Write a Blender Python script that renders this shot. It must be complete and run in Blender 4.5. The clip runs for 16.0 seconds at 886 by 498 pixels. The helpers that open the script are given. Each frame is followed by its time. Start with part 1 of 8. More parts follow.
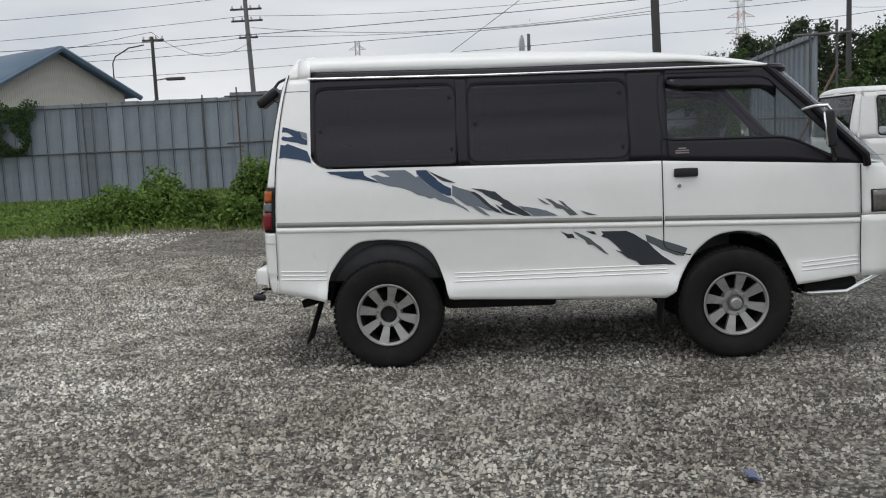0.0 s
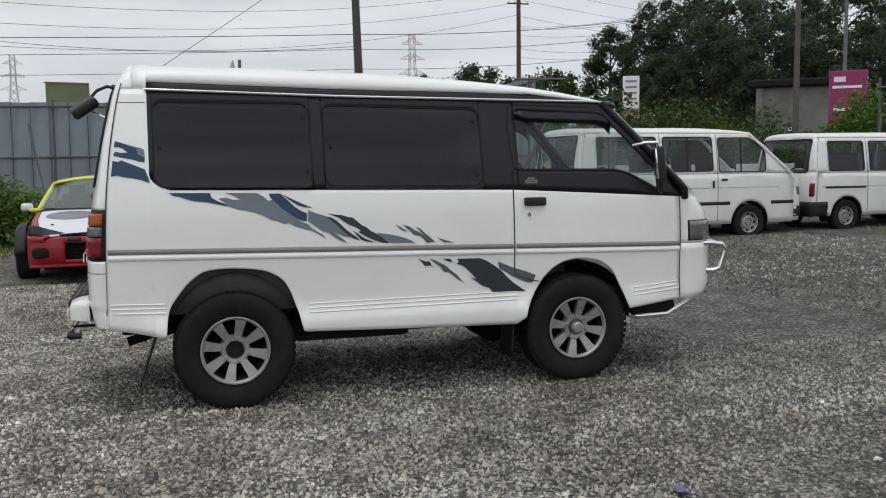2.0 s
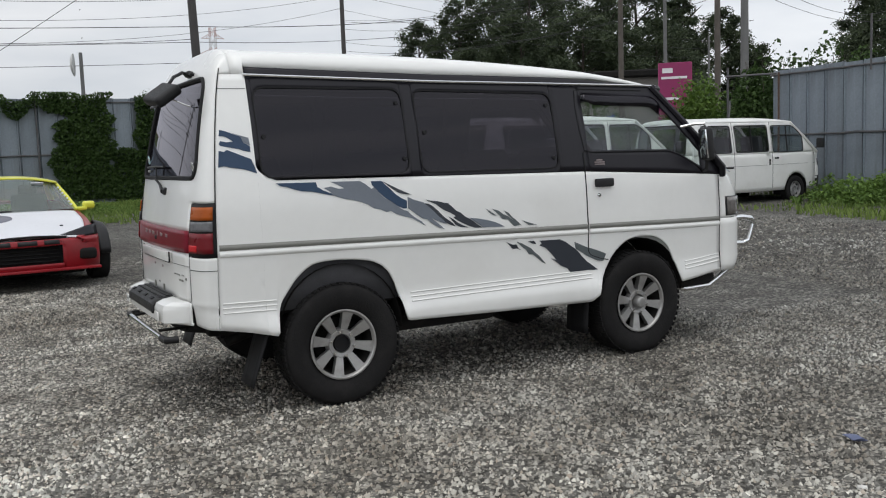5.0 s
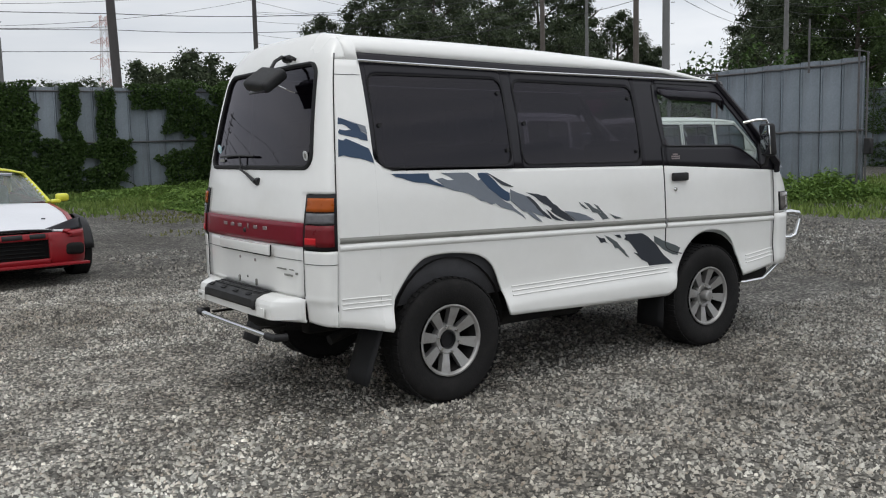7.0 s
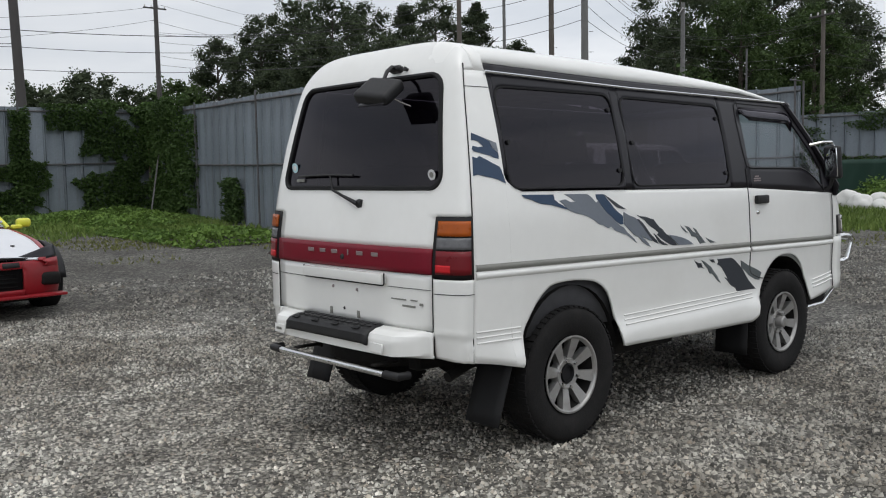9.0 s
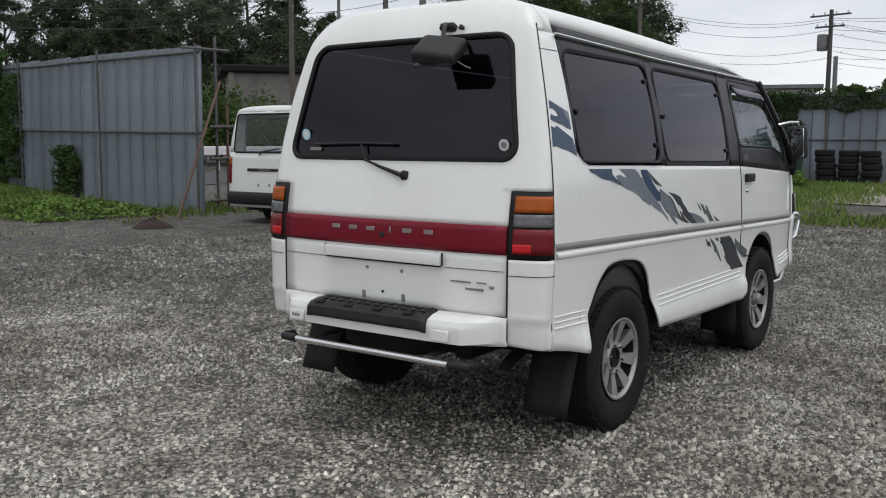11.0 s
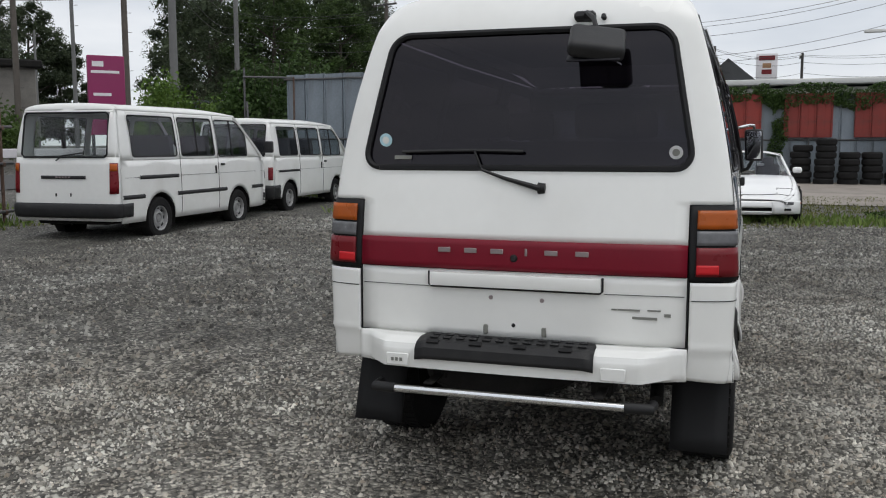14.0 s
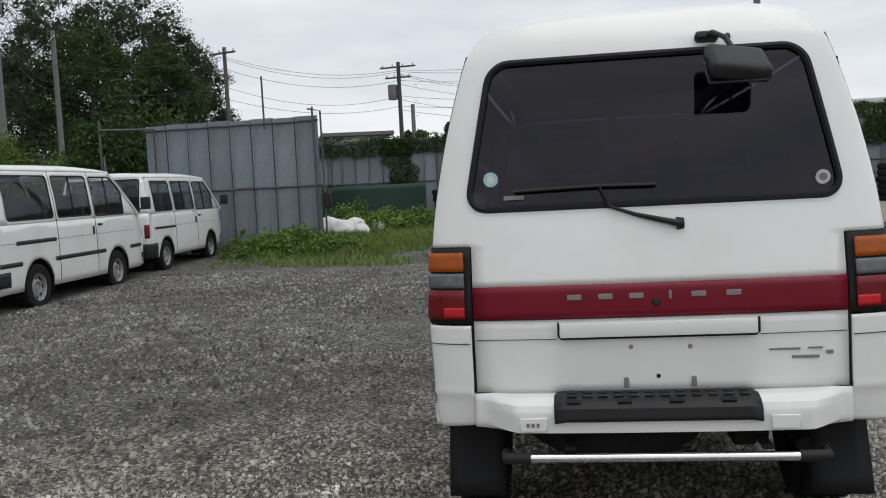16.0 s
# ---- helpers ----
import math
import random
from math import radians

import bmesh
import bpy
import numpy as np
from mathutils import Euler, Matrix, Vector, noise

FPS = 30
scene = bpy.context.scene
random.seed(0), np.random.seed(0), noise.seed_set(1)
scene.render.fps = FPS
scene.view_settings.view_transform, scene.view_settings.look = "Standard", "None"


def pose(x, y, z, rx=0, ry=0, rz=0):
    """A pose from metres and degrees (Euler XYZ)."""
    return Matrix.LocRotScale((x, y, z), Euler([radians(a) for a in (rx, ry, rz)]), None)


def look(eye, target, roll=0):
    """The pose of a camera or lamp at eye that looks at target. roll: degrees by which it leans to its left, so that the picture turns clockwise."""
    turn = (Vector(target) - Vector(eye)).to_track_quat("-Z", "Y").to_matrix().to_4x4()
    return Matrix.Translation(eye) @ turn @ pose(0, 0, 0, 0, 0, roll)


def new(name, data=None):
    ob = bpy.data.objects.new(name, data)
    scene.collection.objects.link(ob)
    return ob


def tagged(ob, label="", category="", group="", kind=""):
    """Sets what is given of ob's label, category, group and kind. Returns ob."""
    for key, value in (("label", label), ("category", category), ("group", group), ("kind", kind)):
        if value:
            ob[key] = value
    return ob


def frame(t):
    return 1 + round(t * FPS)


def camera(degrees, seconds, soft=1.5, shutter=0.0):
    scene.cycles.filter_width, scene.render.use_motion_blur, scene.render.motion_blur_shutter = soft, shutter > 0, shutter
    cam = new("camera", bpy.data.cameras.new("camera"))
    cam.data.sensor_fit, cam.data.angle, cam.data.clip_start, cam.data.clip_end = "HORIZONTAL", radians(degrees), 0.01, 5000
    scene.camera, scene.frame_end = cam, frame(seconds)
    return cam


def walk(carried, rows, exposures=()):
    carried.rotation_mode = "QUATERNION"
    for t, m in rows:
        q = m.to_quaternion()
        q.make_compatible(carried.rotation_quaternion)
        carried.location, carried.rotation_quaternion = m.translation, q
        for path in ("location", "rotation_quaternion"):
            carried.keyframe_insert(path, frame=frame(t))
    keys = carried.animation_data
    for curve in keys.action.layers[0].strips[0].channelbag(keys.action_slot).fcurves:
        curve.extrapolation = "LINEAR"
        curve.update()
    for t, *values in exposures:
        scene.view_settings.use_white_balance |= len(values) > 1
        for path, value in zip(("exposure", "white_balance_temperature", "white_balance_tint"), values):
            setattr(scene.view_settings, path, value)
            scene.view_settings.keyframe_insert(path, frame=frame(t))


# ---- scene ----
cam = camera(51.8, 16.0, soft=1.1)
METRES, EYE, TILT, LEAN, TURN = 9.868, 1.5, 0.0, 0.0, 3.5
ROWS = [
    (0.0, 0.0, 0.0, 0.0, -0.3, -6.7, 2.55),
    (0.5, -0.0302, 0.0112, -0.0023, -4.81, -6.35, 0.74),
    (1.0, -0.0618, 0.0137, -0.0018, -12.07, -5.52, 0.87),
    (1.5, -0.0878, 0.0198, -0.0015, -16.44, -5.35, 1.65),
    (2.0, -0.1091, 0.0404, -0.0009, -20.34, -5.33, 0.63),
    (2.5, -0.1374, 0.0522, -0.0034, -23.89, -6.72, 0.22),
    (3.0, -0.1653, 0.0627, -0.002, -23.57, -7.06, 1.65),
    (3.5, -0.1892, 0.0782, -0.0006, -22.54, -5.72, 3.26),
    (4.0, -0.2202, 0.0883, -0.0022, -25.15, -6.04, 3.09),
    (6.5, -0.3363, 0.178, -0.0035, -38.96, -5.59, 1.33),
    (7.0, -0.3634, 0.1983, -0.0028, -38.91, -6.33, 1.35),
    (7.5, -0.3836, 0.2211, -0.0036, -37.52, -5.6, 2.29),
    (8.0, -0.3978, 0.2512, -0.004, -39.6, -5.19, 1.6),
    (10.5, -0.4621, 0.3998, -0.0036, -54.61, -5.87, 0.61),
    (11.0, -0.4698, 0.4311, -0.0054, -57.63, -6.51, -0.23),
    (11.5, -0.4798, 0.4609, -0.0035, -60.58, -7.38, 0.17),
    (12.0, -0.4796, 0.4947, -0.0049, -63.21, -7.07, 0.22),
    (12.5, -0.4821, 0.527, -0.007, -67.18, -7.48, 0.07),
    (13.0, -0.4839, 0.5601, -0.0036, -70.85, -7.91, 1.35),
    (13.5, -0.4749, 0.5939, -0.0029, -73.17, -6.61, 0.97),
    (14.0, -0.4797, 0.6212, -0.0025, -75.11, -6.49, 0.04),
    (14.5, -0.4808, 0.6459, 0.0004, -75.89, -6.18, 0.76),
    (15.0, -0.4682, 0.6729, 0.0007, -79.35, -4.92, -0.11),
    (15.5, -0.4645, 0.7043, 0.0007, -83.39, -5.56, 1.23),
    (16.0, -0.4554, 0.7385, -0.0013, -85.77, -4.01, 2.98),
]
walk(cam, [(t, pose(0, 0, EYE, TILT, LEAN, TURN) @ pose(METRES * x, METRES * y, METRES * z, 90 + pitch, roll, yaw)) for t, x, y, z, yaw, pitch, roll in ROWS], exposures=((0.0, -0.04), (2.5, -0.06), (3.0, 0.02), (8.0, 0.02), (10.5, -0.06), (11.5, -0.04), (12.5, -0.05), (13.5, 0.02), (14.0, -0.04), (14.5, 0.0), (15.0, -0.08), (15.5, -0.14), (16.0, -0.10)))

# ---- world, sun and exposure: overcast afternoon ----
world = bpy.data.worlds.new("overcast_sky")
scene.world = world
world.use_nodes = True
wn, wl = world.node_tree.nodes, world.node_tree.links
wn.clear()
w_out = wn.new("ShaderNodeOutputWorld")
w_mix = wn.new("ShaderNodeMixShader")
w_sky = wn.new("ShaderNodeTexSky")
w_sky.sky_type, w_sky.sun_disc = "NISHITA", False
w_sky.sun_elevation, w_sky.sun_rotation = radians(74), radians(222)
w_bgs = wn.new("ShaderNodeBackground")
w_bgs.inputs["Strength"].default_value = 0.06
wl.new(w_sky.outputs[0], w_bgs.inputs["Color"])
# the cloud cover: soft grey layers in front of the sky
w_tc = wn.new("ShaderNodeTexCoord")
w_map = wn.new("ShaderNodeMapping")
w_map.inputs["Scale"].default_value = (1.2, 1.2, 5.0)
w_noise = wn.new("ShaderNodeTexNoise")
w_noise.inputs["Scale"].default_value = 2.2
w_noise.inputs["Detail"].default_value = 6.0
w_ramp = wn.new("ShaderNodeValToRGB")
w_ramp.color_ramp.elements[0].position, w_ramp.color_ramp.elements[0].color = 0.3, (0.60, 0.64, 0.70, 1)
w_ramp.color_ramp.elements[1].position, w_ramp.color_ramp.elements[1].color = 0.7, (0.93, 0.94, 0.96, 1)
w_bgc = wn.new("ShaderNodeBackground")
w_bgc.inputs["Strength"].default_value = 1.0
wl.new(w_tc.outputs["Generated"], w_map.inputs["Vector"])
wl.new(w_map.outputs[0], w_noise.inputs["Vector"])
wl.new(w_noise.outputs["Fac"], w_ramp.inputs["Fac"])
w_dot, w_rng, w_mul = wn.new("ShaderNodeVectorMath"), wn.new("ShaderNodeMapRange"), wn.new("ShaderNodeMix")
w_dot.operation = "DOT_PRODUCT"
w_dot.inputs[1].default_value = (0.97, 0.15, 0.2)   # the cloud is thinner towards the east
wl.new(w_tc.outputs["Generated"], w_dot.inputs[0])
w_rng.inputs["From Min"].default_value, w_rng.inputs["From Max"].default_value = 0.3, 1.0
w_rng.inputs["To Min"].default_value, w_rng.inputs["To Max"].default_value = 1.0, 1.22
wl.new(w_dot.outputs["Value"], w_rng.inputs["Value"])
w_mul.data_type, w_mul.blend_type = "RGBA", "MULTIPLY"
w_mul.inputs["Factor"].default_value = 1.0
wl.new(w_ramp.outputs[0], w_mul.inputs["A"])
wl.new(w_rng.outputs[0], w_mul.inputs["B"])
w_dot2, w_rng2, w_mul2 = wn.new("ShaderNodeVectorMath"), wn.new("ShaderNodeMapRange"), wn.new("ShaderNodeMix")
w_dot2.operation, w_rng2.interpolation_type = "DOT_PRODUCT", "SMOOTHSTEP"
w_dot2.inputs[1].default_value = (-0.42, -0.70, 0.58)   # and brightest round the veiled sun
wl.new(w_tc.outputs["Generated"], w_dot2.inputs[0])
w_rng2.inputs["From Min"].default_value, w_rng2.inputs["From Max"].default_value = -0.15, 0.9
w_rng2.inputs["To Min"].default_value, w_rng2.inputs["To Max"].default_value = 1.0, 1.5
wl.new(w_dot2.outputs["Value"], w_rng2.inputs["Value"])
w_mul2.data_type, w_mul2.blend_type = "RGBA", "MULTIPLY"
w_mul2.inputs["Factor"].default_value = 1.0
wl.new(w_mul.outputs["Result"], w_mul2.inputs["A"])
wl.new(w_rng2.outputs[0], w_mul2.inputs["B"])
wl.new(w_mul2.outputs["Result"], w_bgc.inputs["Color"])
w_mix.inputs[0].default_value = 0.88
wl.new(w_bgs.outputs[0], w_mix.inputs[1])
wl.new(w_bgc.outputs[0], w_mix.inputs[2])
wl.new(w_mix.outputs[0], w_out.inputs["Surface"])

sun = new("sun", bpy.data.lights.new("sun", "SUN"))
sun.data.energy, sun.data.angle, sun.data.color = 0.75, radians(40), (1.0, 0.97, 0.92)
sun.matrix_world = look((-6.7, -7.4, 35), (0, 0, 0))


# ---- materials ----
def nodes_of(name):
    m = bpy.data.materials.new(name)
    m.use_nodes = True
    n, l = m.node_tree.nodes, m.node_tree.links
    b = n["Principled BSDF"]
    return m, n, l, b


def mat(name, color, rough=0.5, metal=0.0, vary=0.12, scale=3.0, bump=0.0, bump_scale=60.0, coat=0.0, dirt=None, dirt_amount=0.0, island=0.0, spec=0.5, streak=1.0):
    """A painted, cast or rubber surface: base colour that varies at two scales, with grain, dirt and relief."""
    m, n, l, b = nodes_of(name)
    tc = n.new("ShaderNodeTexCoord")
    big, fine = n.new("ShaderNodeTexNoise"), n.new("ShaderNodeTexNoise")
    big.inputs["Scale"].default_value, big.inputs["Detail"].default_value = scale, 5
    fine.inputs["Scale"].default_value, fine.inputs["Detail"].default_value = scale * 14, 4
    for t in (big, fine):
        l.new(tc.outputs["Object"], t.inputs["Vector"])
    mul = n.new("ShaderNodeMath")
    mul.operation = "MULTIPLY_ADD"
    l.new(fine.outputs["Fac"], mul.inputs[0])
    mul.inputs[1].default_value = 0.5
    l.new(big.outputs["Fac"], mul.inputs[2])
    rng = n.new("ShaderNodeMapRange")
    rng.inputs["From Min"].default_value, rng.inputs["From Max"].default_value = 0.45, 1.05
    rng.inputs["To Min"].default_value, rng.inputs["To Max"].default_value = 1 - vary, 1 + vary
    l.new(mul.outputs[0], rng.inputs["Value"])
    hsv = n.new("ShaderNodeHueSaturation")
    hsv.inputs["Color"].default_value = (*color, 1)
    last = rng.outputs[0]
    if island:
        geo = n.new("ShaderNodeObjectInfo")
        r2 = n.new("ShaderNodeMapRange")
        r2.inputs["To Min"].default_value, r2.inputs["To Max"].default_value = 1 - island, 1 + island
        l.new(geo.outputs["Random"], r2.inputs["Value"])
        m2 = n.new("ShaderNodeMath")
        m2.operation = "MULTIPLY"
        l.new(last, m2.inputs[0]), l.new(r2.outputs[0], m2.inputs[1])
        last = m2.outputs[0]
    l.new(last, hsv.inputs["Value"])
    col = hsv.outputs["Color"]
    if dirt:
        dn = n.new("ShaderNodeTexNoise")
        dn.inputs["Scale"].default_value, dn.inputs["Detail"].default_value = scale * 1.7, 8
        mp = n.new("ShaderNodeMapping")
        mp.inputs["Scale"].default_value = (1, 1, streak)
        l.new(tc.outputs["Object"], mp.inputs["Vector"])
        l.new(mp.outputs[0], dn.inputs["Vector"])
        dr = n.new("ShaderNodeMapRange")
        dr.inputs["From Min"].default_value, dr.inputs["From Max"].default_value = 0.5, 0.75
        dr.inputs["To Max"].default_value = dirt_amount
        l.new(dn.outputs["Fac"], dr.inputs["Value"])
        mx = n.new("ShaderNodeMix")
        mx.data_type = "RGBA"
        l.new(dr.outputs[0], mx.inputs["Factor"])
        l.new(col, mx.inputs["A"])
        mx.inputs["B"].default_value = (*dirt, 1)
        col = mx.outputs["Result"]
    l.new(col, b.inputs["Base Color"])
    rr = n.new("ShaderNodeMapRange")
    rr.inputs["To Min"].default_value, rr.inputs["To Max"].default_value = max(rough - 0.08, 0.02), min(rough + 0.12, 1)
    l.new(big.outputs["Fac"], rr.inputs["Value"])
    l.new(rr.outputs[0], b.inputs["Roughness"])
    b.inputs["Metallic"].default_value, b.inputs["Coat Weight"].default_value, b.inputs["Coat Roughness"].default_value = metal, coat, 0.06
    b.inputs["Specular IOR Level"].default_value = spec
    if bump:
        bn, bu = n.new("ShaderNodeTexNoise"), n.new("ShaderNodeBump")
        bn.inputs["Scale"].default_value, bn.inputs["Detail"].default_value = bump_scale, 6
        bu.inputs["Strength"].default_value, bu.inputs["Distance"].default_value = bump, 0.01
        l.new(tc.outputs["Object"], bn.inputs["Vector"])
        l.new(bn.outputs["Fac"], bu.inputs["Height"])
        l.new(bu.outputs[0], b.inputs["Normal"])
    return m


def glass(name, tint, clear, film=(0.007, 0.005, 0.009)):
    """Car glass: lets part of the light through, tinted, and mirrors the sky."""
    m, n, l, b = nodes_of(name)
    out = n["Material Output"]
    tr, mx = n.new("ShaderNodeBsdfTransparent"), n.new("ShaderNodeMixShader")
    tr.inputs["Color"].default_value = (*tint, 1)
    b.inputs["Base Color"].default_value = (*film, 1)
    b.inputs["Roughness"].default_value = 0.025
    b.inputs["Specular IOR Level"].default_value = 0.25
    g = n.new("ShaderNodeBsdfGlossy")
    g.inputs["Roughness"].default_value = 0.015
    g.inputs["Color"].default_value = (0.93, 0.90, 1.0, 1)
    lw, po, fr = n.new("ShaderNodeLayerWeight"), n.new("ShaderNodeMath"), n.new("ShaderNodeMath")
    lw.inputs["Blend"].default_value = 0.5
    po.operation, fr.operation = "POWER", "MULTIPLY_ADD"
    po.inputs[1].default_value = 5.0
    fr.inputs[1].default_value, fr.inputs[2].default_value = 0.92, 0.034
    l.new(lw.outputs["Facing"], po.inputs[0])
    l.new(po.outputs[0], fr.inputs[0])
    m2 = n.new("ShaderNodeMixShader")
    l.new(fr.outputs[0], m2.inputs[0])
    l.new(tr.outputs[0], m2.inputs[1])
    l.new(g.outputs[0], m2.inputs[2])
    mx.inputs[0].default_value = clear
    l.new(b.outputs[0], mx.inputs[1])
    l.new(m2.outputs[0], mx.inputs[2])
    l.new(mx.outputs[0], out.inputs["Surface"])
    return m


WHITE = mat("van_white_paint", (0.81, 0.81, 0.785), 0.22, vary=0.03, scale=1.2, coat=0.5, dirt=(0.45, 0.42, 0.36), dirt_amount=0.10)
WHITE2 = mat("worn_white_paint", (0.74, 0.74, 0.72), 0.3, vary=0.05, scale=1.0, coat=0.25, dirt=(0.40, 0.37, 0.31), dirt_amount=0.22)
SATIN = mat("satin_black_panel", (0.011, 0.010, 0.014), 0.35, vary=0.15, scale=2, spec=0.3)
RUBBER = mat("black_rubber_seal", (0.010, 0.010, 0.011), 0.65, spec=0.3, vary=0.2, scale=8)
TYRE = mat("tyre_rubber", (0.014, 0.0135, 0.0135), 0.85, spec=0.2, vary=0.25, scale=6, bump=0.25, bump_scale=90, dirt=(0.06, 0.055, 0.052), dirt_amount=0.15)
ALLOY = mat("cast_alloy", (0.36, 0.355, 0.345), 0.38, metal=0.55, vary=0.15, scale=9, dirt=(0.16, 0.14, 0.12), dirt_amount=0.4)
STEELRIM = mat("silver_steel_rim", (0.40, 0.40, 0.40), 0.42, metal=0.6, vary=0.15, scale=9, dirt=(0.12, 0.11, 0.1), dirt_amount=0.4)
CHROME = mat("chrome", (0.75, 0.76, 0.77), 0.10, metal=1.0, vary=0.06, scale=12)
MIRROR = mat("mirror_glass", (0.8, 0.82, 0.83), 0.02, metal=1.0, vary=0.01)
PLASTIC = mat("black_plastic", (0.014, 0.014, 0.015), 0.5, vary=0.2, scale=8, bump=0.12, bump_scale=220, dirt=(0.07, 0.066, 0.062), dirt_amount=0.15, spec=0.35)
UNDER = mat("underbody", (0.010, 0.0095, 0.009), 0.85, vary=0.4, scale=7, bump=0.3, bump_scale=30, dirt=(0.05, 0.042, 0.035), dirt_amount=0.3, spec=0.25)
RED_LENS = mat("red_lens", (0.15, 0.007, 0.012), 0.28, vary=0.12, scale=20, spec=0.3)
REFLECT = mat("red_reflector", (0.52, 0.014, 0.02), 0.3, vary=0.05, scale=20, spec=0.3)
RED_PANEL = mat("red_panel", (0.17, 0.006, 0.018), 0.32, vary=0.1, scale=8, spec=0.25)
AMBER = mat("amber_lens", (0.37, 0.08, 0.008), 0.28, vary=0.15, scale=16, spec=0.3)
SMOKELENS = mat("smoky_lens", (0.13, 0.12, 0.112), 0.1, vary=0.3, scale=30, coat=0.6)
CLEARLENS = mat("grey_clear_lens", (0.13, 0.13, 0.137), 0.22, vary=0.25, scale=30, spec=0.4)
GREYTRIM = mat("grey_trim", (0.20, 0.20, 0.18), 0.5, vary=0.12, scale=8)
LETTER = mat("silver_lettering", (0.30, 0.25, 0.25), 0.4, metal=0.5, vary=0.08, scale=30)
NAVY = mat("navy_decal", (0.018, 0.045, 0.095), 0.3, vary=0.08, scale=6, coat=0.08, spec=0.35)
GREYD = mat("grey_decal", (0.155, 0.175, 0.205), 0.3, vary=0.08, scale=6, coat=0.08, spec=0.35)
DARKD = mat("dark_decal", (0.035, 0.04, 0.05), 0.3, vary=0.08, scale=6, coat=0.08, spec=0.35)
GREEND = mat("slate_decal", (0.10, 0.115, 0.12), 0.3, vary=0.08, scale=6, coat=0.08, spec=0.35)
TINT = glass("privacy_glass", (0.058, 0.050, 0.066), 0.8)
DOORGLASS = glass("door_glass", (0.82, 0.87, 0.85), 0.985)
VANGLASS = glass("van_glass", (0.80, 0.84, 0.83), 0.97)
# its pale film colour stands in for sky reflected in the red coupe's glass
SHEENGLASS = glass("sky_sheen_glass", (0.82, 0.88, 0.85), 0.70, (0.36, 0.41, 0.38))
SEAT = mat("grey_seat_cloth", (0.06, 0.06, 0.065), 0.9, vary=0.2, scale=10, bump=0.2, bump_scale=200)


# ---- mesh helpers ----
class MB:
    """Collects faces, with a material index each, and makes one mesh of them."""

    def __init__(self):
        self.v, self.f, self.m = [], [], []

    def add(self, verts, faces, mi=0):
        o = len(self.v)
        self.v += [tuple(p) for p in verts]
        self.f += [tuple(i + o for i in f) for f in faces]
        self.m += [mi] * len(faces)
        return self

    def surf(self, fn, us, lo, hi, nv=6, mi=0, both=True):
        """Columns at each u between lo(u) and hi(u), mapped by fn(u, v); both: also mirrored in y."""
        vs, fs = [], []
        for u in us:
            a, b = (lo(u) if callable(lo) else lo), (hi(u) if callable(hi) else hi)
            vs += [fn(u, a + (b - a) * k / nv) for k in range(nv + 1)]
        w = nv + 1
        for i in range(len(us) - 1):
            for k in range(nv):
                fs.append((i * w + k, (i + 1) * w + k, (i + 1) * w + k + 1, i * w + k + 1))
        self.add(vs, fs, mi)
        if both:
            self.add([(x, -y, z) for x, y, z in vs], [f[::-1] for f in fs], mi)
        return self

    def box(self, c, s, mi=0, bev=0.0, rot=None, seg=1):
        bm = bmesh.new()
        bmesh.ops.create_cube(bm, size=1)
        for v in bm.verts:
            v.co = Vector((v.co.x * s[0], v.co.y * s[1], v.co.z * s[2]))
        if bev:
            bmesh.ops.bevel(bm, geom=bm.edges[:], offset=min(bev, min(s) * 0.45), segments=seg, profile=0.6, affect="EDGES")
        r = Euler([radians(a) for a in rot]).to_matrix() if rot else Matrix.Identity(3)
        bm.verts.index_update()
        self.add([r @ v.co + Vector(c) for v in bm.verts], [[v.index for v in f.verts] for f in bm.faces], mi)
        bm.free()
        return self

    def tube(self, path, r, n=10, mi=0, cap=True, radii=None):
        """A round bar along a path of points."""
        pts = [Vector(p) for p in path]
        vs, fs, up = [], [], None
        for i, p in enumerate(pts):
            d = (pts[min(i + 1, len(pts) - 1)] - pts[max(i - 1, 0)]).normalized()
            if up is None:
                up = d.orthogonal().normalized()
            up = (up - d * up.dot(d)).normalized()
            side = d.cross(up)
            rr = radii[i] if radii else r
            vs += [p + (up * math.cos(2 * math.pi * k / n) + side * math.sin(2 * math.pi * k / n)) * rr for k in range(n)]
        for i in range(len(pts) - 1):
            for k in range(n):
                fs.append((i * n + k, i * n + (k + 1) % n, (i + 1) * n + (k + 1) % n, (i + 1) * n + k))
        if cap:
            fs += [tuple(range(n))[::-1], tuple((len(pts) - 1) * n + k for k in range(n))]
        return self.add(vs, fs, mi)

    def lathe(self, prof, n=36, mi=0, c=(0, 0, 0), a0=0.0):
        """A profile of (radius, y) turned round the y axis."""
        vs, fs = [], []
        for r, y in prof:
            vs += [(c[0] + r * math.cos(2 * math.pi * k / n + a0), c[1] + y, c[2] + r * math.sin(2 * math.pi * k / n + a0)) for k in range(n)]
        for i in range(len(prof) - 1):
            for k in range(n):
                fs.append((i * n + k, i * n + (k + 1) % n, (i + 1) * n + (k + 1) % n, (i + 1) * n + k))
        return self.add(vs, fs, mi)

    def plate(self, outline, fn, thick, mi=0, both=False):
        """A flat or bent plate: an outline of (u, v) mapped by fn(u, v, offset)."""
        n = len(outline)
        for sgn in ((1, -1) if both else (1,)):
            vs = [fn(u, v, 0.0) for u, v in outline] + [fn(u, v, thick) for u, v in outline]
            vs = [(x, y * sgn, z) for x, y, z in vs]
            fs = [tuple(range(n))[::-1], tuple(range(n, 2 * n))] + [(i, (i + 1) % n, n + (i + 1) % n, n + i) for i in range(n)]
            self.add(vs, fs if sgn > 0 else [f[::-1] for f in fs], mi)
        return self

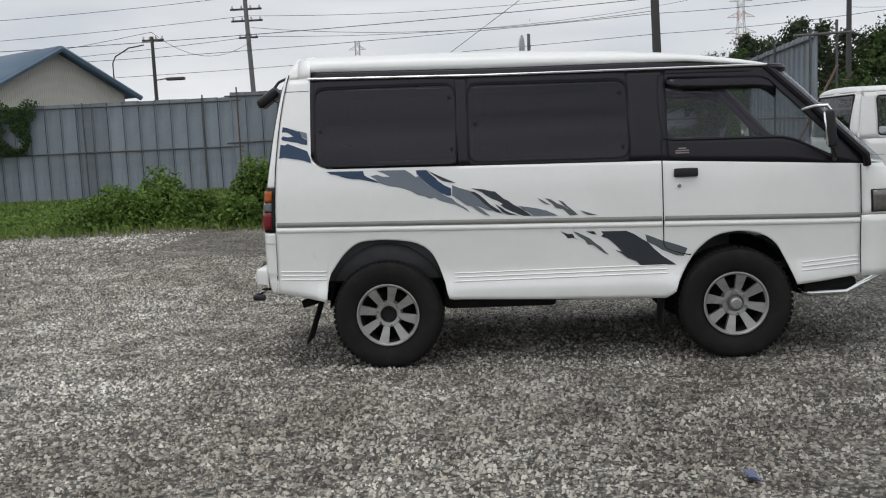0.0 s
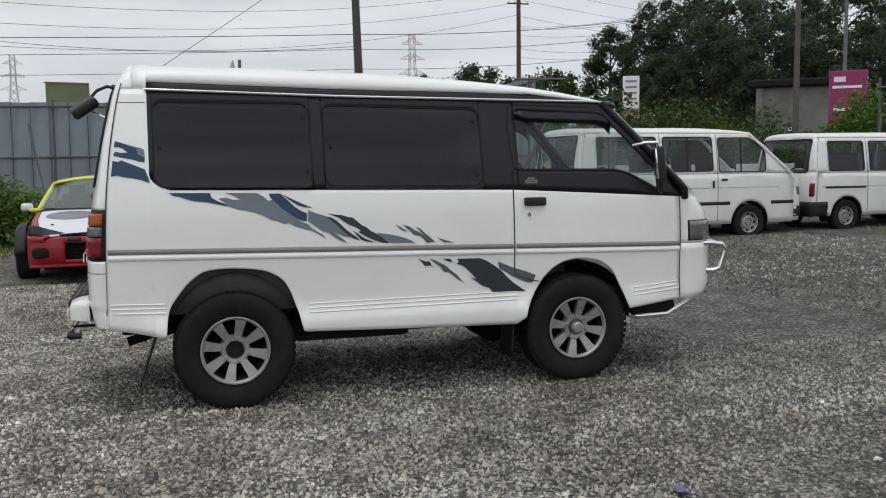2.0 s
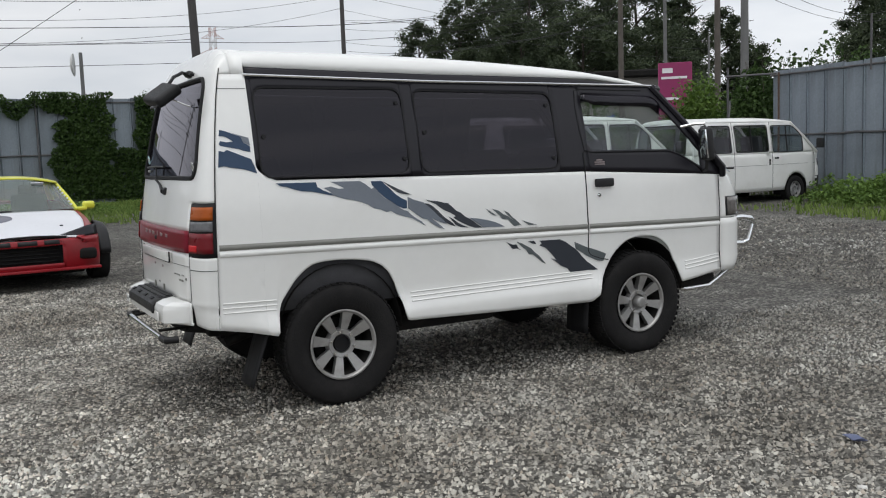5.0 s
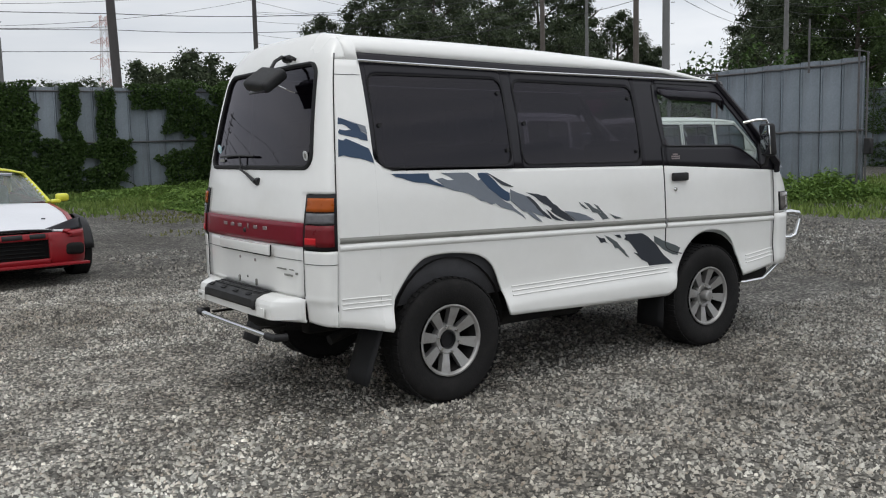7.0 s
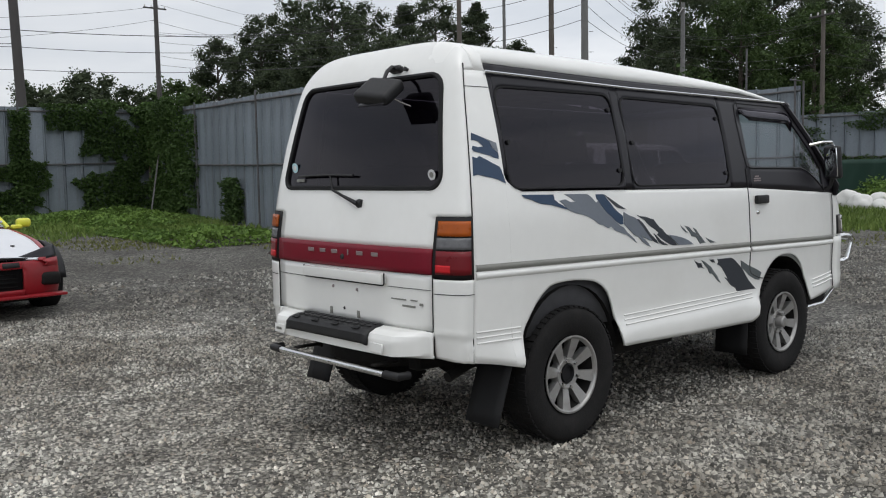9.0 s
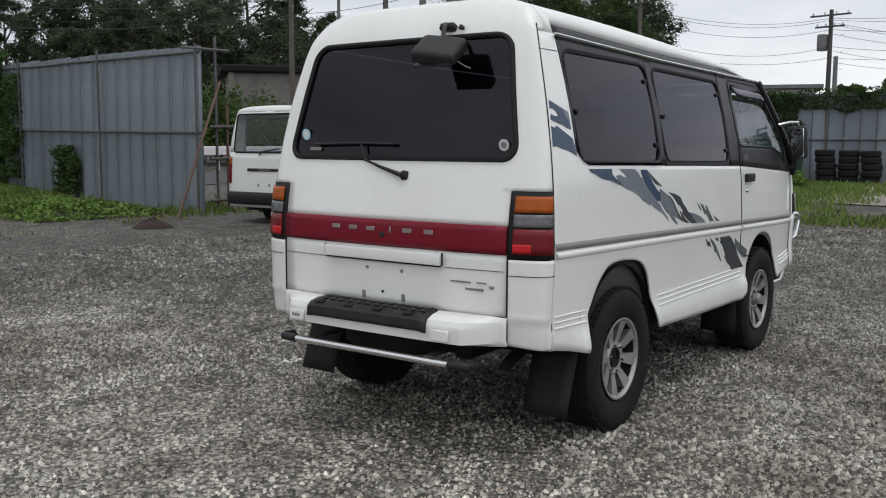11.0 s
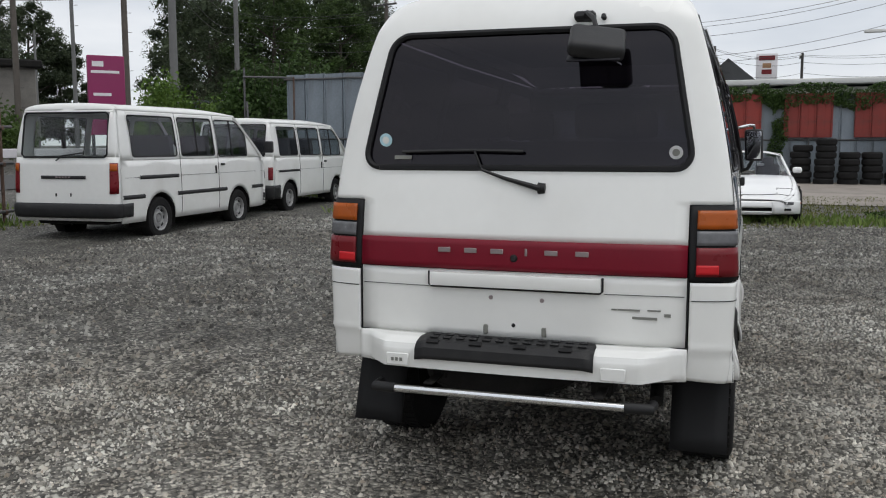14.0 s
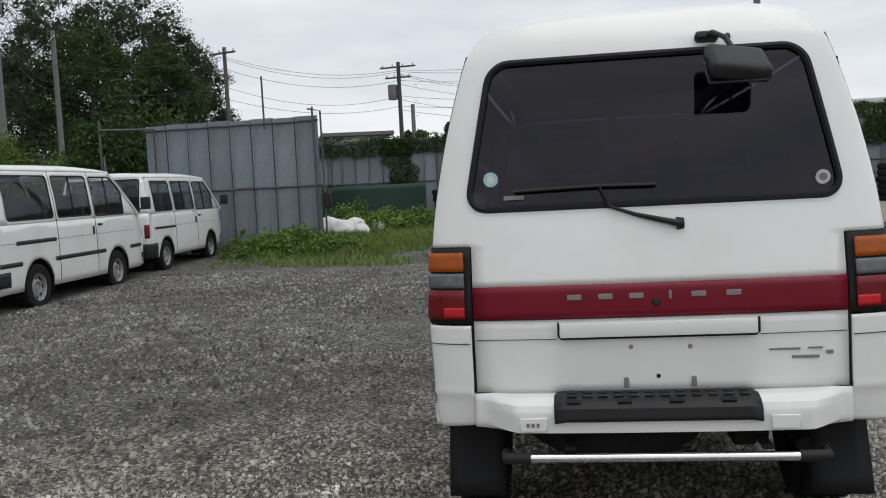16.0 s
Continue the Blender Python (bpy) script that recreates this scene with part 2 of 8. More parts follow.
    def ob(self, name, mats, parent=None, label="", sharp=38, solid=0.0, kind="", fix=True):
        me = bpy.data.meshes.new(name)
        me.from_pydata([tuple(p) for p in self.v], [], self.f)
        mats = mats if isinstance(mats, (list, tuple)) else [mats]
        for x in mats:
            me.materials.append(x)
        me.polygons.foreach_set("material_index", self.m)
        if fix:
            bm = bmesh.new()
            bm.from_mesh(me)
            bmesh.ops.remove_doubles(bm, verts=bm.verts[:], dist=0.0004)
            bmesh.ops.recalc_face_normals(bm, faces=bm.faces[:])
            bm.to_mesh(me)
            bm.free()
        if sharp:
            me.shade_smooth()
            me.set_sharp_from_angle(angle=radians(sharp))
        o = new(name, me)
        if parent:
            o.parent = parent
        if label:
            o["label"] = label
        if kind:
            o["kind"] = kind
        if solid:
            s = o.modifiers.new("thickness", "SOLIDIFY")
            s.thickness, s.offset = solid, -1
        return o


def thing(name, m, label, category, group="", kind=""):
    e = new(name)
    e.empty_display_size = 0.2
    e.matrix_basis = m
    return tagged(e, label, category, group, kind)


def lerp(xs, ys):
    """A piecewise linear function through the points."""
    def fn(x):
        return float(np.interp(x, xs, ys))
    return fn


def span(a, b, n):
    return [a + (b - a) * i / n for i in range(n + 1)]


def ease(xs, ys):
    """A smooth function through the points (monotone cubic)."""
    xs, ys = np.array(xs, float), np.array(ys, float)
    h, d = np.diff(xs), np.diff(ys) / np.diff(xs)
    m = np.zeros(len(xs))
    m[0], m[-1] = d[0], d[-1]
    for i in range(1, len(xs) - 1):
        m[i] = 0 if d[i - 1] * d[i] <= 0 else 2 * d[i - 1] * d[i] / (d[i - 1] + d[i])
    def fn(x):
        x = min(max(x, xs[0]), xs[-1])
        i = min(int(np.searchsorted(xs, x, "right")) - 1, len(h) - 1)
        t = (x - xs[i]) / h[i]
        return float(ys[i] * (1 + 2 * t) * (1 - t) ** 2 + h[i] * m[i] * t * (1 - t) ** 2 + ys[i + 1] * t * t * (3 - 2 * t) + h[i] * m[i + 1] * t * t * (t - 1))
    return fn


def ground_z(x, y):
    """The lot rises gently from where the camera stands towards its far fences."""
    a = min(max((y - 2) / 4, 0), 1)
    z = 0.03 * a * a * (3 - 2 * a) + 0.020 * max(0, min(y, 32) - 8) * min(1, max(0.35, (x + 16) / 10)) + 0.010 * max(0, min(x, 30) - 5)
    return z


# ---- ground ----
def batches(n, l, tc, colour):
    """Older, darker and damper stone lies to the east, fresher brownish stone to the west, with a ragged border."""
    sp, no, ad, mr = n.new("ShaderNodeSeparateXYZ"), n.new("ShaderNodeTexNoise"), n.new("ShaderNodeMath"), n.new("ShaderNodeMapRange")
    no.inputs["Scale"].default_value, no.inputs["Detail"].default_value = 0.3, 4
    l.new(tc.outputs["Object"], sp.inputs[0])
    l.new(tc.outputs["Object"], no.inputs["Vector"])
    ad.operation = "MULTIPLY_ADD"
    ad.inputs[1].default_value = 9.0
    l.new(no.outputs["Fac"], ad.inputs[0])
    ya = n.new("ShaderNodeMath")
    ya.operation = "MULTIPLY_ADD"
    ya.inputs[1].default_value = 0.45
    l.new(sp.outputs["Y"], ya.inputs[0])
    l.new(sp.outputs["X"], ya.inputs[2])
    l.new(ya.outputs[0], ad.inputs[2])
    mr.inputs["From Min"].default_value, mr.inputs["From Max"].default_value = 6.0, 10.5
    l.new(ad.outputs[0], mr.inputs["Value"])
    tn, mx = n.new("ShaderNodeValToRGB"), n.new("ShaderNodeMix")
    tn.color_ramp.elements[0].color, tn.color_ramp.elements[1].color = (1.09, 1.08, 1.05, 1), (0.54, 0.545, 0.54, 1)
    l.new(mr.outputs[0], tn.inputs["Fac"])
    mx.data_type, mx.blend_type = "RGBA", "MULTIPLY"
    mx.inputs["Factor"].default_value = 1.0
    l.new(colour, mx.inputs["A"])
    l.new(tn.outputs[0], mx.inputs["B"])
    return mx.outputs["Result"]


def clumps(n, l, tc, colour):
    """Coarse and fine stone lies in small drifts, with muddy brown fines between them."""
    no, ra, mx = n.new("ShaderNodeTexNoise"), n.new("ShaderNodeValToRGB"), n.new("ShaderNodeMix")
    no.inputs["Scale"].default_value, no.inputs["Detail"].default_value, no.inputs["Roughness"].default_value = 2.6, 9, 0.72
    e = ra.color_ramp.elements
    e[0].position, e[0].color = 0.34, (0.46, 0.435, 0.40, 1)
    e[1].position, e[1].color = 0.66, (1.42, 1.42, 1.405, 1)
    l.new(tc.outputs["Object"], no.inputs["Vector"])
    l.new(no.outputs["Fac"], ra.inputs["Fac"])
    mx.data_type, mx.blend_type = "RGBA", "MULTIPLY"
    mx.inputs["Factor"].default_value = 1.0
    l.new(colour, mx.inputs["A"])
    l.new(ra.outputs[0], mx.inputs["B"])
    return mx.outputs["Result"]


def gravel_mat():
    m, n, l, b = nodes_of("gravel")
    tc = n.new("ShaderNodeTexCoord")
    v1, v2 = n.new("ShaderNodeTexVoronoi"), n.new("ShaderNodeTexVoronoi")
    v1.inputs["Scale"].default_value, v2.inputs["Scale"].default_value = 34, 75
    big = n.new("ShaderNodeTexNoise")
    big.inputs["Scale"].default_value, big.inputs["Detail"].default_value = 0.35, 5
    warp = n.new("ShaderNodeTexNoise")
    warp.inputs["Scale"].default_value = 12
    add = n.new("ShaderNodeVectorMath")
    add.operation = "MULTIPLY_ADD"
    add.inputs[1].default_value = (0.03, 0.03, 0.03)
    l.new(tc.outputs["Object"], warp.inputs["Vector"])
    l.new(warp.outputs["Color"], add.inputs[0])
    l.new(tc.outputs["Object"], add.inputs[2])
    for v in (v1, v2):
        l.new(add.outputs[0], v.inputs["Vector"])
    l.new(tc.outputs["Object"], big.inputs["Vector"])
    sep = n.new("ShaderNodeSeparateColor")
    l.new(v1.outputs["Color"], sep.inputs[0])
    sep2 = n.new("ShaderNodeSeparateColor")
    l.new(v2.outputs["Color"], sep2.inputs[0])
    mix = n.new("ShaderNodeMath")
    mix.operation = "MULTIPLY_ADD"
    mix.inputs[1].default_value = 0.45
    l.new(sep2.outputs[1], mix.inputs[0])
    half = n.new("ShaderNodeMath")
    half.operation = "MULTIPLY"
    half.inputs[1].default_value = 0.55
    l.new(sep.outputs[0], half.inputs[0])
    l.new(half.outputs[0], mix.inputs[2])
    ramp = n.new("ShaderNodeValToRGB")
    e = ramp.color_ramp.elements
    e[0].position, e[0].color = 0.08, (0.085, 0.083, 0.078, 1)
    e[1].position, e[1].color = 0.95, (0.62, 0.61, 0.58, 1)
    mid = ramp.color_ramp.elements.new(0.55)
    mid.color = (0.31, 0.305, 0.29, 1)
    l.new(mix.outputs[0], ramp.inputs["Fac"])
    # shade in the crevices between stones, put into the colour at cell borders
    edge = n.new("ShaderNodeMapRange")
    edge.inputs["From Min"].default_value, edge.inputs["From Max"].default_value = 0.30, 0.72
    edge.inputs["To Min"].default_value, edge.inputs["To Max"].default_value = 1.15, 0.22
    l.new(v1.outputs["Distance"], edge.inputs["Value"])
    soil = n.new("ShaderNodeMix")
    soil.data_type, soil.blend_type = "RGBA", "MULTIPLY"
    soil.inputs["Factor"].default_value = 1.0
    l.new(ramp.outputs[0], soil.inputs["A"])
    tone = n.new("ShaderNodeValToRGB")
    tone.color_ramp.elements[0].position, tone.color_ramp.elements[0].color = 0.40, (0.60, 0.575, 0.53, 1)
    tone.color_ramp.elements[1].position, tone.color_ramp.elements[1].color = 0.65, (1.05, 1.03, 1.0, 1)
    l.new(big.outputs["Fac"], tone.inputs["Fac"])
    l.new(tone.outputs[0], soil.inputs["B"])
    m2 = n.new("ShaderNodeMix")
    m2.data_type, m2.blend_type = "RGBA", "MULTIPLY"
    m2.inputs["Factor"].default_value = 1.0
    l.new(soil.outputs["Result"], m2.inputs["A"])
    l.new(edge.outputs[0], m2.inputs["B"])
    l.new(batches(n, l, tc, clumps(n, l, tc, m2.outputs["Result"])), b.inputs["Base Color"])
    b.inputs["Roughness"].default_value = 0.85
    bu = n.new("ShaderNodeBump")
    bu.inputs["Strength"].default_value, bu.inputs["Distance"].default_value = 1.0, 0.02
    inv = n.new("ShaderNodeMath")
    inv.operation = "SUBTRACT"
    inv.inputs[0].default_value = 1.0
    l.new(v1.outputs["Distance"], inv.inputs[1])
    l.new(inv.outputs[0], bu.inputs["Height"])
    l.new(bu.outputs[0], b.inputs["Normal"])
    return m


GRAVEL = gravel_mat()
gx = [-3000, -600, -150, -70] + list(np.arange(-45, 60.1, 0.75)) + [80, 150, 600, 3000]
gy = [-3000, -600, -150, -60] + list(np.arange(-20, 50.1, 0.75)) + [70, 150, 600, 3000]
gm = MB()
gm.add([(x, y, ground_z(x, y) + (0.012 * noise.noise((x * 0.8, y * 0.8, 3)) if abs(x) < 60 and abs(y) < 60 else 0)) for y in gy for x in gx],
       [(j * len(gx) + i, j * len(gx) + i + 1, (j + 1) * len(gx) + i + 1, (j + 1) * len(gx) + i) for j in range(len(gy) - 1) for i in range(len(gx) - 1)])
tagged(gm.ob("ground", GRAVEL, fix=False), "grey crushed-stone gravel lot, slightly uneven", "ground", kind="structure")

# ---- corrugated steel fences ----
SHEET = mat("galvanised_sheet", (0.205, 0.235, 0.265), 0.5, metal=0.25, vary=0.22, scale=1.6, dirt=(0.075, 0.068, 0.064), dirt_amount=0.75, island=0.17, streak=0.09)
PIPE = mat("scaffold_pipe", (0.085, 0.085, 0.088), 0.6, metal=0.1, vary=0.3, scale=5, dirt=(0.09, 0.06, 0.045), dirt_amount=0.5)
RUST = mat("rusty_pipe", (0.11, 0.066, 0.048), 0.75, vary=0.3, scale=6, dirt=(0.2, 0.16, 0.12), dirt_amount=0.4)


def sheet_mesh(h):
    """One half-metre hoarding sheet: a shallow pan with raised ribs, 3 mm thick."""
    q = MB()
    xs = [0.0, 0.010, 0.016, 0.044, 0.050, 0.062, 0.255, 0.262, 0.440, 0.448, 0.454, 0.484, 0.490, 0.506]
    ys = [-0.022, -0.022, 0.034, 0.034, 0.004, 0.0, 0.0, 0.003, 0.0, 0.004, 0.034, 0.034, -0.022, -0.022]
    vs = [(x, y, z) for z in (0, h) for x, y in zip(xs, ys)] + [(x, y + 0.003, z) for z in (0, h) for x, y in zip(xs, ys)]
    n = len(xs)
    fs = [(i, i + 1, n + i + 1, n + i) for i in range(n - 1)] + [(2 * n + i, 3 * n + i, 3 * n + i + 1, 2 * n + i + 1) for i in range(n - 1)]
    fs += [(n + i, n + i + 1, 3 * n + i + 1, 3 * n + i) for i in range(n - 1)]
    q.add(vs, fs)
    o = q.ob("sheet", SHEET, sharp=20, fix=False)
    me = o.data
    bpy.data.objects.remove(o)
    return me


SHEET_ME = {2.85: sheet_mesh(2.85)}


def fence(name, p0, p1, label, h=2.85, z0=None, z1=None, rails=True, front=1, posts=3.8, lean=0.0):
    """A run of sheets between two points, with pipe rails and posts on the lot side."""
    d = Vector((p1[0] - p0[0], p1[1] - p0[1], 0))
    L = d.length
    d.normalize()
    nrm = Vector((d.y, -d.x, 0)) * front
    z0 = ground_z(*p0) + 0.1 if z0 is None else z0
    z1 = ground_z(*p1) + 0.1 if z1 is None else z1
    e = thing(name, pose(p0[0], p0[1], z0), label, "fence", kind="structure")
    n = max(1, round(L / 0.5))
    ang = math.degrees(math.atan2(d.y, d.x))
    me = SHEET_ME[2.85]
    for k in range(n):
        t = (k + 0.5) / n
        o = new("sheet", me)
        o.parent = e
        o.matrix_basis = pose(d.x * L * k / n, d.y * L * k / n, (z1 - z0) * t - 0.12 + random.uniform(-0.012, 0.012), 0, random.uniform(-0.12, 0.12) + lean, ang) @ Matrix.Diagonal((L / n / 0.5 * 1.004, -front, h / 2.85 + 0.04, 1))
    up = lambda t, z: Vector((d.x * L * t, d.y * L * t, (z1 - z0) * t + z)) + nrm * 0.06
    if rails:
        for z in (h - 0.12, h * 0.46):
            MB().tube([up(t, z + random.uniform(-0.01, 0.01)) for t in span(-0.01, 1.01, 12)], 0.024, 8).ob("rail", PIPE, e)
        k = 0
        while k * posts < L:
            t = min((k * posts + 0.25) / L, 1)
            MB().tube([up(t, -0.15) + nrm * 0.045, up(t, h + random.uniform(-0.1, 0.18)) + nrm * 0.045], 0.024, 8).ob("post", PIPE if k % 4 else RUST, e)
            k += 1
    return e


fence("fence_north", (-8.1, 28.1), (7.2, 28.3), "grey galvanised sheet hoarding with pipe rails, partly overgrown with ivy")
fence("fence_northwest", (-32.0, 27.86), (-8.0, 28.17), "grey galvanised sheet hoarding with pipe rails, one step lower", z0=0.33, z1=0.33)
fence("fence_east", (7.2, 28.3), (5.80, 16.95), "grey galvanised sheet hoarding ending at the gateway", z0=0.50, z1=0.32)
fence("fence_leaf", (15.0, 16.5), (14.75, 12.4), "grey sheet hoarding panel standing beside parked vans", z0=0.32, z1=0.32)
fence("fence_far", (27.0, 27.0), (27.8, -14.0), "weathered grey hoarding along the far side, vines hanging over its top", z0=0.42, z1=0.25)
fence("fence_west", (-32.0, 27.8), (-32.0, -20.0), "grey galvanised sheet hoarding closing the lot")
fence("fence_south", (27.8, -14.0), (-32.0, -20.0), "grey galvanised sheet hoarding closing the lot")


# ---- the white high-roof four-wheel-drive van ----
van = thing("van", pose(0, 6.70, 0), "white high-roof van with torn-stripe decals and tinted windows on gravel", "van")

side_w = ease([0.40, 0.47, 0.56, 0.63, 0.66, 0.80, 0.93, 0.97, 1.05, 1.20, 1.33, 1.60, 1.84, 1.92, 2.0], [0.80, 0.832, 0.843, 0.842, 0.836, 0.838, 0.842, 0.842, 0.838, 0.830, 0.817, 0.770, 0.710, 0.687, 0.662])
seam_x = ease([0.5, 1.03, 1.25, 1.39, 1.6, 1.87, 2.0, 2.09], [-1.456, -1.446, -1.436, -1.425, -1.402, -1.358, -1.325, -1.30])
belt = lerp([-1.4, -1.08, 1.055, 2.235, 2.4], [1.36, 1.356, 1.320, 1.255, 1.24])
rail = lerp([-1.4, -1.195, -0.05, 1.72, 1.9], [1.948, 1.945, 1.916, 1.897, 1.88])
sill = lerp([-1.46, -1.30, -1.13, -1.115, -1.10, -1.05, -1.01, -0.96, -0.91, -0.86, -0.75, -0.645, -0.57, -0.515, -0.47, -0.43, -0.40, -0.36, -0.345, -0.335, -0.30, 0.3, 1.06, 1.125, 1.14, 1.19, 1.25, 1.30, 1.35, 1.40, 1.455, 1.515, 1.58, 1.635, 1.685, 1.73, 1.77, 1.83, 1.865, 1.887, 1.93, 2.27],
            [0.560, 0.530, 0.490, 0.63, 0.675, 0.745, 0.795, 0.842, 0.870, 0.882, 0.886, 0.878, 0.867, 0.850, 0.824, 0.785, 0.73, 0.62, 0.56, 0.490, 0.482, 0.462, 0.442, 0.487, 0.54, 0.635, 0.727, 0.778, 0.815, 0.837, 0.850, 0.856, 0.852, 0.842, 0.825, 0.795, 0.755, 0.64, 0.56, 0.50, 0.505, 0.545])


sill_flare = ease([0.40, 0.45, 0.50, 0.55, 0.59, 0.625, 0.70], [0.026, 0.035, 0.031, 0.023, 0.009, 0.0, 0.0])
flare_at = ease([-1.44, -1.30, -1.13, -1.0, -0.5, -0.34, -0.2, 1.0, 1.13, 1.2, 1.86, 1.9, 2.2], [0.0, 0.25, 1.1, 0.0, 0.0, 1.2, 0.85, 0.85, 1.3, 0.0, 0.0, 0.5, 0.2])


def side(x, z, off=0.0):
    """The outer skin of the side; towards the nose it draws in a little."""
    w = side_w(z) + off + sill_flare(z) * flare_at(x)
    if x > 1.9:
        w -= 0.03 * ((x - 1.9) / 0.4) ** 2
    return (x, w, z)


def near(a, b):
    """Columns that crowd at both ends of a stretch."""
    return [a + (b - a) * t for t in (0, 0.008, 0.02, 0.045, 0.08, 0.13, 0.22, 0.34, 0.5, 0.66, 0.78, 0.87, 0.92, 0.955, 0.98, 0.992, 1)]


def rounded(x0, x1, top, bot, r):
    """Bounds of a window with rounded corners between x0 and x1."""
    def arc(x):
        d = min(x - x0, x1 - x)
        return 0.0 if d >= r else r - math.sqrt(max(r * r - (r - d) ** 2, 0))
    return (lambda x: bot(x) + arc(x)), (lambda x: top(x) - arc(x))


W1 = (-1.165, -0.247)
W2 = (-0.165, 0.852)
w1_lo, w1_hi = rounded(*W1, lerp([-1.2, -0.2], [1.876, 1.870]), lerp([-1.2, -0.2], [1.372, 1.362]), 0.065)
w2_lo, w2_hi = rounded(*W2, lerp([-0.2, 0.9], [1.862, 1.842]), lerp([-0.2, 0.9], [1.362, 1.350]), 0.06)
dg_lo = lerp([1.10, 1.135, 1.80, 1.89, 2.11], [1.50, 1.457, 1.448, 1.425, 1.315])
dg_hi = lerp([1.10, 1.115, 1.69, 1.75, 2.12], [1.80, 1.838, 1.822, 1.79, 1.415])
pillar_x = lerp([1.24, 1.89], [2.37, 1.73])   # front edge of the A-pillar

# white lower sides
us = sorted(set(span(-1.44, -1.14, 6) + span(-1.14, -1.08, 5) + span(-1.08, -0.98, 9) + span(-0.98, -0.49, 14) + span(-0.49, -0.30, 14) + span(-0.30, 1.05, 14) + span(1.05, 1.29, 16) + span(1.29, 1.735, 12) + span(1.735, 1.93, 14) + span(1.93, 2.295, 7)))
body = MB()
body.surf(side, [x for x in us if x >= -1.0801], sill, belt, 36)
# rear quarter, up to the rain rail, with the rounded lower corner of the window band
def quarter_top(x):
    return 1.948 if x <= -1.19 else 1.44 - (1.44 - belt(-1.08)) * max(0, (x + 1.19) / 0.11) ** (1 / 2.2)
def quarter(x, z):
    if x < -1.19:
        a = seam_x(z)
        x = a + (x + 1.456) / 0.266 * (-1.19 - a)
    return side(x, z)
body.surf(quarter, sorted(set(span(-1.456, -1.19, 8) + [-1.1898, -1.188, -1.184, -1.175, -1.16, -1.14, -1.08] + [x for x in us if -1.14 < x < -1.0801])), sill, quarter_top, 36)
# roof
crown = ease([-1.30, -0.6, 0.0, 0.6, 1.05, 1.45, 1.65, 1.78, 1.86], [2.122, 2.118, 2.104, 2.075, 2.040, 1.99, 1.953, 1.92, 1.892])
def roof(x, a):
    back = min(1, max(0, (-1.19 - x) / 0.004))
    zr = rail(x) + 0.046 * min(1, max(0, (1.75 - x) / 0.5)) * (1 - back)
    w = 0.646 + (side_w(1.95) - 0.646) * back
    e = 2 / (3.3 + 0.9 * back)
    c, s = max(math.cos(a), 0) ** e, max(math.sin(a), 0) ** e
    z = zr + (crown(x) - zr) * s
    return (x, w * c - 0.34 * (z - zr) * c * c * back, z)
body.surf(roof, sorted(span(-1.275, 1.78, 40) + [-1.195, -1.189]), 0.0, math.pi / 2, 14)
body.ob("body_shell", WHITE, van, solid=0.012)

# black side band with the window openings, and the black strip above the rain rail
band = MB()
cols = near(*W1)
band.surf(lambda x, z: side(x, z, 0.001), cols, w1_hi, rail, 3)
band.surf(lambda x, z: side(x, z, 0.001), cols, lambda x: belt(x) + (0.012 if x > -1.08 else 0.012 + 0.05 * ((-1.08 - x) / 0.1) ** 2), w1_lo, 3)
band.surf(lambda x, z: side(x, z, 0.001), span(-1.193, W1[0], 3), lambda x: 1.44, rail, 12)
band.surf(lambda x, z: side(x, z, 0.001), span(W1[1], W2[0], 4), belt, rail, 14)
cols = near(*W2)
band.surf(lambda x, z: side(x, z, 0.001), cols, w2_hi, rail, 3)
band.surf(lambda x, z: side(x, z, 0.001), cols, belt, w2_lo, 3)
band.surf(lambda x, z: side(x, z, 0.001), span(W2[1], 1.10, 6), belt, rail, 14)
cols = sorted(span(1.10, 2.11, 30) + [1.115, 1.135])
band.surf(lambda x, z: side(x, z, 0.001), cols, dg_hi, lambda x: min(rail(x), 1.89 - (x - 1.73) / 0.64 * 0.65 if x > 1.73 else 9), 4)
band.surf(lambda x, z: side(x, z, 0.001), cols, belt, dg_lo, 4)
band.surf(lambda x, z: side(x, z, 0.001), span(2.11, 2.36, 9), belt, lambda x: max(1.89 - (x - 1.73) / 0.64 * 0.65, belt(x) + 0.004), 5)
band.ob("window_band", SATIN, van, "satin black panel round the side windows", solid=0.010)
strip = MB()
strip.surf(lambda x, z: (x, 0.668 - (z - rail(x)) * 0.4, z), span(-1.193, 1.70, 30), lambda x: rail(x) + 0.004, lambda x: rail(x) + 0.048 * min(1, 0.12 + (1.7 - x) / 0.9), 3)
strip.ob("roof_side_strip", SATIN, van, "black strip along the roof edge", solid=0.006)
gut = MB()
for s in (1, -1):
    gut.tube([(x, s * (side_w(rail(x)) + 0.010), rail(x)) for x in span(-1.205, 1.74, 30)], 0.008, 6)
gut.ob("rain_rail", CHROME, van, "bright rain rail")

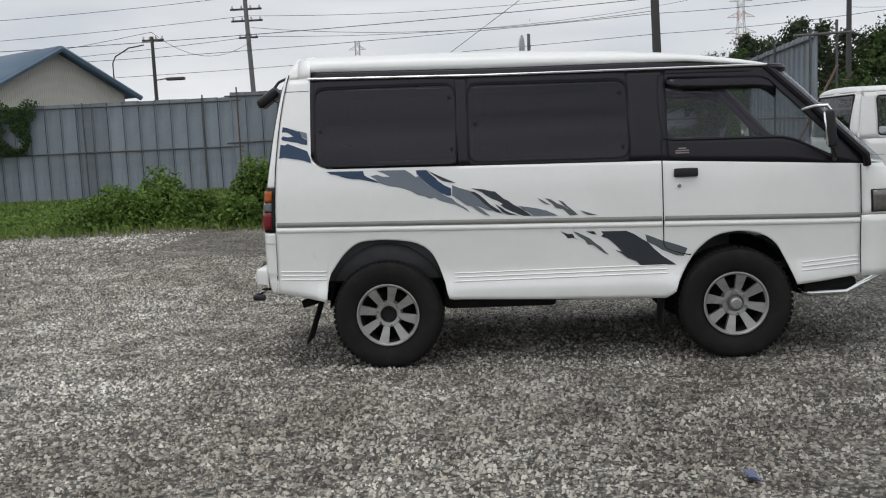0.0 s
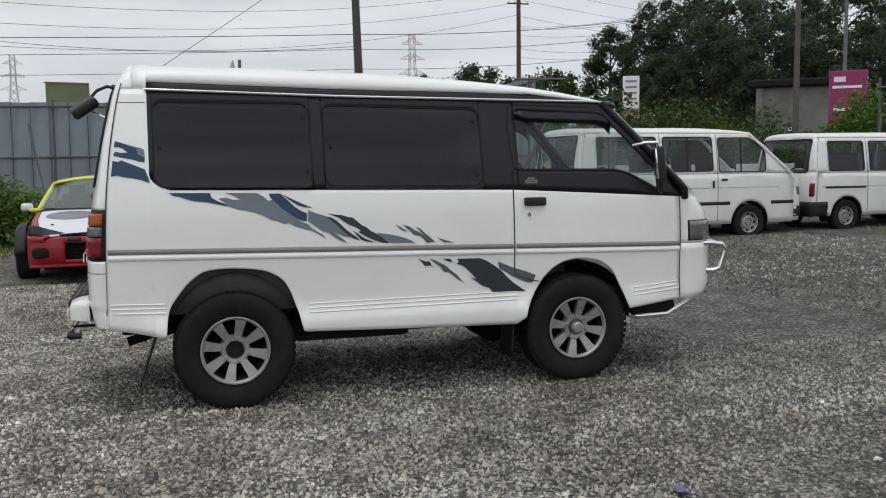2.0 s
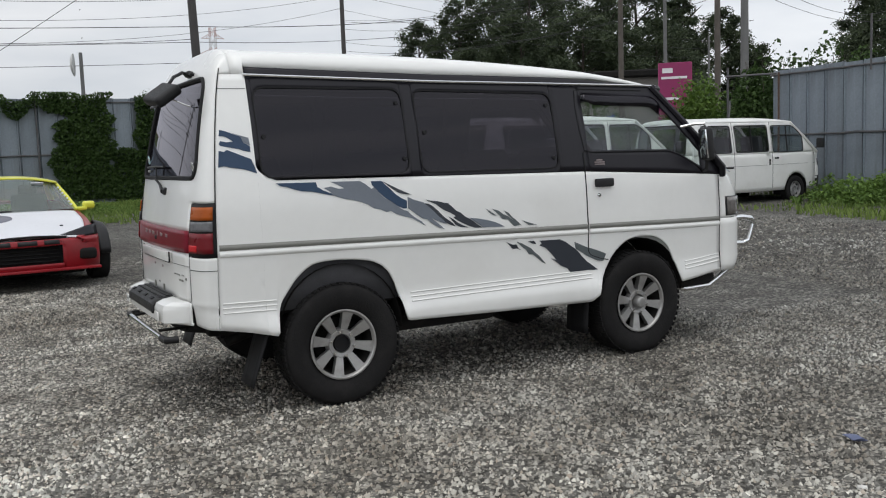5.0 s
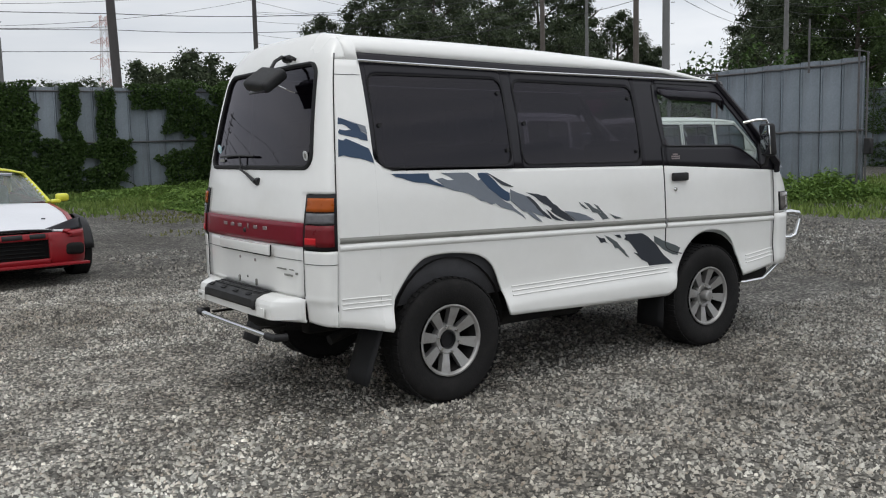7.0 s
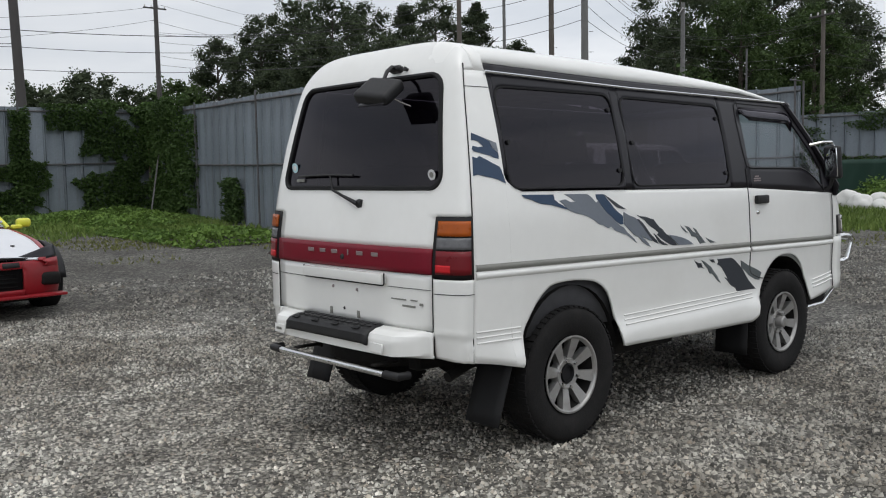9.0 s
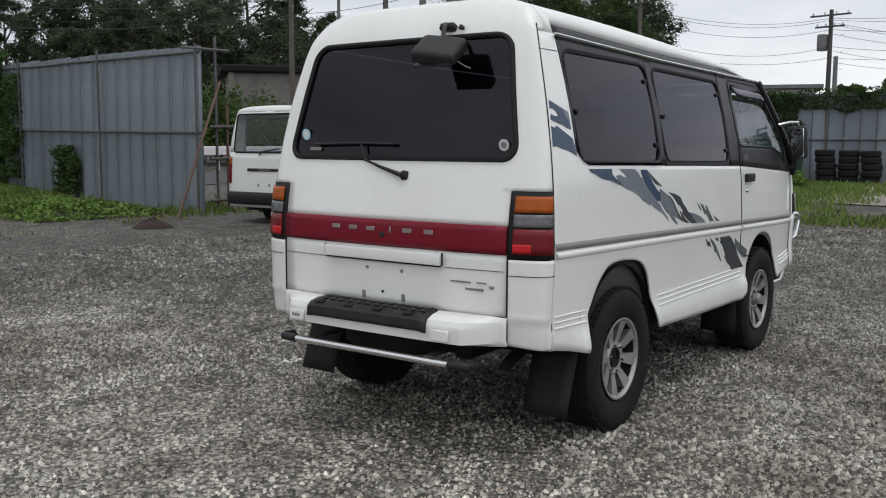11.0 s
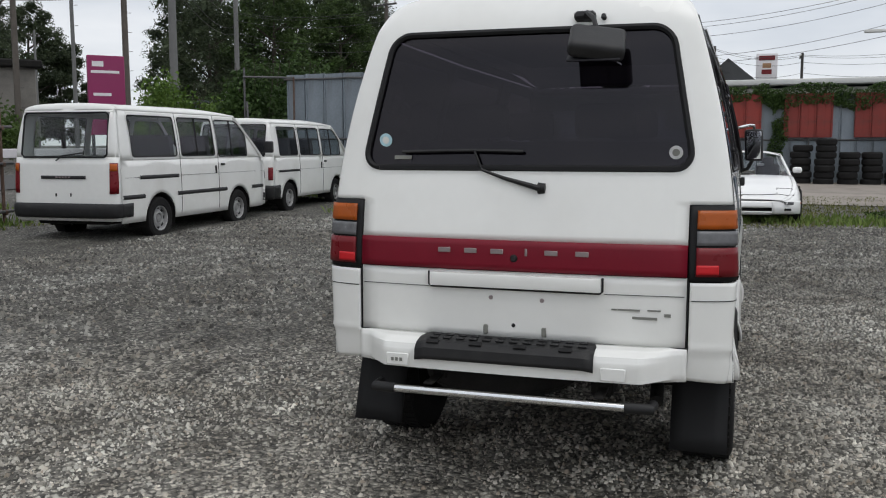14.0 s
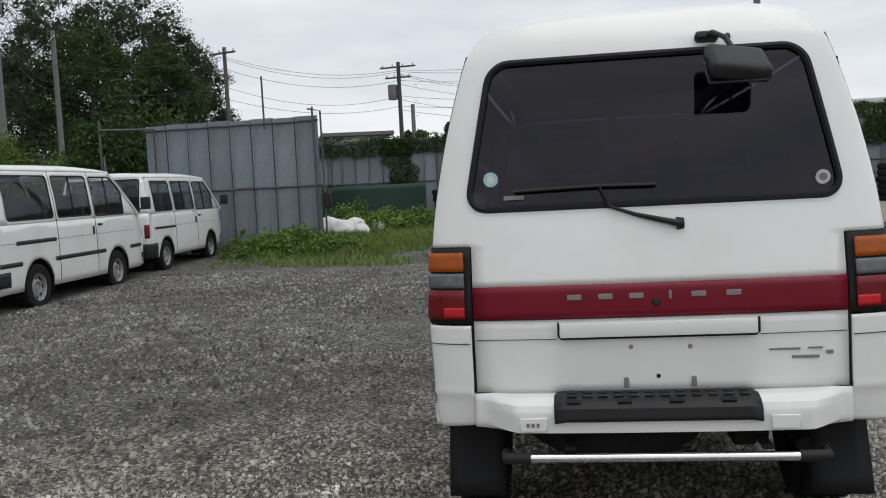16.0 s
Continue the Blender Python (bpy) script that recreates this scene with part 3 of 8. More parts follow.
# glass
for s in (1, -1):
    for nm, rng, lo, hi, m in (("side_window", W1, w1_lo, w1_hi, TINT), ("side_window", W2, w2_lo, w2_hi, TINT)):
        g = MB().surf(lambda x, z: (x, s * (side_w(z) - 0.003), z), near(*rng), lo, hi, 8, both=False).ob(nm, m, van, "dark tinted side window with rounded corners")
        seal = MB()
        loop = [(x, lo(x)) for x in near(*rng)] + [(x, hi(x)) for x in reversed(near(*rng))]
        seal.tube([(x, s * (side_w(z) + 0.001), z) for x, z in loop + loop[:1]], 0.006, 5, cap=False)
        seal.ob("window_seal", RUBBER, g)
    clips = [(-1.13, 1.60), (-0.285, 1.785), (-0.275, 1.45)]
    clips2 = [(-0.12, 1.605), (0.81, 1.765), (0.815, 1.42)]
    for x, z in clips + clips2:
        MB().lathe([(0.0, 0.008), (0.012, 0.008), (0.014, 0.0)], 10, c=(0, 0, 0)).ob("window_catch", PLASTIC, van).matrix_basis = pose(x, s * (side_w(z)), z, 0, 0, 0 if s > 0 else 180)
    dcols = sorted(span(1.10, 2.11, 26) + [1.115, 1.135])
    dg = MB().surf(lambda x, z: (x, s * (side_w(z) - 0.014), z), dcols, dg_lo, dg_hi, 8, both=False).ob("door_window", DOORGLASS, van, "clear front door window")
    vz = MB().surf(lambda x, z: (x, s * (side_w(z) + 0.022 - 0.02 * abs(z - 1.79) / 0.05), z), span(1.11, 1.79, 14), lambda x: dg_hi(x) - 0.075 * min(1, (x - 1.08) / 0.1), lambda x: dg_hi(x) + 0.012, 3, both=False)
    vz.ob("rain_visor", glass("smoked_visor", (0.20, 0.20, 0.21), 0.75) if s > 0 else bpy.data.materials["smoked_visor"], van, "smoked rain visor over the door window", solid=0.003)

# trim strips along the side, door seams, handles
def gap_line(path, r, n):
    """The dark joint between two panels."""
    return MB().tube(path, r, n).ob("panel_gap", RUBBER, van)


for s in (1, -1):
    tz = lerp([-1.443, 2.252], [1.004, 0.926])
    for a, b in ((-1.435, 1.046), (1.064, 2.285)):
        t = MB()
        t.surf(lambda x, v: (x, s * (side(x, tz(x))[1] + 0.010 * math.sin(math.pi * min(max(v, 0.0), 1.0)) ** 0.5), tz(x) - 0.014 + 0.032 * v), span(a, b, 16), 0.0, 1.0, 5, both=False)
        t.ob("side_trim", GREYTRIM, van, "grey rubbing strip")
        t2 = MB()
        t2.surf(lambda x, v: (x, s * (side(x, tz(x) - 0.03)[1] + 0.012 * math.sin(math.pi * v) ** 0.5), tz(x) - 0.052 + 0.036 * v), span(a, b, 16), 0.0, 1.0, 5, both=False)
        t2.ob("side_moulding", WHITE, van)
    # fine raised ribs low on the sill and behind the rear wheel
    for x0, x1, z0, z1 in ((-0.29, 1.075, 0.648, 0.656), (-1.43, -1.13, 0.700, 0.690), (1.92, 2.28, 0.640, 0.668)):
        for k in range(3):
            zz = lerp([x0, x1], [z0 - 0.026 * k, z1 - 0.026 * k])
            MB().tube([(x, s * (side(x, zz(x))[1] + 0.001), zz(x)) for x in span(x0, x1, 12)], 0.0046, 6).ob("sill_rib", WHITE, van)
    door = [(1.055, z) for z in span(1.34, 0.79, 8)] + [(1.06, 0.775), (1.075, 0.76), (1.11, 0.745), (1.17, 0.725), (1.225, 0.715)]
    gap_line([(x, s * (side(x, z)[1] + 0.0005), z) for x, z in door], 0.0045, 4)
    gap_line([(x, s * (side(x, z)[1] + 0.0005), z) for x, z in [(2.293, z) for z in span(1.245, 0.56, 10)]], 0.0035, 4)
    gap_line([(x, s * (side(x, z)[1] + 0.002), z) for x, z in [(1.055, 1.34), (1.055, 1.44), (1.075, 1.458), (1.13, 1.446), (1.80, 1.436), (1.89, 1.413), (2.04, 1.335), (2.13, 1.275)]], 0.005, 4)
    gap_line([(x, s * (side(x, z)[1] + 0.002), z) for x, z in [(1.07, 1.46), (1.05, 1.6), (1.045, 1.75), (1.06, 1.86), (1.10, 1.872), (1.64, 1.862)]], 0.004, 4)
    gap_line([(seam_x(z) - 0.001, s * (side_w(z) + 0.0005), z) for z in span(0.56, 1.98, 22)], 0.0036, 4)
    gap_line([(x, s * (side_w(1.868) + 0.0005), 1.868) for x in span(-1.36, -1.2, 4)], 0.002, 4)
    h = MB()
    h.box((1.20, s * 0.842, 1.240), (0.150, 0.030, 0.056), bev=0.012, seg=2)
    hd = h.ob("door_handle", PLASTIC, van, "black recessed door handle")
    MB().lathe([(0, 0.008), (0.010, 0.008), (0.014, 0.004), (0.015, -0.004)], 14).ob("door_lock", CHROME, van).matrix_basis = pose(1.158, s * 0.838, 1.157, 0, 0, 0 if s > 0 else 180)

# decals: torn stripes, laid a hair above the paint
DECALS = (
    (NAVY, "-1.374,1.642 -1.341,1.633 -1.298,1.616 -1.261,1.603 -1.250,1.570 -1.214,1.550 -1.215,1.518 -1.252,1.525 -1.276,1.535 -1.310,1.541 -1.344,1.548 -1.377,1.555 -1.386,1.565 -1.376,1.581 -1.343,1.574 -1.306,1.577 -1.336,1.600 -1.357,1.607 -1.381,1.607"),
    (GREYD, "-1.329,1.629 -1.218,1.596 -1.213,1.554 -1.250,1.573 -1.264,1.606"),
    (NAVY, "-1.390,1.529 -1.363,1.522 -1.344,1.532 -1.302,1.515 -1.265,1.499 -1.216,1.479 -1.199,1.433 -1.191,1.400 -1.237,1.417 -1.274,1.427 -1.329,1.435 -1.371,1.445 -1.402,1.439"),
    (NAVY, "-1.090,1.340 -0.854,1.335 -0.849,1.309 -0.817,1.288 -0.766,1.267 -0.747,1.253 -0.782,1.260 -0.831,1.272 -0.879,1.283 -0.927,1.287 -0.952,1.291 -0.990,1.302 -1.028,1.316 -1.065,1.323"),
    (GREYD, "-0.770,1.334 -0.583,1.330 -0.547,1.309 -0.514,1.281 -0.494,1.291 -0.468,1.256 -0.435,1.225 -0.395,1.204 -0.356,1.175 -0.322,1.150 -0.285,1.136 -0.262,1.111 -0.228,1.089 -0.194,1.067 -0.174,1.042 -0.215,1.068 -0.262,1.094 -0.317,1.109 -0.364,1.124 -0.397,1.146 -0.428,1.140 -0.465,1.158 -0.505,1.166 -0.544,1.191 -0.587,1.209 -0.636,1.223 -0.685,1.231 -0.740,1.249 -0.778,1.280 -0.810,1.301 -0.764,1.307 -0.726,1.293 -0.683,1.292 -0.725,1.316"),
    (NAVY, "-0.513,1.325 -0.442,1.324 -0.426,1.303 -0.393,1.275 -0.367,1.247 -0.327,1.219 -0.290,1.201 -0.291,1.156 -0.315,1.154 -0.356,1.175 -0.395,1.204 -0.435,1.228 -0.468,1.260 -0.494,1.291 -0.507,1.301"),
    (DARKD, "-0.436,1.320 -0.393,1.299 -0.352,1.278 -0.305,1.256 -0.254,1.234 -0.299,1.239 -0.340,1.250 -0.373,1.271 -0.406,1.296"),
    (GREYD, "-0.282,1.221 -0.231,1.199 -0.180,1.184 -0.146,1.156 -0.112,1.127 -0.085,1.098 -0.054,1.073 -0.026,1.044 -0.068,1.056 -0.103,1.071 -0.131,1.083 -0.086,1.050 -0.045,1.014 -0.083,1.026 -0.125,1.051 -0.159,1.080 -0.193,1.088 -0.227,1.113 -0.261,1.138 -0.284,1.156"),
    (DARKD, "-0.190,1.181 -0.142,1.173 -0.108,1.151 -0.074,1.119 -0.046,1.090 -0.012,1.065 0.016,1.046 0.033,1.025 -0.005,1.037 -0.047,1.062 -0.081,1.088 -0.109,1.113 -0.143,1.138 -0.170,1.156"),
    (DARKD, "-0.162,1.198 -0.121,1.190 -0.079,1.185 -0.037,1.173 -0.009,1.169 0.019,1.144 0.047,1.119 0.075,1.107 0.103,1.082 0.145,1.060 0.187,1.030 0.223,1.004 0.172,1.006 0.136,1.018 0.094,1.037 0.059,1.055 0.024,1.078 0.039,1.088 0.004,1.110 -0.031,1.125 -0.066,1.146 -0.093,1.168 -0.128,1.183"),
    (DARKD, "-0.011,1.089 0.024,1.067 0.052,1.045 0.087,1.027 0.129,1.011 0.072,1.017 0.037,1.032 0.016,1.057"),
    (GREYD, "0.138,1.070 0.203,1.061 0.260,1.049 0.318,1.033 0.361,1.014 0.390,0.998 0.230,1.004 0.202,1.026 0.166,1.048"),
    (GREEND, "0.262,1.119 0.298,1.097 0.320,1.082 0.341,1.071 0.312,1.075 0.283,1.094"),
    (GREEND, "0.306,1.115 0.349,1.103 0.385,1.077 0.422,1.061 0.451,1.039 0.480,1.027 0.516,1.001 0.464,0.996 0.443,1.018 0.421,1.040 0.377,1.048 0.356,1.074"),
    (GREEND, "0.393,1.098 0.423,1.086 0.451,1.057 0.488,1.027 0.520,0.997 0.494,1.005 0.465,1.031 0.429,1.061"),
    (GREEND, "0.529,1.029 0.569,1.014 0.640,0.993 0.576,0.995"),
    (DARKD, "0.400,0.898 0.448,0.878 0.478,0.877 0.492,0.851 0.515,0.839 0.477,0.851 0.448,0.849 0.426,0.875"),
    (GREEND, "0.478,0.895 0.515,0.882 0.552,0.863 0.590,0.843 0.620,0.813 0.658,0.785 0.680,0.759 0.707,0.732 0.673,0.748 0.635,0.779 0.605,0.802 0.575,0.804 0.552,0.837 0.522,0.857"),
    (DARKD, "0.564,0.891 0.613,0.889 0.631,0.867 0.601,0.872"),
    (DARKD, "0.658,0.887 0.818,0.884 0.865,0.864 0.911,0.833 0.958,0.801 1.001,0.755 1.045,0.715 1.092,0.683 1.132,0.655 0.903,0.659 0.880,0.686 0.826,0.708 0.787,0.739 0.749,0.763 0.791,0.750 0.765,0.780 0.734,0.811 0.703,0.838 0.658,0.855 0.673,0.869"),
    (GREEND, "0.811,0.808 0.865,0.791 0.911,0.759 0.888,0.745 0.849,0.762"),
    (GREEND, "0.939,0.857 0.989,0.837 1.037,0.816 1.092,0.799 1.156,0.777 1.204,0.757 1.180,0.709 1.132,0.715 1.084,0.736 1.045,0.753 0.997,0.785 0.950,0.809"),
)
for s in (1, -1):
    for k, (m, text) in enumerate(DECALS):
        outline = [tuple(float(c) for c in p.split(",")) for p in text.split()]
        lift = 0.0022 + 0.0006 * (k % 4)
        MB().plate([(x, min(z, belt(x) - 0.006) if x > -1.12 else z) for x, z in outline], lambda x, z, o: (x, s * (side_w(z) + 0.0005 + o), z), lift).ob("decal", m, van, sharp=30)

# ---- tail of the van ----
tail_d = ease([0.50, 0.70, 0.93, 1.05, 1.25, 1.39, 1.60, 1.92, 2.10], [0.104, 0.106, 0.108, 0.106, 0.090, 0.076, 0.060, 0.042, 0.036])
tail_b = ease([0.50, 0.75, 0.95, 1.05, 1.25, 1.50, 1.95], [0.026, 0.027, 0.029, 0.030, 0.022, 0.014, 0.010])   # slight bow of the rear face


def tail(y, z, off=0.0):
    """The rear face, with rounded corners running into the sides."""
    w = side_w(z) + off
    e = 4.0
    r = min(abs(y) / w, 1.0)
    return (seam_x(z) - (tail_d(z) + off) * (1 - r ** e) ** (1 / e) - tail_b(z) * (1 - r * r) - off * 0.4, y, z)


def corner_table(ratio):
    """Even steps round a boxy corner: pairs of (share of the half width, share of the depth), middle first."""
    th = (np.arange(401) / 400) ** 4 * math.pi / 2
    r, d = np.cos(th) ** 0.5, np.sin(th) ** 0.5
    arc = np.concatenate([[0], np.cumsum(np.hypot(np.diff(r), np.diff(d) * ratio))])
    return r[::-1], d[::-1], (arc[-1] - arc[::-1]) / arc[-1]


CR, CD, CA = corner_table(0.13)


def wrap(t, r0, z, off=0.0, s=1, end=1.0):
    """A point round the rear corner: t = 0 at the share r0 of the half width, t = 1 at the side seam."""
    a0 = float(np.interp(r0, CR, CA))
    a = a0 + (1 - a0) * t * end
    r, d = float(np.interp(a, CA, CR)), float(np.interp(a, CA, CD))
    return (seam_x(z) - (tail_d(z) + off) * d - tail_b(z) * (1 - r * r) - off * 0.4 * (1 - r ** 8), s * r * (side_w(z) + off), z)


G0, G1 = 1.384, 1.938


def glass_w(z):
    """Half width of the rear window at a height, with rounded corners."""
    b, r = 0.680 - (z - G0) / (G1 - G0) * 0.102, 0.075
    d = min(z - G0, G1 - z)
    return b - (r - math.sqrt(max(r * r - (r - d) ** 2, 0)) if d < r else 0)


gz = [G0 + (G1 - G0) * q for q in (0, 0.004, 0.012, 0.025, 0.045, 0.07, 0.10, 0.14)] + span(G0 + 0.16 * (G1 - G0), G1 - 0.16 * (G1 - G0), 8) + [G1 - (G1 - G0) * q for q in (0.14, 0.10, 0.07, 0.045, 0.025, 0.012, 0.004, 0)]
NI, NO = 12, 20


def gate_row(z, inner):
    """One level of the tailgate: from the middle to the glass or lamp edge, then round the corner to the seam."""
    return [tail(inner * k / NI, z) for k in range(NI)] + [wrap(k / NO, inner / side_w(z), z) for k in range(NO + 1)]


def cap_row(a):
    """The roof's tail end, rolling over into the roof."""
    row, w, n = [], side_w(1.95), 4.2
    for x0, y, _ in gate_row(1.95, glass_w(G1)):
        r = min(y / w, 1.0)
        z = 1.95 + (crown(-1.275) - 1.95) * max(1 - r ** n, 0) ** (1 / n) * math.sin(a)
        lean = 0.30 * (z - 1.95)
        row.append((x0 + lean + (-1.272 - x0 - lean) * (1 - math.cos(a)), y - 0.34 * (z - 1.95) * r * r, z))
    return row


rows = [(gate_row(z, 0.668), 0, NI) for z in span(1.096, 1.25, 6)]
rows += [(gate_row(z, 0.668 + (glass_w(G0) - 0.668) * q * q * (3 - 2 * q)), 0, NI + NO) for q, z in [(k / 8, 1.25 + (G0 - 1.25) * k / 8) for k in range(1, 9)]]
rows += [(gate_row(z, glass_w(z)), NI, NI + NO) for z in gz[1:]]
rows += [(gate_row(z, glass_w(G1)), 0, NI + NO) for z in span(G1, 1.95, 2)[1:]]
rows += [(cap_row(a), 0, NI + NO) for a in span(0, math.pi / 2, 10)[1:]]
gate = MB()
NC = NI + NO + 1
quads = [(j * NC + k, j * NC + k + 1, (j + 1) * NC + k + 1, (j + 1) * NC + k) for j in range(len(rows) - 1) for k in range(rows[j + 1][1], rows[j + 1][2])]
pts = [p for row, _, _ in rows for p in row]
gate.add(pts, quads)
gate.add([(x, -y, z) for x, y, z in pts], [q[::-1] for q in quads])
gate.ob("tailgate", WHITE, van, "white tailgate with a large tinted window", solid=0.012)

rear_glass = MB().surf(lambda z, u: tail(u * glass_w(z), z, -0.004), gz, -1.0, 1.0, 16, both=False).ob("rear_window", TINT, van, "dark tinted rear window")
edge = [(glass_w(z), z) for z in gz] + [(-glass_w(z), z) for z in reversed(gz)]
top = [(y, G1) for y in span(glass_w(G1), -glass_w(G1), 10)][1:-1]
edge = edge[:len(gz)] + top + edge[len(gz):] + [(y, G0) for y in span(-glass_w(G0), glass_w(G0), 10)][1:]
MB().tube([tail(y, z, 0.001) for y, z in edge], 0.013, 6, cap=False).ob("window_seal", RUBBER, rear_glass)
for y, z, r, m in ((0.585, 1.497, 0.028, "pale_blue_sticker"), (-0.61, 1.447, 0.026, "silver_sticker")):
    c = mat(m, (0.45, 0.66, 0.72) if y > 0 else (0.6, 0.6, 0.6), 0.4, vary=0.25, scale=40)
    x, _, _ = tail(y, z, 0.0)
    st = MB().lathe([(0, 0), (r, 0), (r, 0.003)], 20)
    st.lathe([(0.0, -0.001), (r * 0.55, -0.001), (r * 0.55, 0.0)], 16, 1)
    st.ob("sticker", [c, WHITE if y > 0 else GREYTRIM], rear_glass, "pale blue round sticker" if y > 0 else "silver round sticker").matrix_basis = pose(x - 0.004, y, z, 0, 0, -90) @ pose(0, 0, 0, 8, 0, 0)
MB().box((tail(0.5, 1.42)[0] - 0.002, 0.50, 1.425), (0.004, 0.075, 0.016), rot=(0, 10, 0)).ob("sticker", GREYTRIM, rear_glass, "small grey label")

# wiper on the tailgate
wip = MB()
px, py, pz = tail(-0.095, 1.305)
wip.lathe([(0, -0.02), (0.020, -0.018), (0.024, 0.01)], 14, c=(px, py, pz))
wip.tube([(px - 0.02, -0.095, 1.305), (px + 0.0, 0.06, 1.345), (tail(0.15, 1.385)[0] - 0.025, 0.15, 1.378)], 0.009, 6, radii=[0.013, 0.008, 0.006])
wip.tube([(tail(0.15, 1.40)[0] - 0.02, 0.15, 1.378), (tail(0.20, 1.45)[0] - 0.02, 0.185, 1.455)], 0.005, 5)
wip.tube([tail(y, 1.455 - abs(y - 0.2) * 0.02, 0.012) for y in span(-0.02, 0.50, 10)], 0.007, 5)
wip.ob("rear_wiper", PLASTIC, van, "black rear wiper")

# red panel between the lamps, with plain bars for the maker's lettering
rp = MB().surf(lambda y, z: tail(y, z, 0.006), span(0, 0.668, 10), 0.976, 1.098, 5).ob("red_panel", RED_PANEL, van, "dark red reflector panel across the tailgate", solid=0.014)
for k, y in enumerate((0.292, 0.180, 0.070, -0.050, -0.150, -0.272)):
    b = MB()
    x = tail(y, 1.05)[0] - 0.011
    b.box((x, y, 1.053), (0.004, 0.052 if k != 3 else 0.010, 0.020 if k != 3 else 0.030), bev=0.0015)
    b.ob("emblem_bar", LETTER, rp, "silver bar standing for raised lettering")
MB().lathe([(0, -0.012), (0.010, -0.012), (0.016, -0.004), (0.016, 0.01)], 14).ob("tailgate_lock", PLASTIC, van).matrix_basis = pose(tail(0, 1.027)[0] - 0.004, 0, 1.027, 0, 0, -90)

# tail lamps
for s in (1, -1):
    hs = MB().surf(lambda t, z: wrap(t, 0.670 / side_w(z), z, 0.004, s), span(0, 1, 16), 0.962, 1.248, 6, both=False).ob("tail_lamp", RUBBER, van, "tail lamp with amber, clear and red lenses in a black surround", solid=0.012)
    for nm, z0, z1, m in (("amber_lens", 1.160, 1.230, AMBER), ("clear_lens", 1.098, 1.152, CLEARLENS), ("red_lens", 0.980, 1.090, RED_LENS), ("reflector_patch", 0.988, 1.024, REFLECT)):
        e, o = (0.40, 0.0135) if m is REFLECT else (0.90, 0.012)
        MB().surf(lambda t, z: wrap(t, 0.690 / side_w(z), z, o, s, e), span(0, 1, 16), z0, z1, 4, both=False).ob(nm, m, hs, solid=0.008)

# lower tailgate panel, plate recess lid, bumper and step
low = MB().surf(lambda y, z: tail(y, z, 0.0), span(0, 0.668, 8), 0.700, 0.972, 8)
low.ob("lower_tailgate", WHITE, van, "white lower tailgate panel", solid=0.012)
for s in (1, -1):
    cor = MB()
    flare = ease([0.55, 0.60, 0.68, 0.70, 0.715, 0.955], [-0.020, -0.012, 0.000, 0.007, 0.004, 0.005])
    cor.surf(lambda t, z: wrap(t, 0.676 / side_w(z), z, flare(z) if t < 0.9 else 0.005 + (flare(z) - 0.005) * (1 - t) / 0.1, s), span(0, 1, 20), lambda t: 0.572 - 0.015 * t, 0.955, 26, both=False)
    cor.ob("bumper_corner", WHITE, van, "white rear bumper corner", solid=0.012)
lid = MB().box((tail(0, 0.935)[0] - 0.010, 0.0, 0.934), (0.030, 0.70, 0.056), bev=0.008, seg=2).ob("plate_lamp_cover", WHITE, van, "white cover over the empty plate recess")
MB().tube([(tail(0, 0.93)[0] - 0.012, y, z) for y, z in [(0.355, 0.965), (0.355, 0.912), (0.345, 0.903), (-0.345, 0.903), (-0.355, 0.912), (-0.355, 0.965)]], 0.0045, 4).ob("cover_gap", RUBBER, lid)
gap_line([tail(y, z, 0.002) for y, z in [(0.672, 0.97), (0.672, 0.70), (0.3, 0.70), (0, 0.70), (-0.3, 0.70), (-0.672, 0.70), (-0.672, 0.97)]], 0.0032, 4)
for s in (1, -1):
    gap_line([wrap(q, 0.68 / side_w(0.886), 0.886, 0.006, s) for q in span(0, 1, 8)], 0.002, 4)
    gap_line([tail(s * y, z, 0.002) for y, z in ((0.66, 0.900), (0.5, 0.900), (0.36, 0.900))], 0.0016, 4)
bp = MB()
def bump(y, v):
    """The bumper's section: a shelf that stands out in its middle."""
    out = 0.100 * min(1, max(0, (0.63 - abs(y)) / 0.11)) ** 0.9 + 0.014
    prof = [(0.0, 0.702), (0.55, 0.694), (0.92, 0.676), (1.0, 0.650), (0.97, 0.578), (0.3, 0.562), (-0.2, 0.575)]
    k = min(int(v * 6), 5)
    f = v * 6 - k
    o = prof[k][0] + (prof[k + 1][0] - prof[k][0]) * f
    z = prof[k][1] + (prof[k + 1][1] - prof[k][1]) * f
    z += 0.010 * max(0, (abs(y) - 0.50) / 0.17) * (0.70 - z) / 0.15
    return (tail(y, 0.70)[0] - out * o, y, z)
bp.surf(bump, span(0, 0.48, 6) + span(0.50, 0.676, 10), 0.0, 1.0, 24)
bumper = bp.ob("rear_bumper", WHITE, van, "white step bumper", solid=0.01)
st = MB()
bx = tail(0, 0.70)[0]
def pad(y, v):
    """A tread that falls from the tailgate to the bumper's edge and turns down over it."""
    e = max(0.0, (abs(y - 0.02) - 0.33) / 0.03)
    row = [(0.004, 0.706), (-0.05, 0.702), (-0.098, 0.690), (-0.121, 0.668), (-0.126, 0.622)]
    k = min(int(v * 4), 3)
    f = v * 4 - k
    return (bx + row[k][0] + (row[k + 1][0] - row[k][0]) * f, y, row[k][1] + (row[k + 1][1] - row[k][1]) * f - 0.006 * min(e, 1))
st.surf(pad, span(-0.34, 0.38, 18), 0.0, 1.0, 12, both=False)
st.ob("step_pad", PLASTIC, bumper, "ribbed black plastic step pad", solid=0.012)
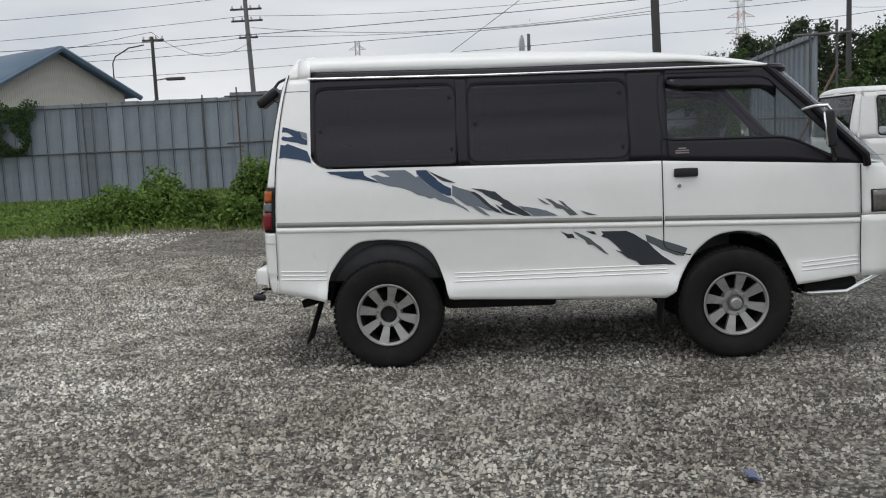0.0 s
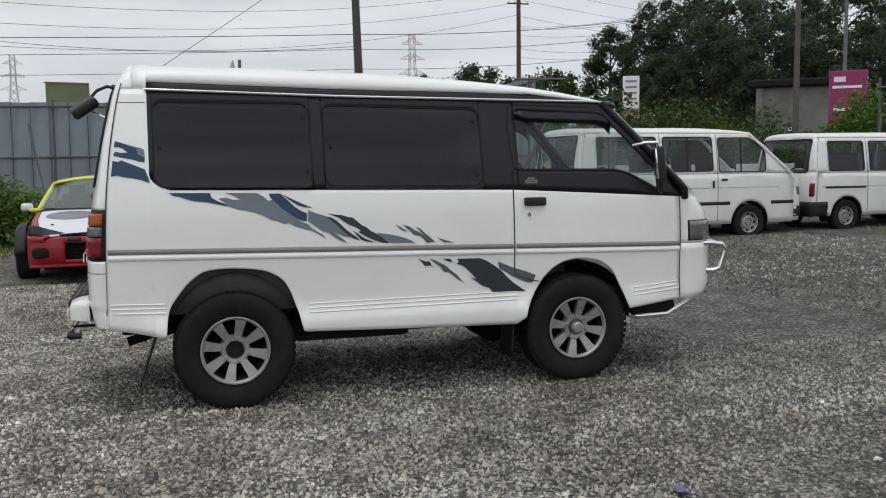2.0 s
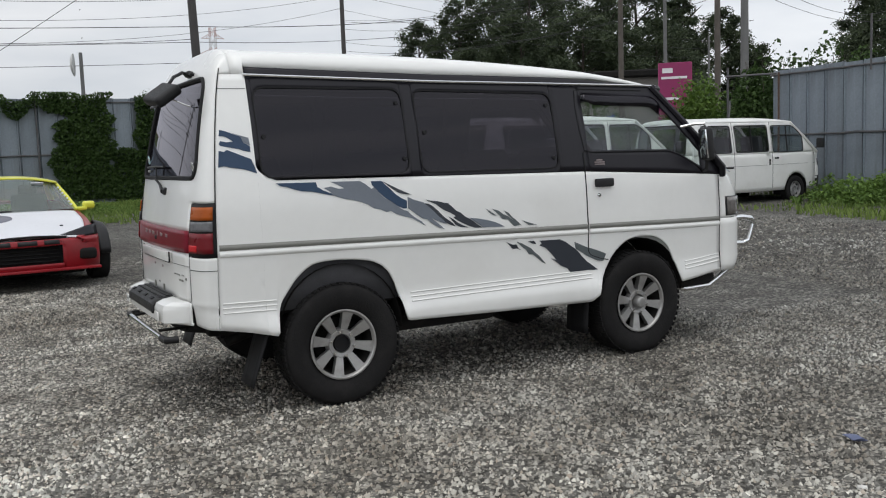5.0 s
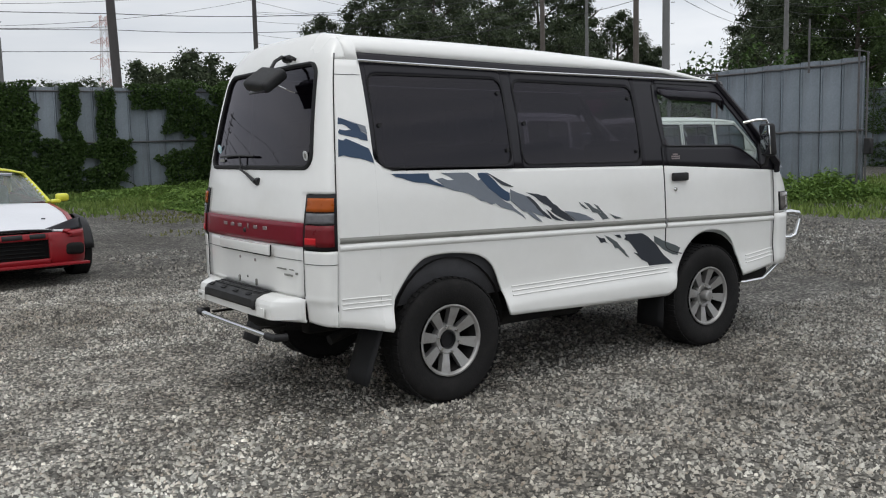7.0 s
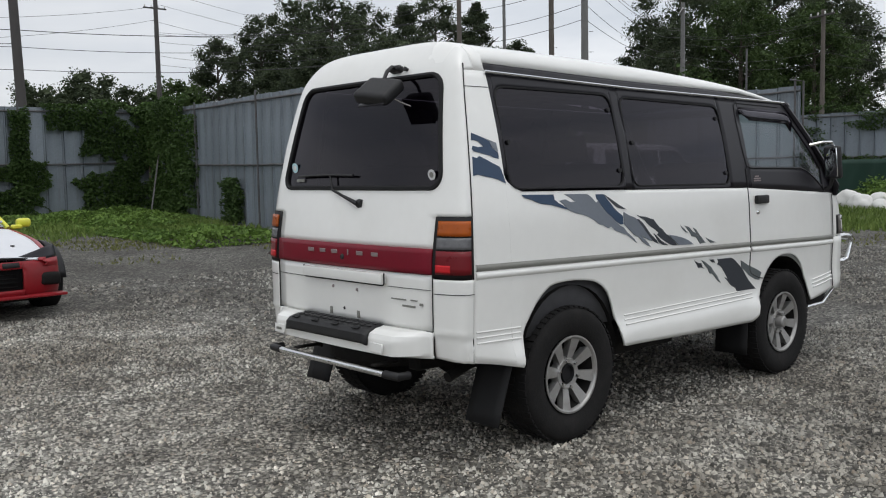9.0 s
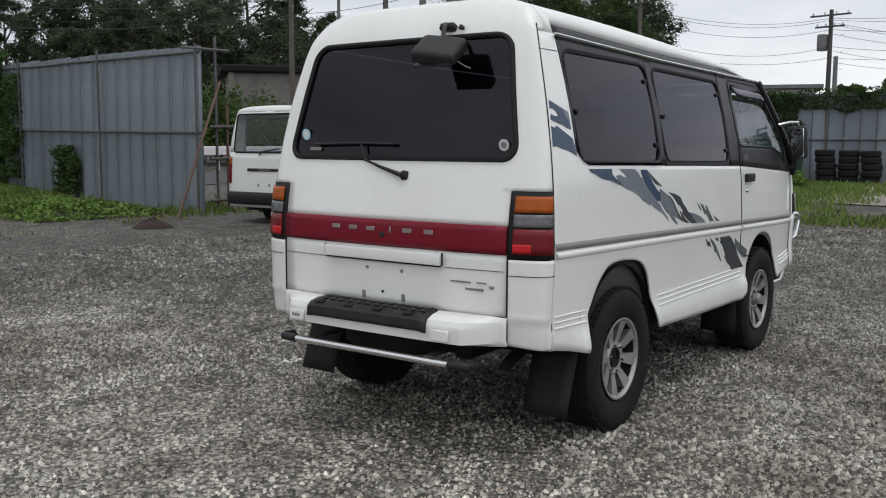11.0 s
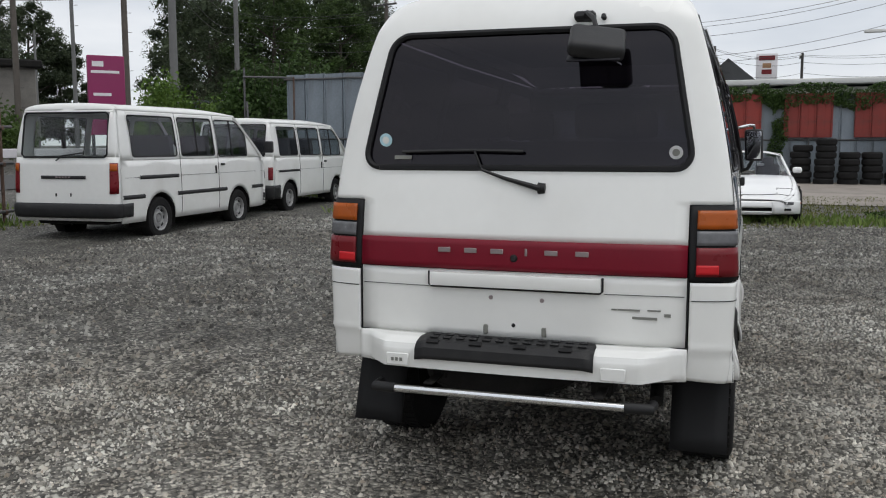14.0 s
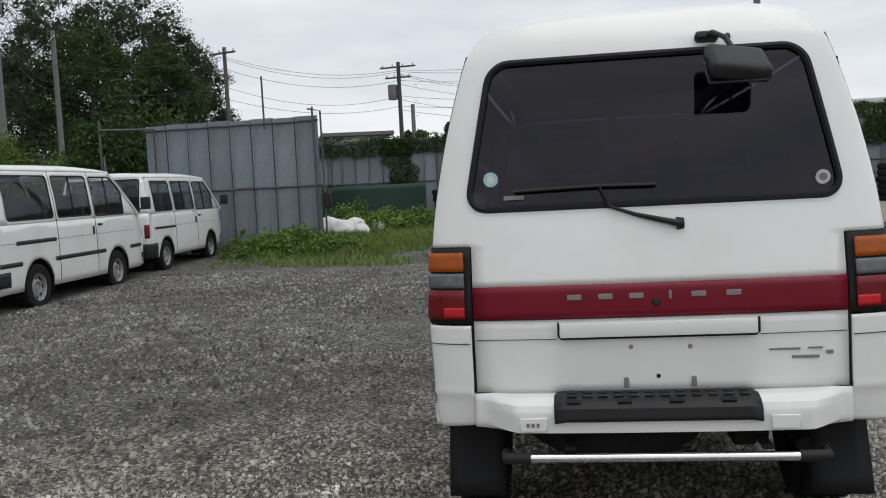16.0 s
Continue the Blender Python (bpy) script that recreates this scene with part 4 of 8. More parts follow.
for k in range(12):
    for v, w in ((0.12, 0.034), (0.30, 0.034)):
        p = pad(-0.29 + 0.055 * k, v)
        MB().box((p[0] - 0.002, p[1], p[2] + 0.002), (0.022, w, 0.005), bev=0.002).ob("tread_rib", PLASTIC, bumper)
for k in range(4):
    p = pad(-0.25 + 0.18 * k + 0.02, 0.52)
    MB().box((p[0], p[1], p[2] + 0.003), (0.022, 0.05, 0.005), rot=(0, -24, 0)).ob("tread_slot", RUBBER, bumper)
for s in (1, -1):
    MB().box((bx - 0.116, s * 0.435 + 0.02, 0.612), (0.008, 0.095, 0.050), bev=0.003).ob("bumper_insert", WHITE, bumper)
for k in range(3):
    MB().box((bx - 0.122, 0.475 - 0.018 * k, 0.612), (0.004, 0.011, 0.014)).ob("emblem_bar", GREYTRIM, bumper)
# empty number plate mounting: screws, clips and a hole
for y, z in ((0.095, 0.865), (-0.115, 0.862)):
    MB().lathe([(0, -0.005), (0.008, -0.005), (0.010, 0.003)], 10).ob("screw", LETTER, van).matrix_basis = pose(tail(y, z)[0], y, z, 0, 0, -90)
for y in (0.115, -0.125):
    MB().box((tail(y, 0.735)[0] - 0.004, y, 0.735), (0.010, 0.018, 0.038), bev=0.003).ob("plate_clip", GREYTRIM, van)
MB().lathe([(0, -0.002), (0.008, -0.002), (0.008, 0.004)], 12).ob("plate_hole", RUBBER, van).matrix_basis = pose(tail(0, 0.756)[0], 0, 0.756, 0, 0, -90)
for w, y, z, h in ((0.085, -0.455, 0.842, 0.007), (0.05, -0.55, 0.843, 0.006), (0.095, -0.515, 0.812, 0.010), (0.025, -0.60, 0.826, 0.012), (0.022, -0.40, 0.842, 0.006)):
    MB().box((tail(y, z)[0] - 0.002, y, z), (0.004, w, h)).ob("emblem_bar", GREYTRIM, van, "small grey bar standing for model lettering")

# chrome bar below the bumper, tow eye, exhaust
bar = MB().tube([(-1.69, y, 0.487) for y in span(0.47, -0.46, 8)], 0.017, 12).ob("rear_bar", CHROME, van, "chrome tube below the rear bumper")
for y0, y1 in ((0.47, 0.56), (-0.46, -0.56)):
    MB().tube([(-1.69, y0, 0.487), (-1.685, y1, 0.487), (-1.62, y1 * 1.0, 0.487)], 0.021, 10).ob("bar_end", PLASTIC, bar)
for y in (0.33, -0.36):
    br = MB()
    br.box((-1.60, y, 0.515), (0.17, 0.04, 0.012), bev=0.003)
    br.box((-1.53, y, 0.53), (0.012, 0.06, 0.06), bev=0.003)
    br.ob("bar_bracket", UNDER, bar)

# under-mirror at the top of the tailgate
mr = MB()
mr.box((-1.385, -0.235, 1.985), (0.05, 0.085, 0.036), bev=0.01, rot=(0, 20, 0))
mr.tube([(-1.39, -0.235, 1.985), (-1.43, -0.25, 1.995), (-1.49, -0.285, 1.965), (-1.53, -0.305, 1.915)], 0.010, 8)
um = mr.ob("rear_mirror", PLASTIC, van, "black convex parking mirror over the rear window")
hs = MB()
hs.box((-1.566, -0.312, 1.862), (0.168, 0.215, 0.066), bev=0.031, rot=(9, -35, 5), seg=5)
hs.ob("mirror_housing", PLASTIC, um)
MB().box((-1.553, -0.305, 1.836), (0.16, 0.205, 0.012), bev=0.005, rot=(0, -35, 0)).ob("mirror_glass", SATIN, um)
MB().tube([(-1.53, -0.34, 1.84), (-1.45, -0.37, 1.80), (-1.425, -0.385, 1.79)], 0.004, 6).ob("mirror_stay", CHROME, um)
MB().tube([(-1.37, -0.31, 1.975), (-1.395, -0.31, 1.985), (-1.40, -0.31, 1.975)], 0.010, 8).ob("washer_nozzle", PLASTIC, van)

# ---- nose of the van ----
nose_d = ease([0.5, 0.62, 0.92, 1.10, 1.18, 1.25], [0.36, 0.40, 0.40, 0.385, 0.33, 0.25])


def nose(u, z, off=0.0):
    """From the side seam round the corner to the middle of the front."""
    x0 = 2.295 if z < 1.25 else pillar_x(z) - 0.02
    d = nose_d(z) if z < 1.25 else 0.19
    d *= 1 - 0.20 * max(0, (0.62 - z) / 0.12) if z < 0.62 else 1
    w = side(min(x0, 2.295), z)[1]
    if z >= 1.25:
        w = side_w(z)
    e = 2 / 3.0
    return (x0 + (d + off) * max(math.sin(u), 0) ** e , (w + off) * max(math.cos(u), 0) ** e, z)
H = math.pi / 2
nz = MB()
nz.surf(nose, span(0, H, 18), 0.93, 1.249, 12)
nz.ob("nose_panel", WHITE, van, solid=0.012)
fb = MB().surf(lambda u, z: nose(u, z, 0.008), span(0, H, 18), 0.54, 0.925, 8).ob("front_bumper", WHITE, van, solid=0.012)
ws = MB().surf(nose, span(0.10, H, 18), 1.262, 1.86, 10).ob("windshield", DOORGLASS, van, "clear windscreen")
ap = MB()
for s in (1, -1):
    ap.tube([(nose(0.06, z)[0], s * nose(0.06, z)[1], z) for z in span(1.24, 1.89, 10)], 0.026, 8)
ap.tube([nose(u, 1.875) for u in span(0.06, H, 10)] + [(nose(u, 1.875)[0], -nose(u, 1.875)[1], 1.875) for u in reversed(span(0.06, H, 10))], 0.03, 8)
ap.ob("windshield_frame", SATIN, van, solid=0)
for s in (1, -1):
    hl = MB().surf(lambda u, z: (lambda p: (p[0], s * p[1], p[2]))(nose(u, z, 0.006)), span(0.06, 0.62, 8), 0.942, 1.085, 4, both=False).ob("headlamp", RUBBER, van, "rectangular headlamp", solid=0.01)
    MB().surf(lambda u, z: (lambda p: (p[0], s * p[1], p[2]))(nose(u, z, 0.014)), span(0.072, 0.61, 8), 0.949, 1.079, 4, both=False).ob("headlamp_lens", SMOKELENS, hl, "smoky clear lens", solid=0.006)
gr = MB()
gr.surf(lambda u, z: nose(u, z, 0.006), span(0.66, H, 8), 0.96, 1.07, 4)
gr.ob("grille", PLASTIC, van, solid=0.01)
bb = MB()
for s in (1, -1):
    bb.tube([(2.46, s * 0.76, 0.915), (2.56, s * 0.78, 0.918), (2.645, s * 0.785, 0.905), (2.68, s * 0.78, 0.86), (2.645, s * 0.765, 0.735), (2.60, s * 0.745, 0.715), (2.48, s * 0.71, 0.72)], 0.020, 10)
bb.tube([(2.665, 0.78, 0.89), (2.75, 0.5, 0.895), (2.77, 0, 0.90), (2.75, -0.5, 0.895), (2.665, -0.78, 0.89)], 0.020, 10)
bb.ob("bull_bar", CHROME, van, "chrome bull bar")
for s in (1, -1):
    sb = MB()
    sb.tube([(1.93, s * 0.70, 0.44), (2.00, s * 0.76, 0.425), (2.22, s * 0.77, 0.43), (2.43, s * 0.76, 0.535), (2.44, s * 0.70, 0.555), (2.36, s * 0.6, 0.56)], 0.019, 10)
    sb.ob("step_bar", CHROME, van, "bent chrome side bar below the front corner")
sk = MB()
for s in (1, -1):
    sk.box((2.12, s * 0.66, 0.475), (0.34, 0.22, 0.10), bev=0.03, seg=2)
sk.box((2.2, 0, 0.46), (0.3, 1.0, 0.10), bev=0.03, seg=2)
sk.ob("front_underguard", UNDER, van)

# door mirrors
for s in (1, -1):
    m = MB()
    m.box((2.07, s * 0.91, 1.475), (0.06, 0.13, 0.235), bev=0.028, seg=3, rot=(0, -6, s * 18))
    hz = m.ob("door_mirror", PLASTIC, van, "tall black door mirror with chrome stay")
    MB().box((2.040, s * 0.91, 1.475), (0.012, 0.105, 0.205), bev=0.012, seg=2, rot=(0, -6, s * 18)).ob("mirror_glass", MIRROR, hz)
    MB().tube([(1.93, s * 0.80, 1.60), (1.99, s * 0.87, 1.618), (2.05, s * 0.905, 1.618), (2.07, s * 0.91, 1.585)], 0.011, 8).ob("mirror_stay", CHROME, hz)
    MB().tube([(2.12, s * 0.83, 1.285), (2.11, s * 0.87, 1.30), (2.08, s * 0.905, 1.37)], 0.014, 8).ob("mirror_foot", PLASTIC, hz)

# door badge, as plain bars
for z, w in ((1.392, 0.05), (1.378, 0.085), (1.364, 0.085)):
    for s in (1, -1):
        MB().box((1.185, s * (side_w(z) + 0.002), z), (w, 0.004, 0.009)).ob("emblem_bar", LETTER, van)

# ---- wheels ----
def wheel(x, s, hubcap):
    w = MB()
    R, T = 0.358, 0.235
    prof = [(0.200, 0.085), (0.212, 0.095), (0.235, 0.108), (0.28, 0.117), (0.315, 0.116), (0.335, 0.110), (0.350, 0.096), (R, 0.075), (R, 0.0), (R, -0.075), (0.350, -0.096), (0.335, -0.11), (0.28, -0.117), (0.212, -0.10), (0.200, -0.09)]
    w.lathe(prof, 56)
    td = MB()
    for k in range(56):
        a = 2 * math.pi * k / 56
        for j, yy in enumerate((-0.075, 0.0, 0.075)):
            b = a + (j % 2) * math.pi / 56
            td.box((R * math.cos(b), yy, R * math.sin(b)), (0.008, 0.052, 0.026), rot=(0, -math.degrees(b), 0))
    e = new("wheel")
    e.parent = van
    e.matrix_basis = pose(x, s * 0.735, 0.388, 0, 0, 0 if s > 0 else 180)
    ty = w.ob("tyre", TYRE, e, "wide all-terrain tyre", sharp=30)
    td.ob("tread", TYRE, ty)["kind"] = "stuff"
    r = MB()
    r.lathe([(0.205, 0.098), (0.207, 0.106), (0.198, 0.107), (0.188, 0.098), (0.186, 0.088)], 48)
    MB().lathe([(0.186, 0.088), (0.180, 0.060), (0.172, -0.02), (0.17, -0.10), (0.205, -0.10)], 48).ob("rim_barrel", UNDER, e, "dirty dark inner rim")
    for k in range(8):
        a = 2 * math.pi * k / 8 + 0.2
        ca, sa = math.cos(a), math.sin(a)
        q = []
        for rad, hw, y in ((0.075, 0.020, 0.070), (0.12, 0.025, 0.082), (0.165, 0.030, 0.092), (0.192, 0.035, 0.098)):
            for sg in (-1, 1):
                q.append((rad * ca - sg * hw * sa, y, rad * sa + sg * hw * ca))
                q.append((rad * ca - sg * (hw - 0.004) * sa, y - 0.045, rad * sa + sg * (hw - 0.004) * ca))
        fs = []
        for i in range(3):
            o = i * 4
            fs += [(o, o + 4, o + 6, o + 2), (o + 1, o + 3, o + 7, o + 5), (o, o + 1, o + 5, o + 4), (o + 2, o + 6, o + 7, o + 3)]
        r.add(q, fs)
    r.lathe([(0.0, 0.045), (0.050, 0.045), (0.056, 0.072), (0.080, 0.076), (0.090, 0.062), (0.092, 0.03)], 32)
    r.ob("rim", ALLOY, e, "eight-spoke cast alloy rim", sharp=40)
    for k in range(6):
        nuts = MB()
        a = 2 * math.pi * k / 6 + 0.3
        nuts.lathe([(0.0, 0.088), (0.008, 0.088), (0.011, 0.07)], 6, c=(0.073 * math.cos(a), 0, 0.073 * math.sin(a)))
        nuts.ob("wheel_nut", CHROME, e)
    hc = MB()
    if hubcap:
        hc.lathe([(0.0, 0.118), (0.030, 0.117), (0.038, 0.110), (0.040, 0.06)], 20)
    else:
        hc.lathe([(0.0, 0.060), (0.040, 0.062), (0.044, 0.078), (0.048, 0.078), (0.05, 0.05)], 20)
    hc.ob("hub", ALLOY if hubcap else RUBBER, e)
    dk = MB()
    dk.lathe([(0.0, -0.03), (0.14, -0.03), (0.14, -0.01), (0.06, -0.008)], 32)
    dk.lathe([(0.0, -0.06), (0.18, -0.05)], 32)
    dk.ob("brake_disc", UNDER, e)
    return e
for s in (1, -1):
    wheel(-0.738, s, False)
    wheel(1.508, s, True)

# wheel wells, floor, axles, mud flaps
un = MB()
for cx, zt in ((-0.735, 0.86), (1.51, 0.84)):
    for s in (1, -1):
        vs = [((cx + 0.385 * math.cos(a)), s * yy, 0.46 + (zt - 0.46) * max(math.sin(a), -0.1)) for a in span(-0.05, math.pi + 0.05, 16) for yy in (0.825, 0.45)]
        un.add(vs, [(2 * i, 2 * i + 2, 2 * i + 3, 2 * i + 1) for i in range(16)])
        un.add([(cx + 0.385 * math.cos(a), s * 0.45, 0.46 + (zt - 0.46) * max(math.sin(a), 0)) for a in span(0, math.pi, 12)] + [(cx, s * 0.45, 0.40)], [(i, i + 1, 13) for i in range(12)])
un.box((0.40, 0, 0.535), (1.40, 1.62, 0.10), bev=0.01)
un.box((-1.28, 0, 0.62), (0.38, 1.56, 0.10), bev=0.01)
un.box((0.4, 0.33, 0.49), (3.6, 0.09, 0.10), bev=0.01)
un.box((0.4, -0.33, 0.49), (3.6, 0.09, 0.10), bev=0.01)
un.box((0.4, 0, 0.57), (3.7, 0.9, 0.03))
un.ob("underbody", UNDER, van)
ax = MB()
for x in (-0.738, 1.508):
    ax.tube([(x, -0.70, 0.388), (x, 0.70, 0.388)], 0.045, 10)
    ax.lathe([(0.0, -0.14), (0.09, -0.10), (0.13, 0), (0.09, 0.10), (0.0, 0.14)], 16, c=(x, 0.1, 0.388))
ax.tube([(-0.7, 0.1, 0.42), (0.5, 0.1, 0.45)], 0.035, 8)
ax.box((0.55, 0.05, 0.42), (0.5, 0.3, 0.18), bev=0.04)
ax.box((0.0, -0.55, 0.47), (0.75, 0.35, 0.16), bev=0.04, seg=2)
ax.box((0.05, -0.62, 0.435), (0.10, 0.10, 0.05), bev=0.01)
ax.box((0.42, -0.70, 0.455), (0.26, 0.10, 0.045), bev=0.01)
ax.ob("drivetrain", UNDER, van)
ex = MB()
ex.tube([(0.6, -0.30, 0.42), (-0.3, -0.36, 0.45), (-1.0, -0.52, 0.50), (-1.22, -0.54, 0.47), (-1.36, -0.55, 0.43)], 0.028, 10)
ex.ob("exhaust", UNDER, van)
spw = MB().lathe([(0.20, -0.10), (0.30, -0.115), (0.345, -0.08), (0.35, 0), (0.345, 0.08), (0.30, 0.115), (0.20, 0.10)], 36)
sp = spw.ob("spare_wheel", TYRE, van, "spare tyre slung under the tail")
sp.matrix_basis = pose(-1.16, 0.15, 0.53, 90, 0, 0)
for s in (1, -1):
    for x, z0, z1 in ((-1.19, 0.21, 0.53), (1.06, 0.22, 0.50)):
        f = MB()
        f.surf(lambda y, z: (x - (0.35 if x < 0 else 0.05) * (0.5 - z), y, z), [s * (0.60 + 0.23 * k / 4) for k in range(5)], z0, z1, 5, both=False)
        f.ob("mud_flap", RUBBER, van, "black rubber mud flap", solid=0.008)

# ---- cabin ----
cb = MB()
cb.box((0.4, 0, 0.62), (3.5, 1.52, 0.04))
cb.box((2.0, 0, 1.10), (0.35, 1.45, 0.30), bev=0.08, seg=3)
cb.ob("cabin_floor", UNDER, van)
def van_seat(x, y, w):
    q = MB()
    q.box((x, y, 1.00), (0.50, w, 0.16), bev=0.05, seg=3)
    q.box((x - 0.26, y, 1.26), (0.14, w * 0.95, 0.46), bev=0.05, seg=3, rot=(0, -14, 0))
    q.box((x, y, 0.78), (0.42, w * 0.8, 0.30), bev=0.03)
    for k in (() if w < 0.7 else (-0.28, 0.28)):
        q.box((x - 0.35, y + k, 1.58), (0.09, 0.26, 0.15), bev=0.04, seg=3, rot=(0, -12, 0))
    return q.ob("seat", SEAT, van, "grey cloth seat")
van_seat(1.32, -0.40, 0.52), van_seat(1.32, 0.40, 0.52), van_seat(0.25, 0.0, 1.25), van_seat(-0.75, 0.0, 1.25)
sw = MB()
ring = [(0.19 * math.cos(a), 0.19 * math.sin(a), 0) for a in span(0, 2 * math.pi, 28)]
sw.tube(ring, 0.014, 8, cap=False)
sw.box((0, 0, -0.02), (0.10, 0.36, 0.02), bev=0.008)
sw.ob("steering_wheel", PLASTIC, van).matrix_basis = pose(1.78, -0.40, 1.30, 0, -50, 0)
MB().box((-0.05, 0, 2.0), (2.1, 1.1, 0.02), bev=0.005).ob("headlining", SEAT, van)
for s in (1, -1):
    MB().surf(lambda x, z: (x, s * (side_w(z) - 0.045), z), span(-1.3, 1.0, 8), 0.62, 1.33, 3, both=False).ob("cabin_lining", SEAT, van, solid=0.006)


# ---- other parked vehicles ----
def road_wheel(parent, x, y, R, width, rim_r, rim_mat, spokes=0, out=1):
    """A plain road wheel whose outer face looks along +y (out = 1) or -y."""
    e = new("wheel")
    e.parent = parent
    e.matrix_basis = pose(x, y, R, 0, 0, 0 if out > 0 else 180)
    h = width / 2
    MB().lathe([(rim_r, h * 0.8), (rim_r * 1.08, h * 0.95), (R * 0.88, h), (R * 0.97, h * 0.85), (R, h * 0.6), (R, -h * 0.6), (R * 0.97, -h * 0.85), (R * 0.88, -h), (rim_r, -h * 0.9)], 40).ob("tyre", TYRE, e, sharp=30)
    r = MB()
    r.lathe([(rim_r, h * 0.8), (rim_r * 0.99, h * 0.9), (rim_r * 0.93, h * 0.86), (rim_r * 0.88, h * 0.35), (rim_r * 0.72, h * 0.28), (rim_r * 0.6, h * 0.55), (rim_r * 0.42, h * 0.6), (rim_r * 0.36, h * 0.25), (rim_r * 0.3, h * 0.3), (rim_r * 0.26, h * 0.55), (0, h * 0.58)], 36)
    for k in range(spokes):
        a = 2 * math.pi * k / spokes
        r.box((rim_r * 0.8 * math.cos(a), h * 0.45, rim_r * 0.8 * math.sin(a)), (rim_r * 0.4, h * 0.35, 0.05), bev=0.008, rot=(0, -math.degrees(a), 0))
    r.ob("rim", rim_mat, e, sharp=35)
    for k in range(8):
        a = 2 * math.pi * k / 8
        d = MB().box((rim_r * 0.8 * math.cos(a), h * 0.345, rim_r * 0.8 * math.sin(a)), (0.035, 0.01, 0.05), rot=(0, -math.degrees(a), 0))
        d.ob("rim_slot", RUBBER, e)
    return e


def box_van(label, m, L, W, H, arches, R, belt_z, rail_z, windows, rear, strips, lamp, bumper_mat, bumper_z, pillar, group):
    """A one-box delivery van; x runs from the tail (0) to the nose (L)."""
    v = thing("van", m, label, "van", group)
    hw = W / 2
    wz = ease([0.2, 0.32, 0.55, 0.8, belt_z, rail_z, H], [hw - 0.05, hw - 0.015, hw, hw, hw - 0.015, hw - 0.115, hw - 0.17])
    seam = ease([0.2, belt_z, rail_z, H], [0.10, 0.13, 0.22, 0.28])
    def sill_z(x):
        z = 0.30
        for a in arches:
            d = abs(x - a)
            if d < R + 0.075:
                z = max(z, R + math.sqrt(max((R + 0.075) ** 2 - d * d, 0)) * 0.98)
        return z
    fx = L - 0.30
    def sk(x, z, o=0.0):
        w = wz(z) + o - (0.045 * ((x - L + 0.8) / 0.5) ** 2 if x > L - 0.8 else 0)
        return (x, w, z)
    cols = set(span(0.13, fx, 26))
    for a in arches:
        cols |= set(a + (R + 0.075) * math.sin(t) for t in span(-math.pi / 2, math.pi / 2, 18)) | {a - R - 0.0751, a + R + 0.0751}
    cols = sorted(c for c in cols if 0.13 <= c <= fx)
    b = MB()
    b.surf(lambda x, z: sk(max(x, seam(z)), z), cols, sill_z, belt_z, 9)
    # pillars between the windows
    px0, px1 = pillar
    front_hi = lambda x: rail_z if x < px1 else rail_z - (x - px1) / (px0 - px1) * (rail_z - belt_z)
    edges = [0.13]
    for x0, x1, lo, hi in windows:
        b.surf(lambda x, z: sk(max(x, seam(z)), z), span(edges[-1], x0, 5), belt_z, lambda x: max(front_hi(x), belt_z + 0.002), 8)
        cs = near(x0, x1)
        flo, fhi = rounded(x0, x1, lambda x: min(hi, front_hi(x) - 0.05), lambda x: lo, 0.05)
        b.surf(sk, cs, lambda x: max(fhi(x), flo(x)), lambda x: max(front_hi(x), flo(x)), 3)
        if lo > belt_z:
            b.surf(sk, cs, belt_z, flo, 2)
        edges.append(x1)
    b.surf(sk, span(edges[-1], px0, 6), belt_z, lambda x: max(front_hi(x), belt_z + 0.002), 4)
    crown_z = ease([0.25, L * 0.5, px1 - 0.3, px1 + 0.05], [H - 0.015, H, H - 0.03, rail_z + 0.05])
    def rf(x, a):
        c, s = max(math.cos(a), 0) ** 0.7, max(math.sin(a), 0) ** 0.7
        return (x, wz(rail_z) * c, rail_z + (crown_z(x) - rail_z) * s)
    b.surf(rf, [seam(rail_z) + (px1 + 0.03 - seam(rail_z)) * k / 24 for k in range(25)], 0.0, math.pi / 2, 10)
    # tail
    dz = ease([0.2, 0.6, belt_z, rail_z, H], [0.09, 0.12, 0.11, 0.10, 0.08])
    def tl(y, z, o=0.0):
        w = wz(z)
        r = min(abs(y) / w, 1)
        return (seam(z) - (dz(z) + o) * (1 - r ** 5) ** 0.2, y, z)
    gy, gz0, gz1 = rear
    full = lambda z0, z1, n, y0=0.0: b.surf(lambda t, z: tl(y0 + (wz(z) - y0) * math.sin(t * math.pi / 2), z), span(0, 1, 14), z0, z1, n)
    full(0.34, gz0, 8)
    full(gz1, rail_z, 2)
    full(gz0, gz1, 8, gy)
    def capv(u, a):
        c, s = max(math.cos(u), 0) ** 0.7, max(math.sin(u), 0) ** 0.7
        y = wz(rail_z) * c
        x0 = tl(y * 0.999, rail_z)[0]
        return (x0 + (seam(rail_z) - x0) * (1 - math.cos(a)), y, rail_z + (crown_z(0.25) - rail_z) * s * math.sin(a))
    b.surf(capv, span(0, math.pi / 2, 12), 0.0, math.pi / 2, 6)
    # nose
    def ns(u, z, o=0.0):
        x0 = fx if z < belt_z else px0 - (z - belt_z) / (rail_z - belt_z) * (px0 - px1)
        d = (0.30 if z < belt_z else 0.22) + o
        w = sk(fx, z)[1] if z < belt_z else wz(z)
        return (x0 + d * max(math.sin(u), 0) ** 0.66 - (0.06 * max(0, (z - 0.75) / (belt_z - 0.75)) if z < belt_z else 0.04), w * max(math.cos(u), 0) ** 0.66, z)
    b.surf(ns, span(0, H90, 16), 0.32, belt_z, 8)
    b.surf(ns, span(0, H90, 16), rail_z - 0.06, rail_z + 0.02, 2)
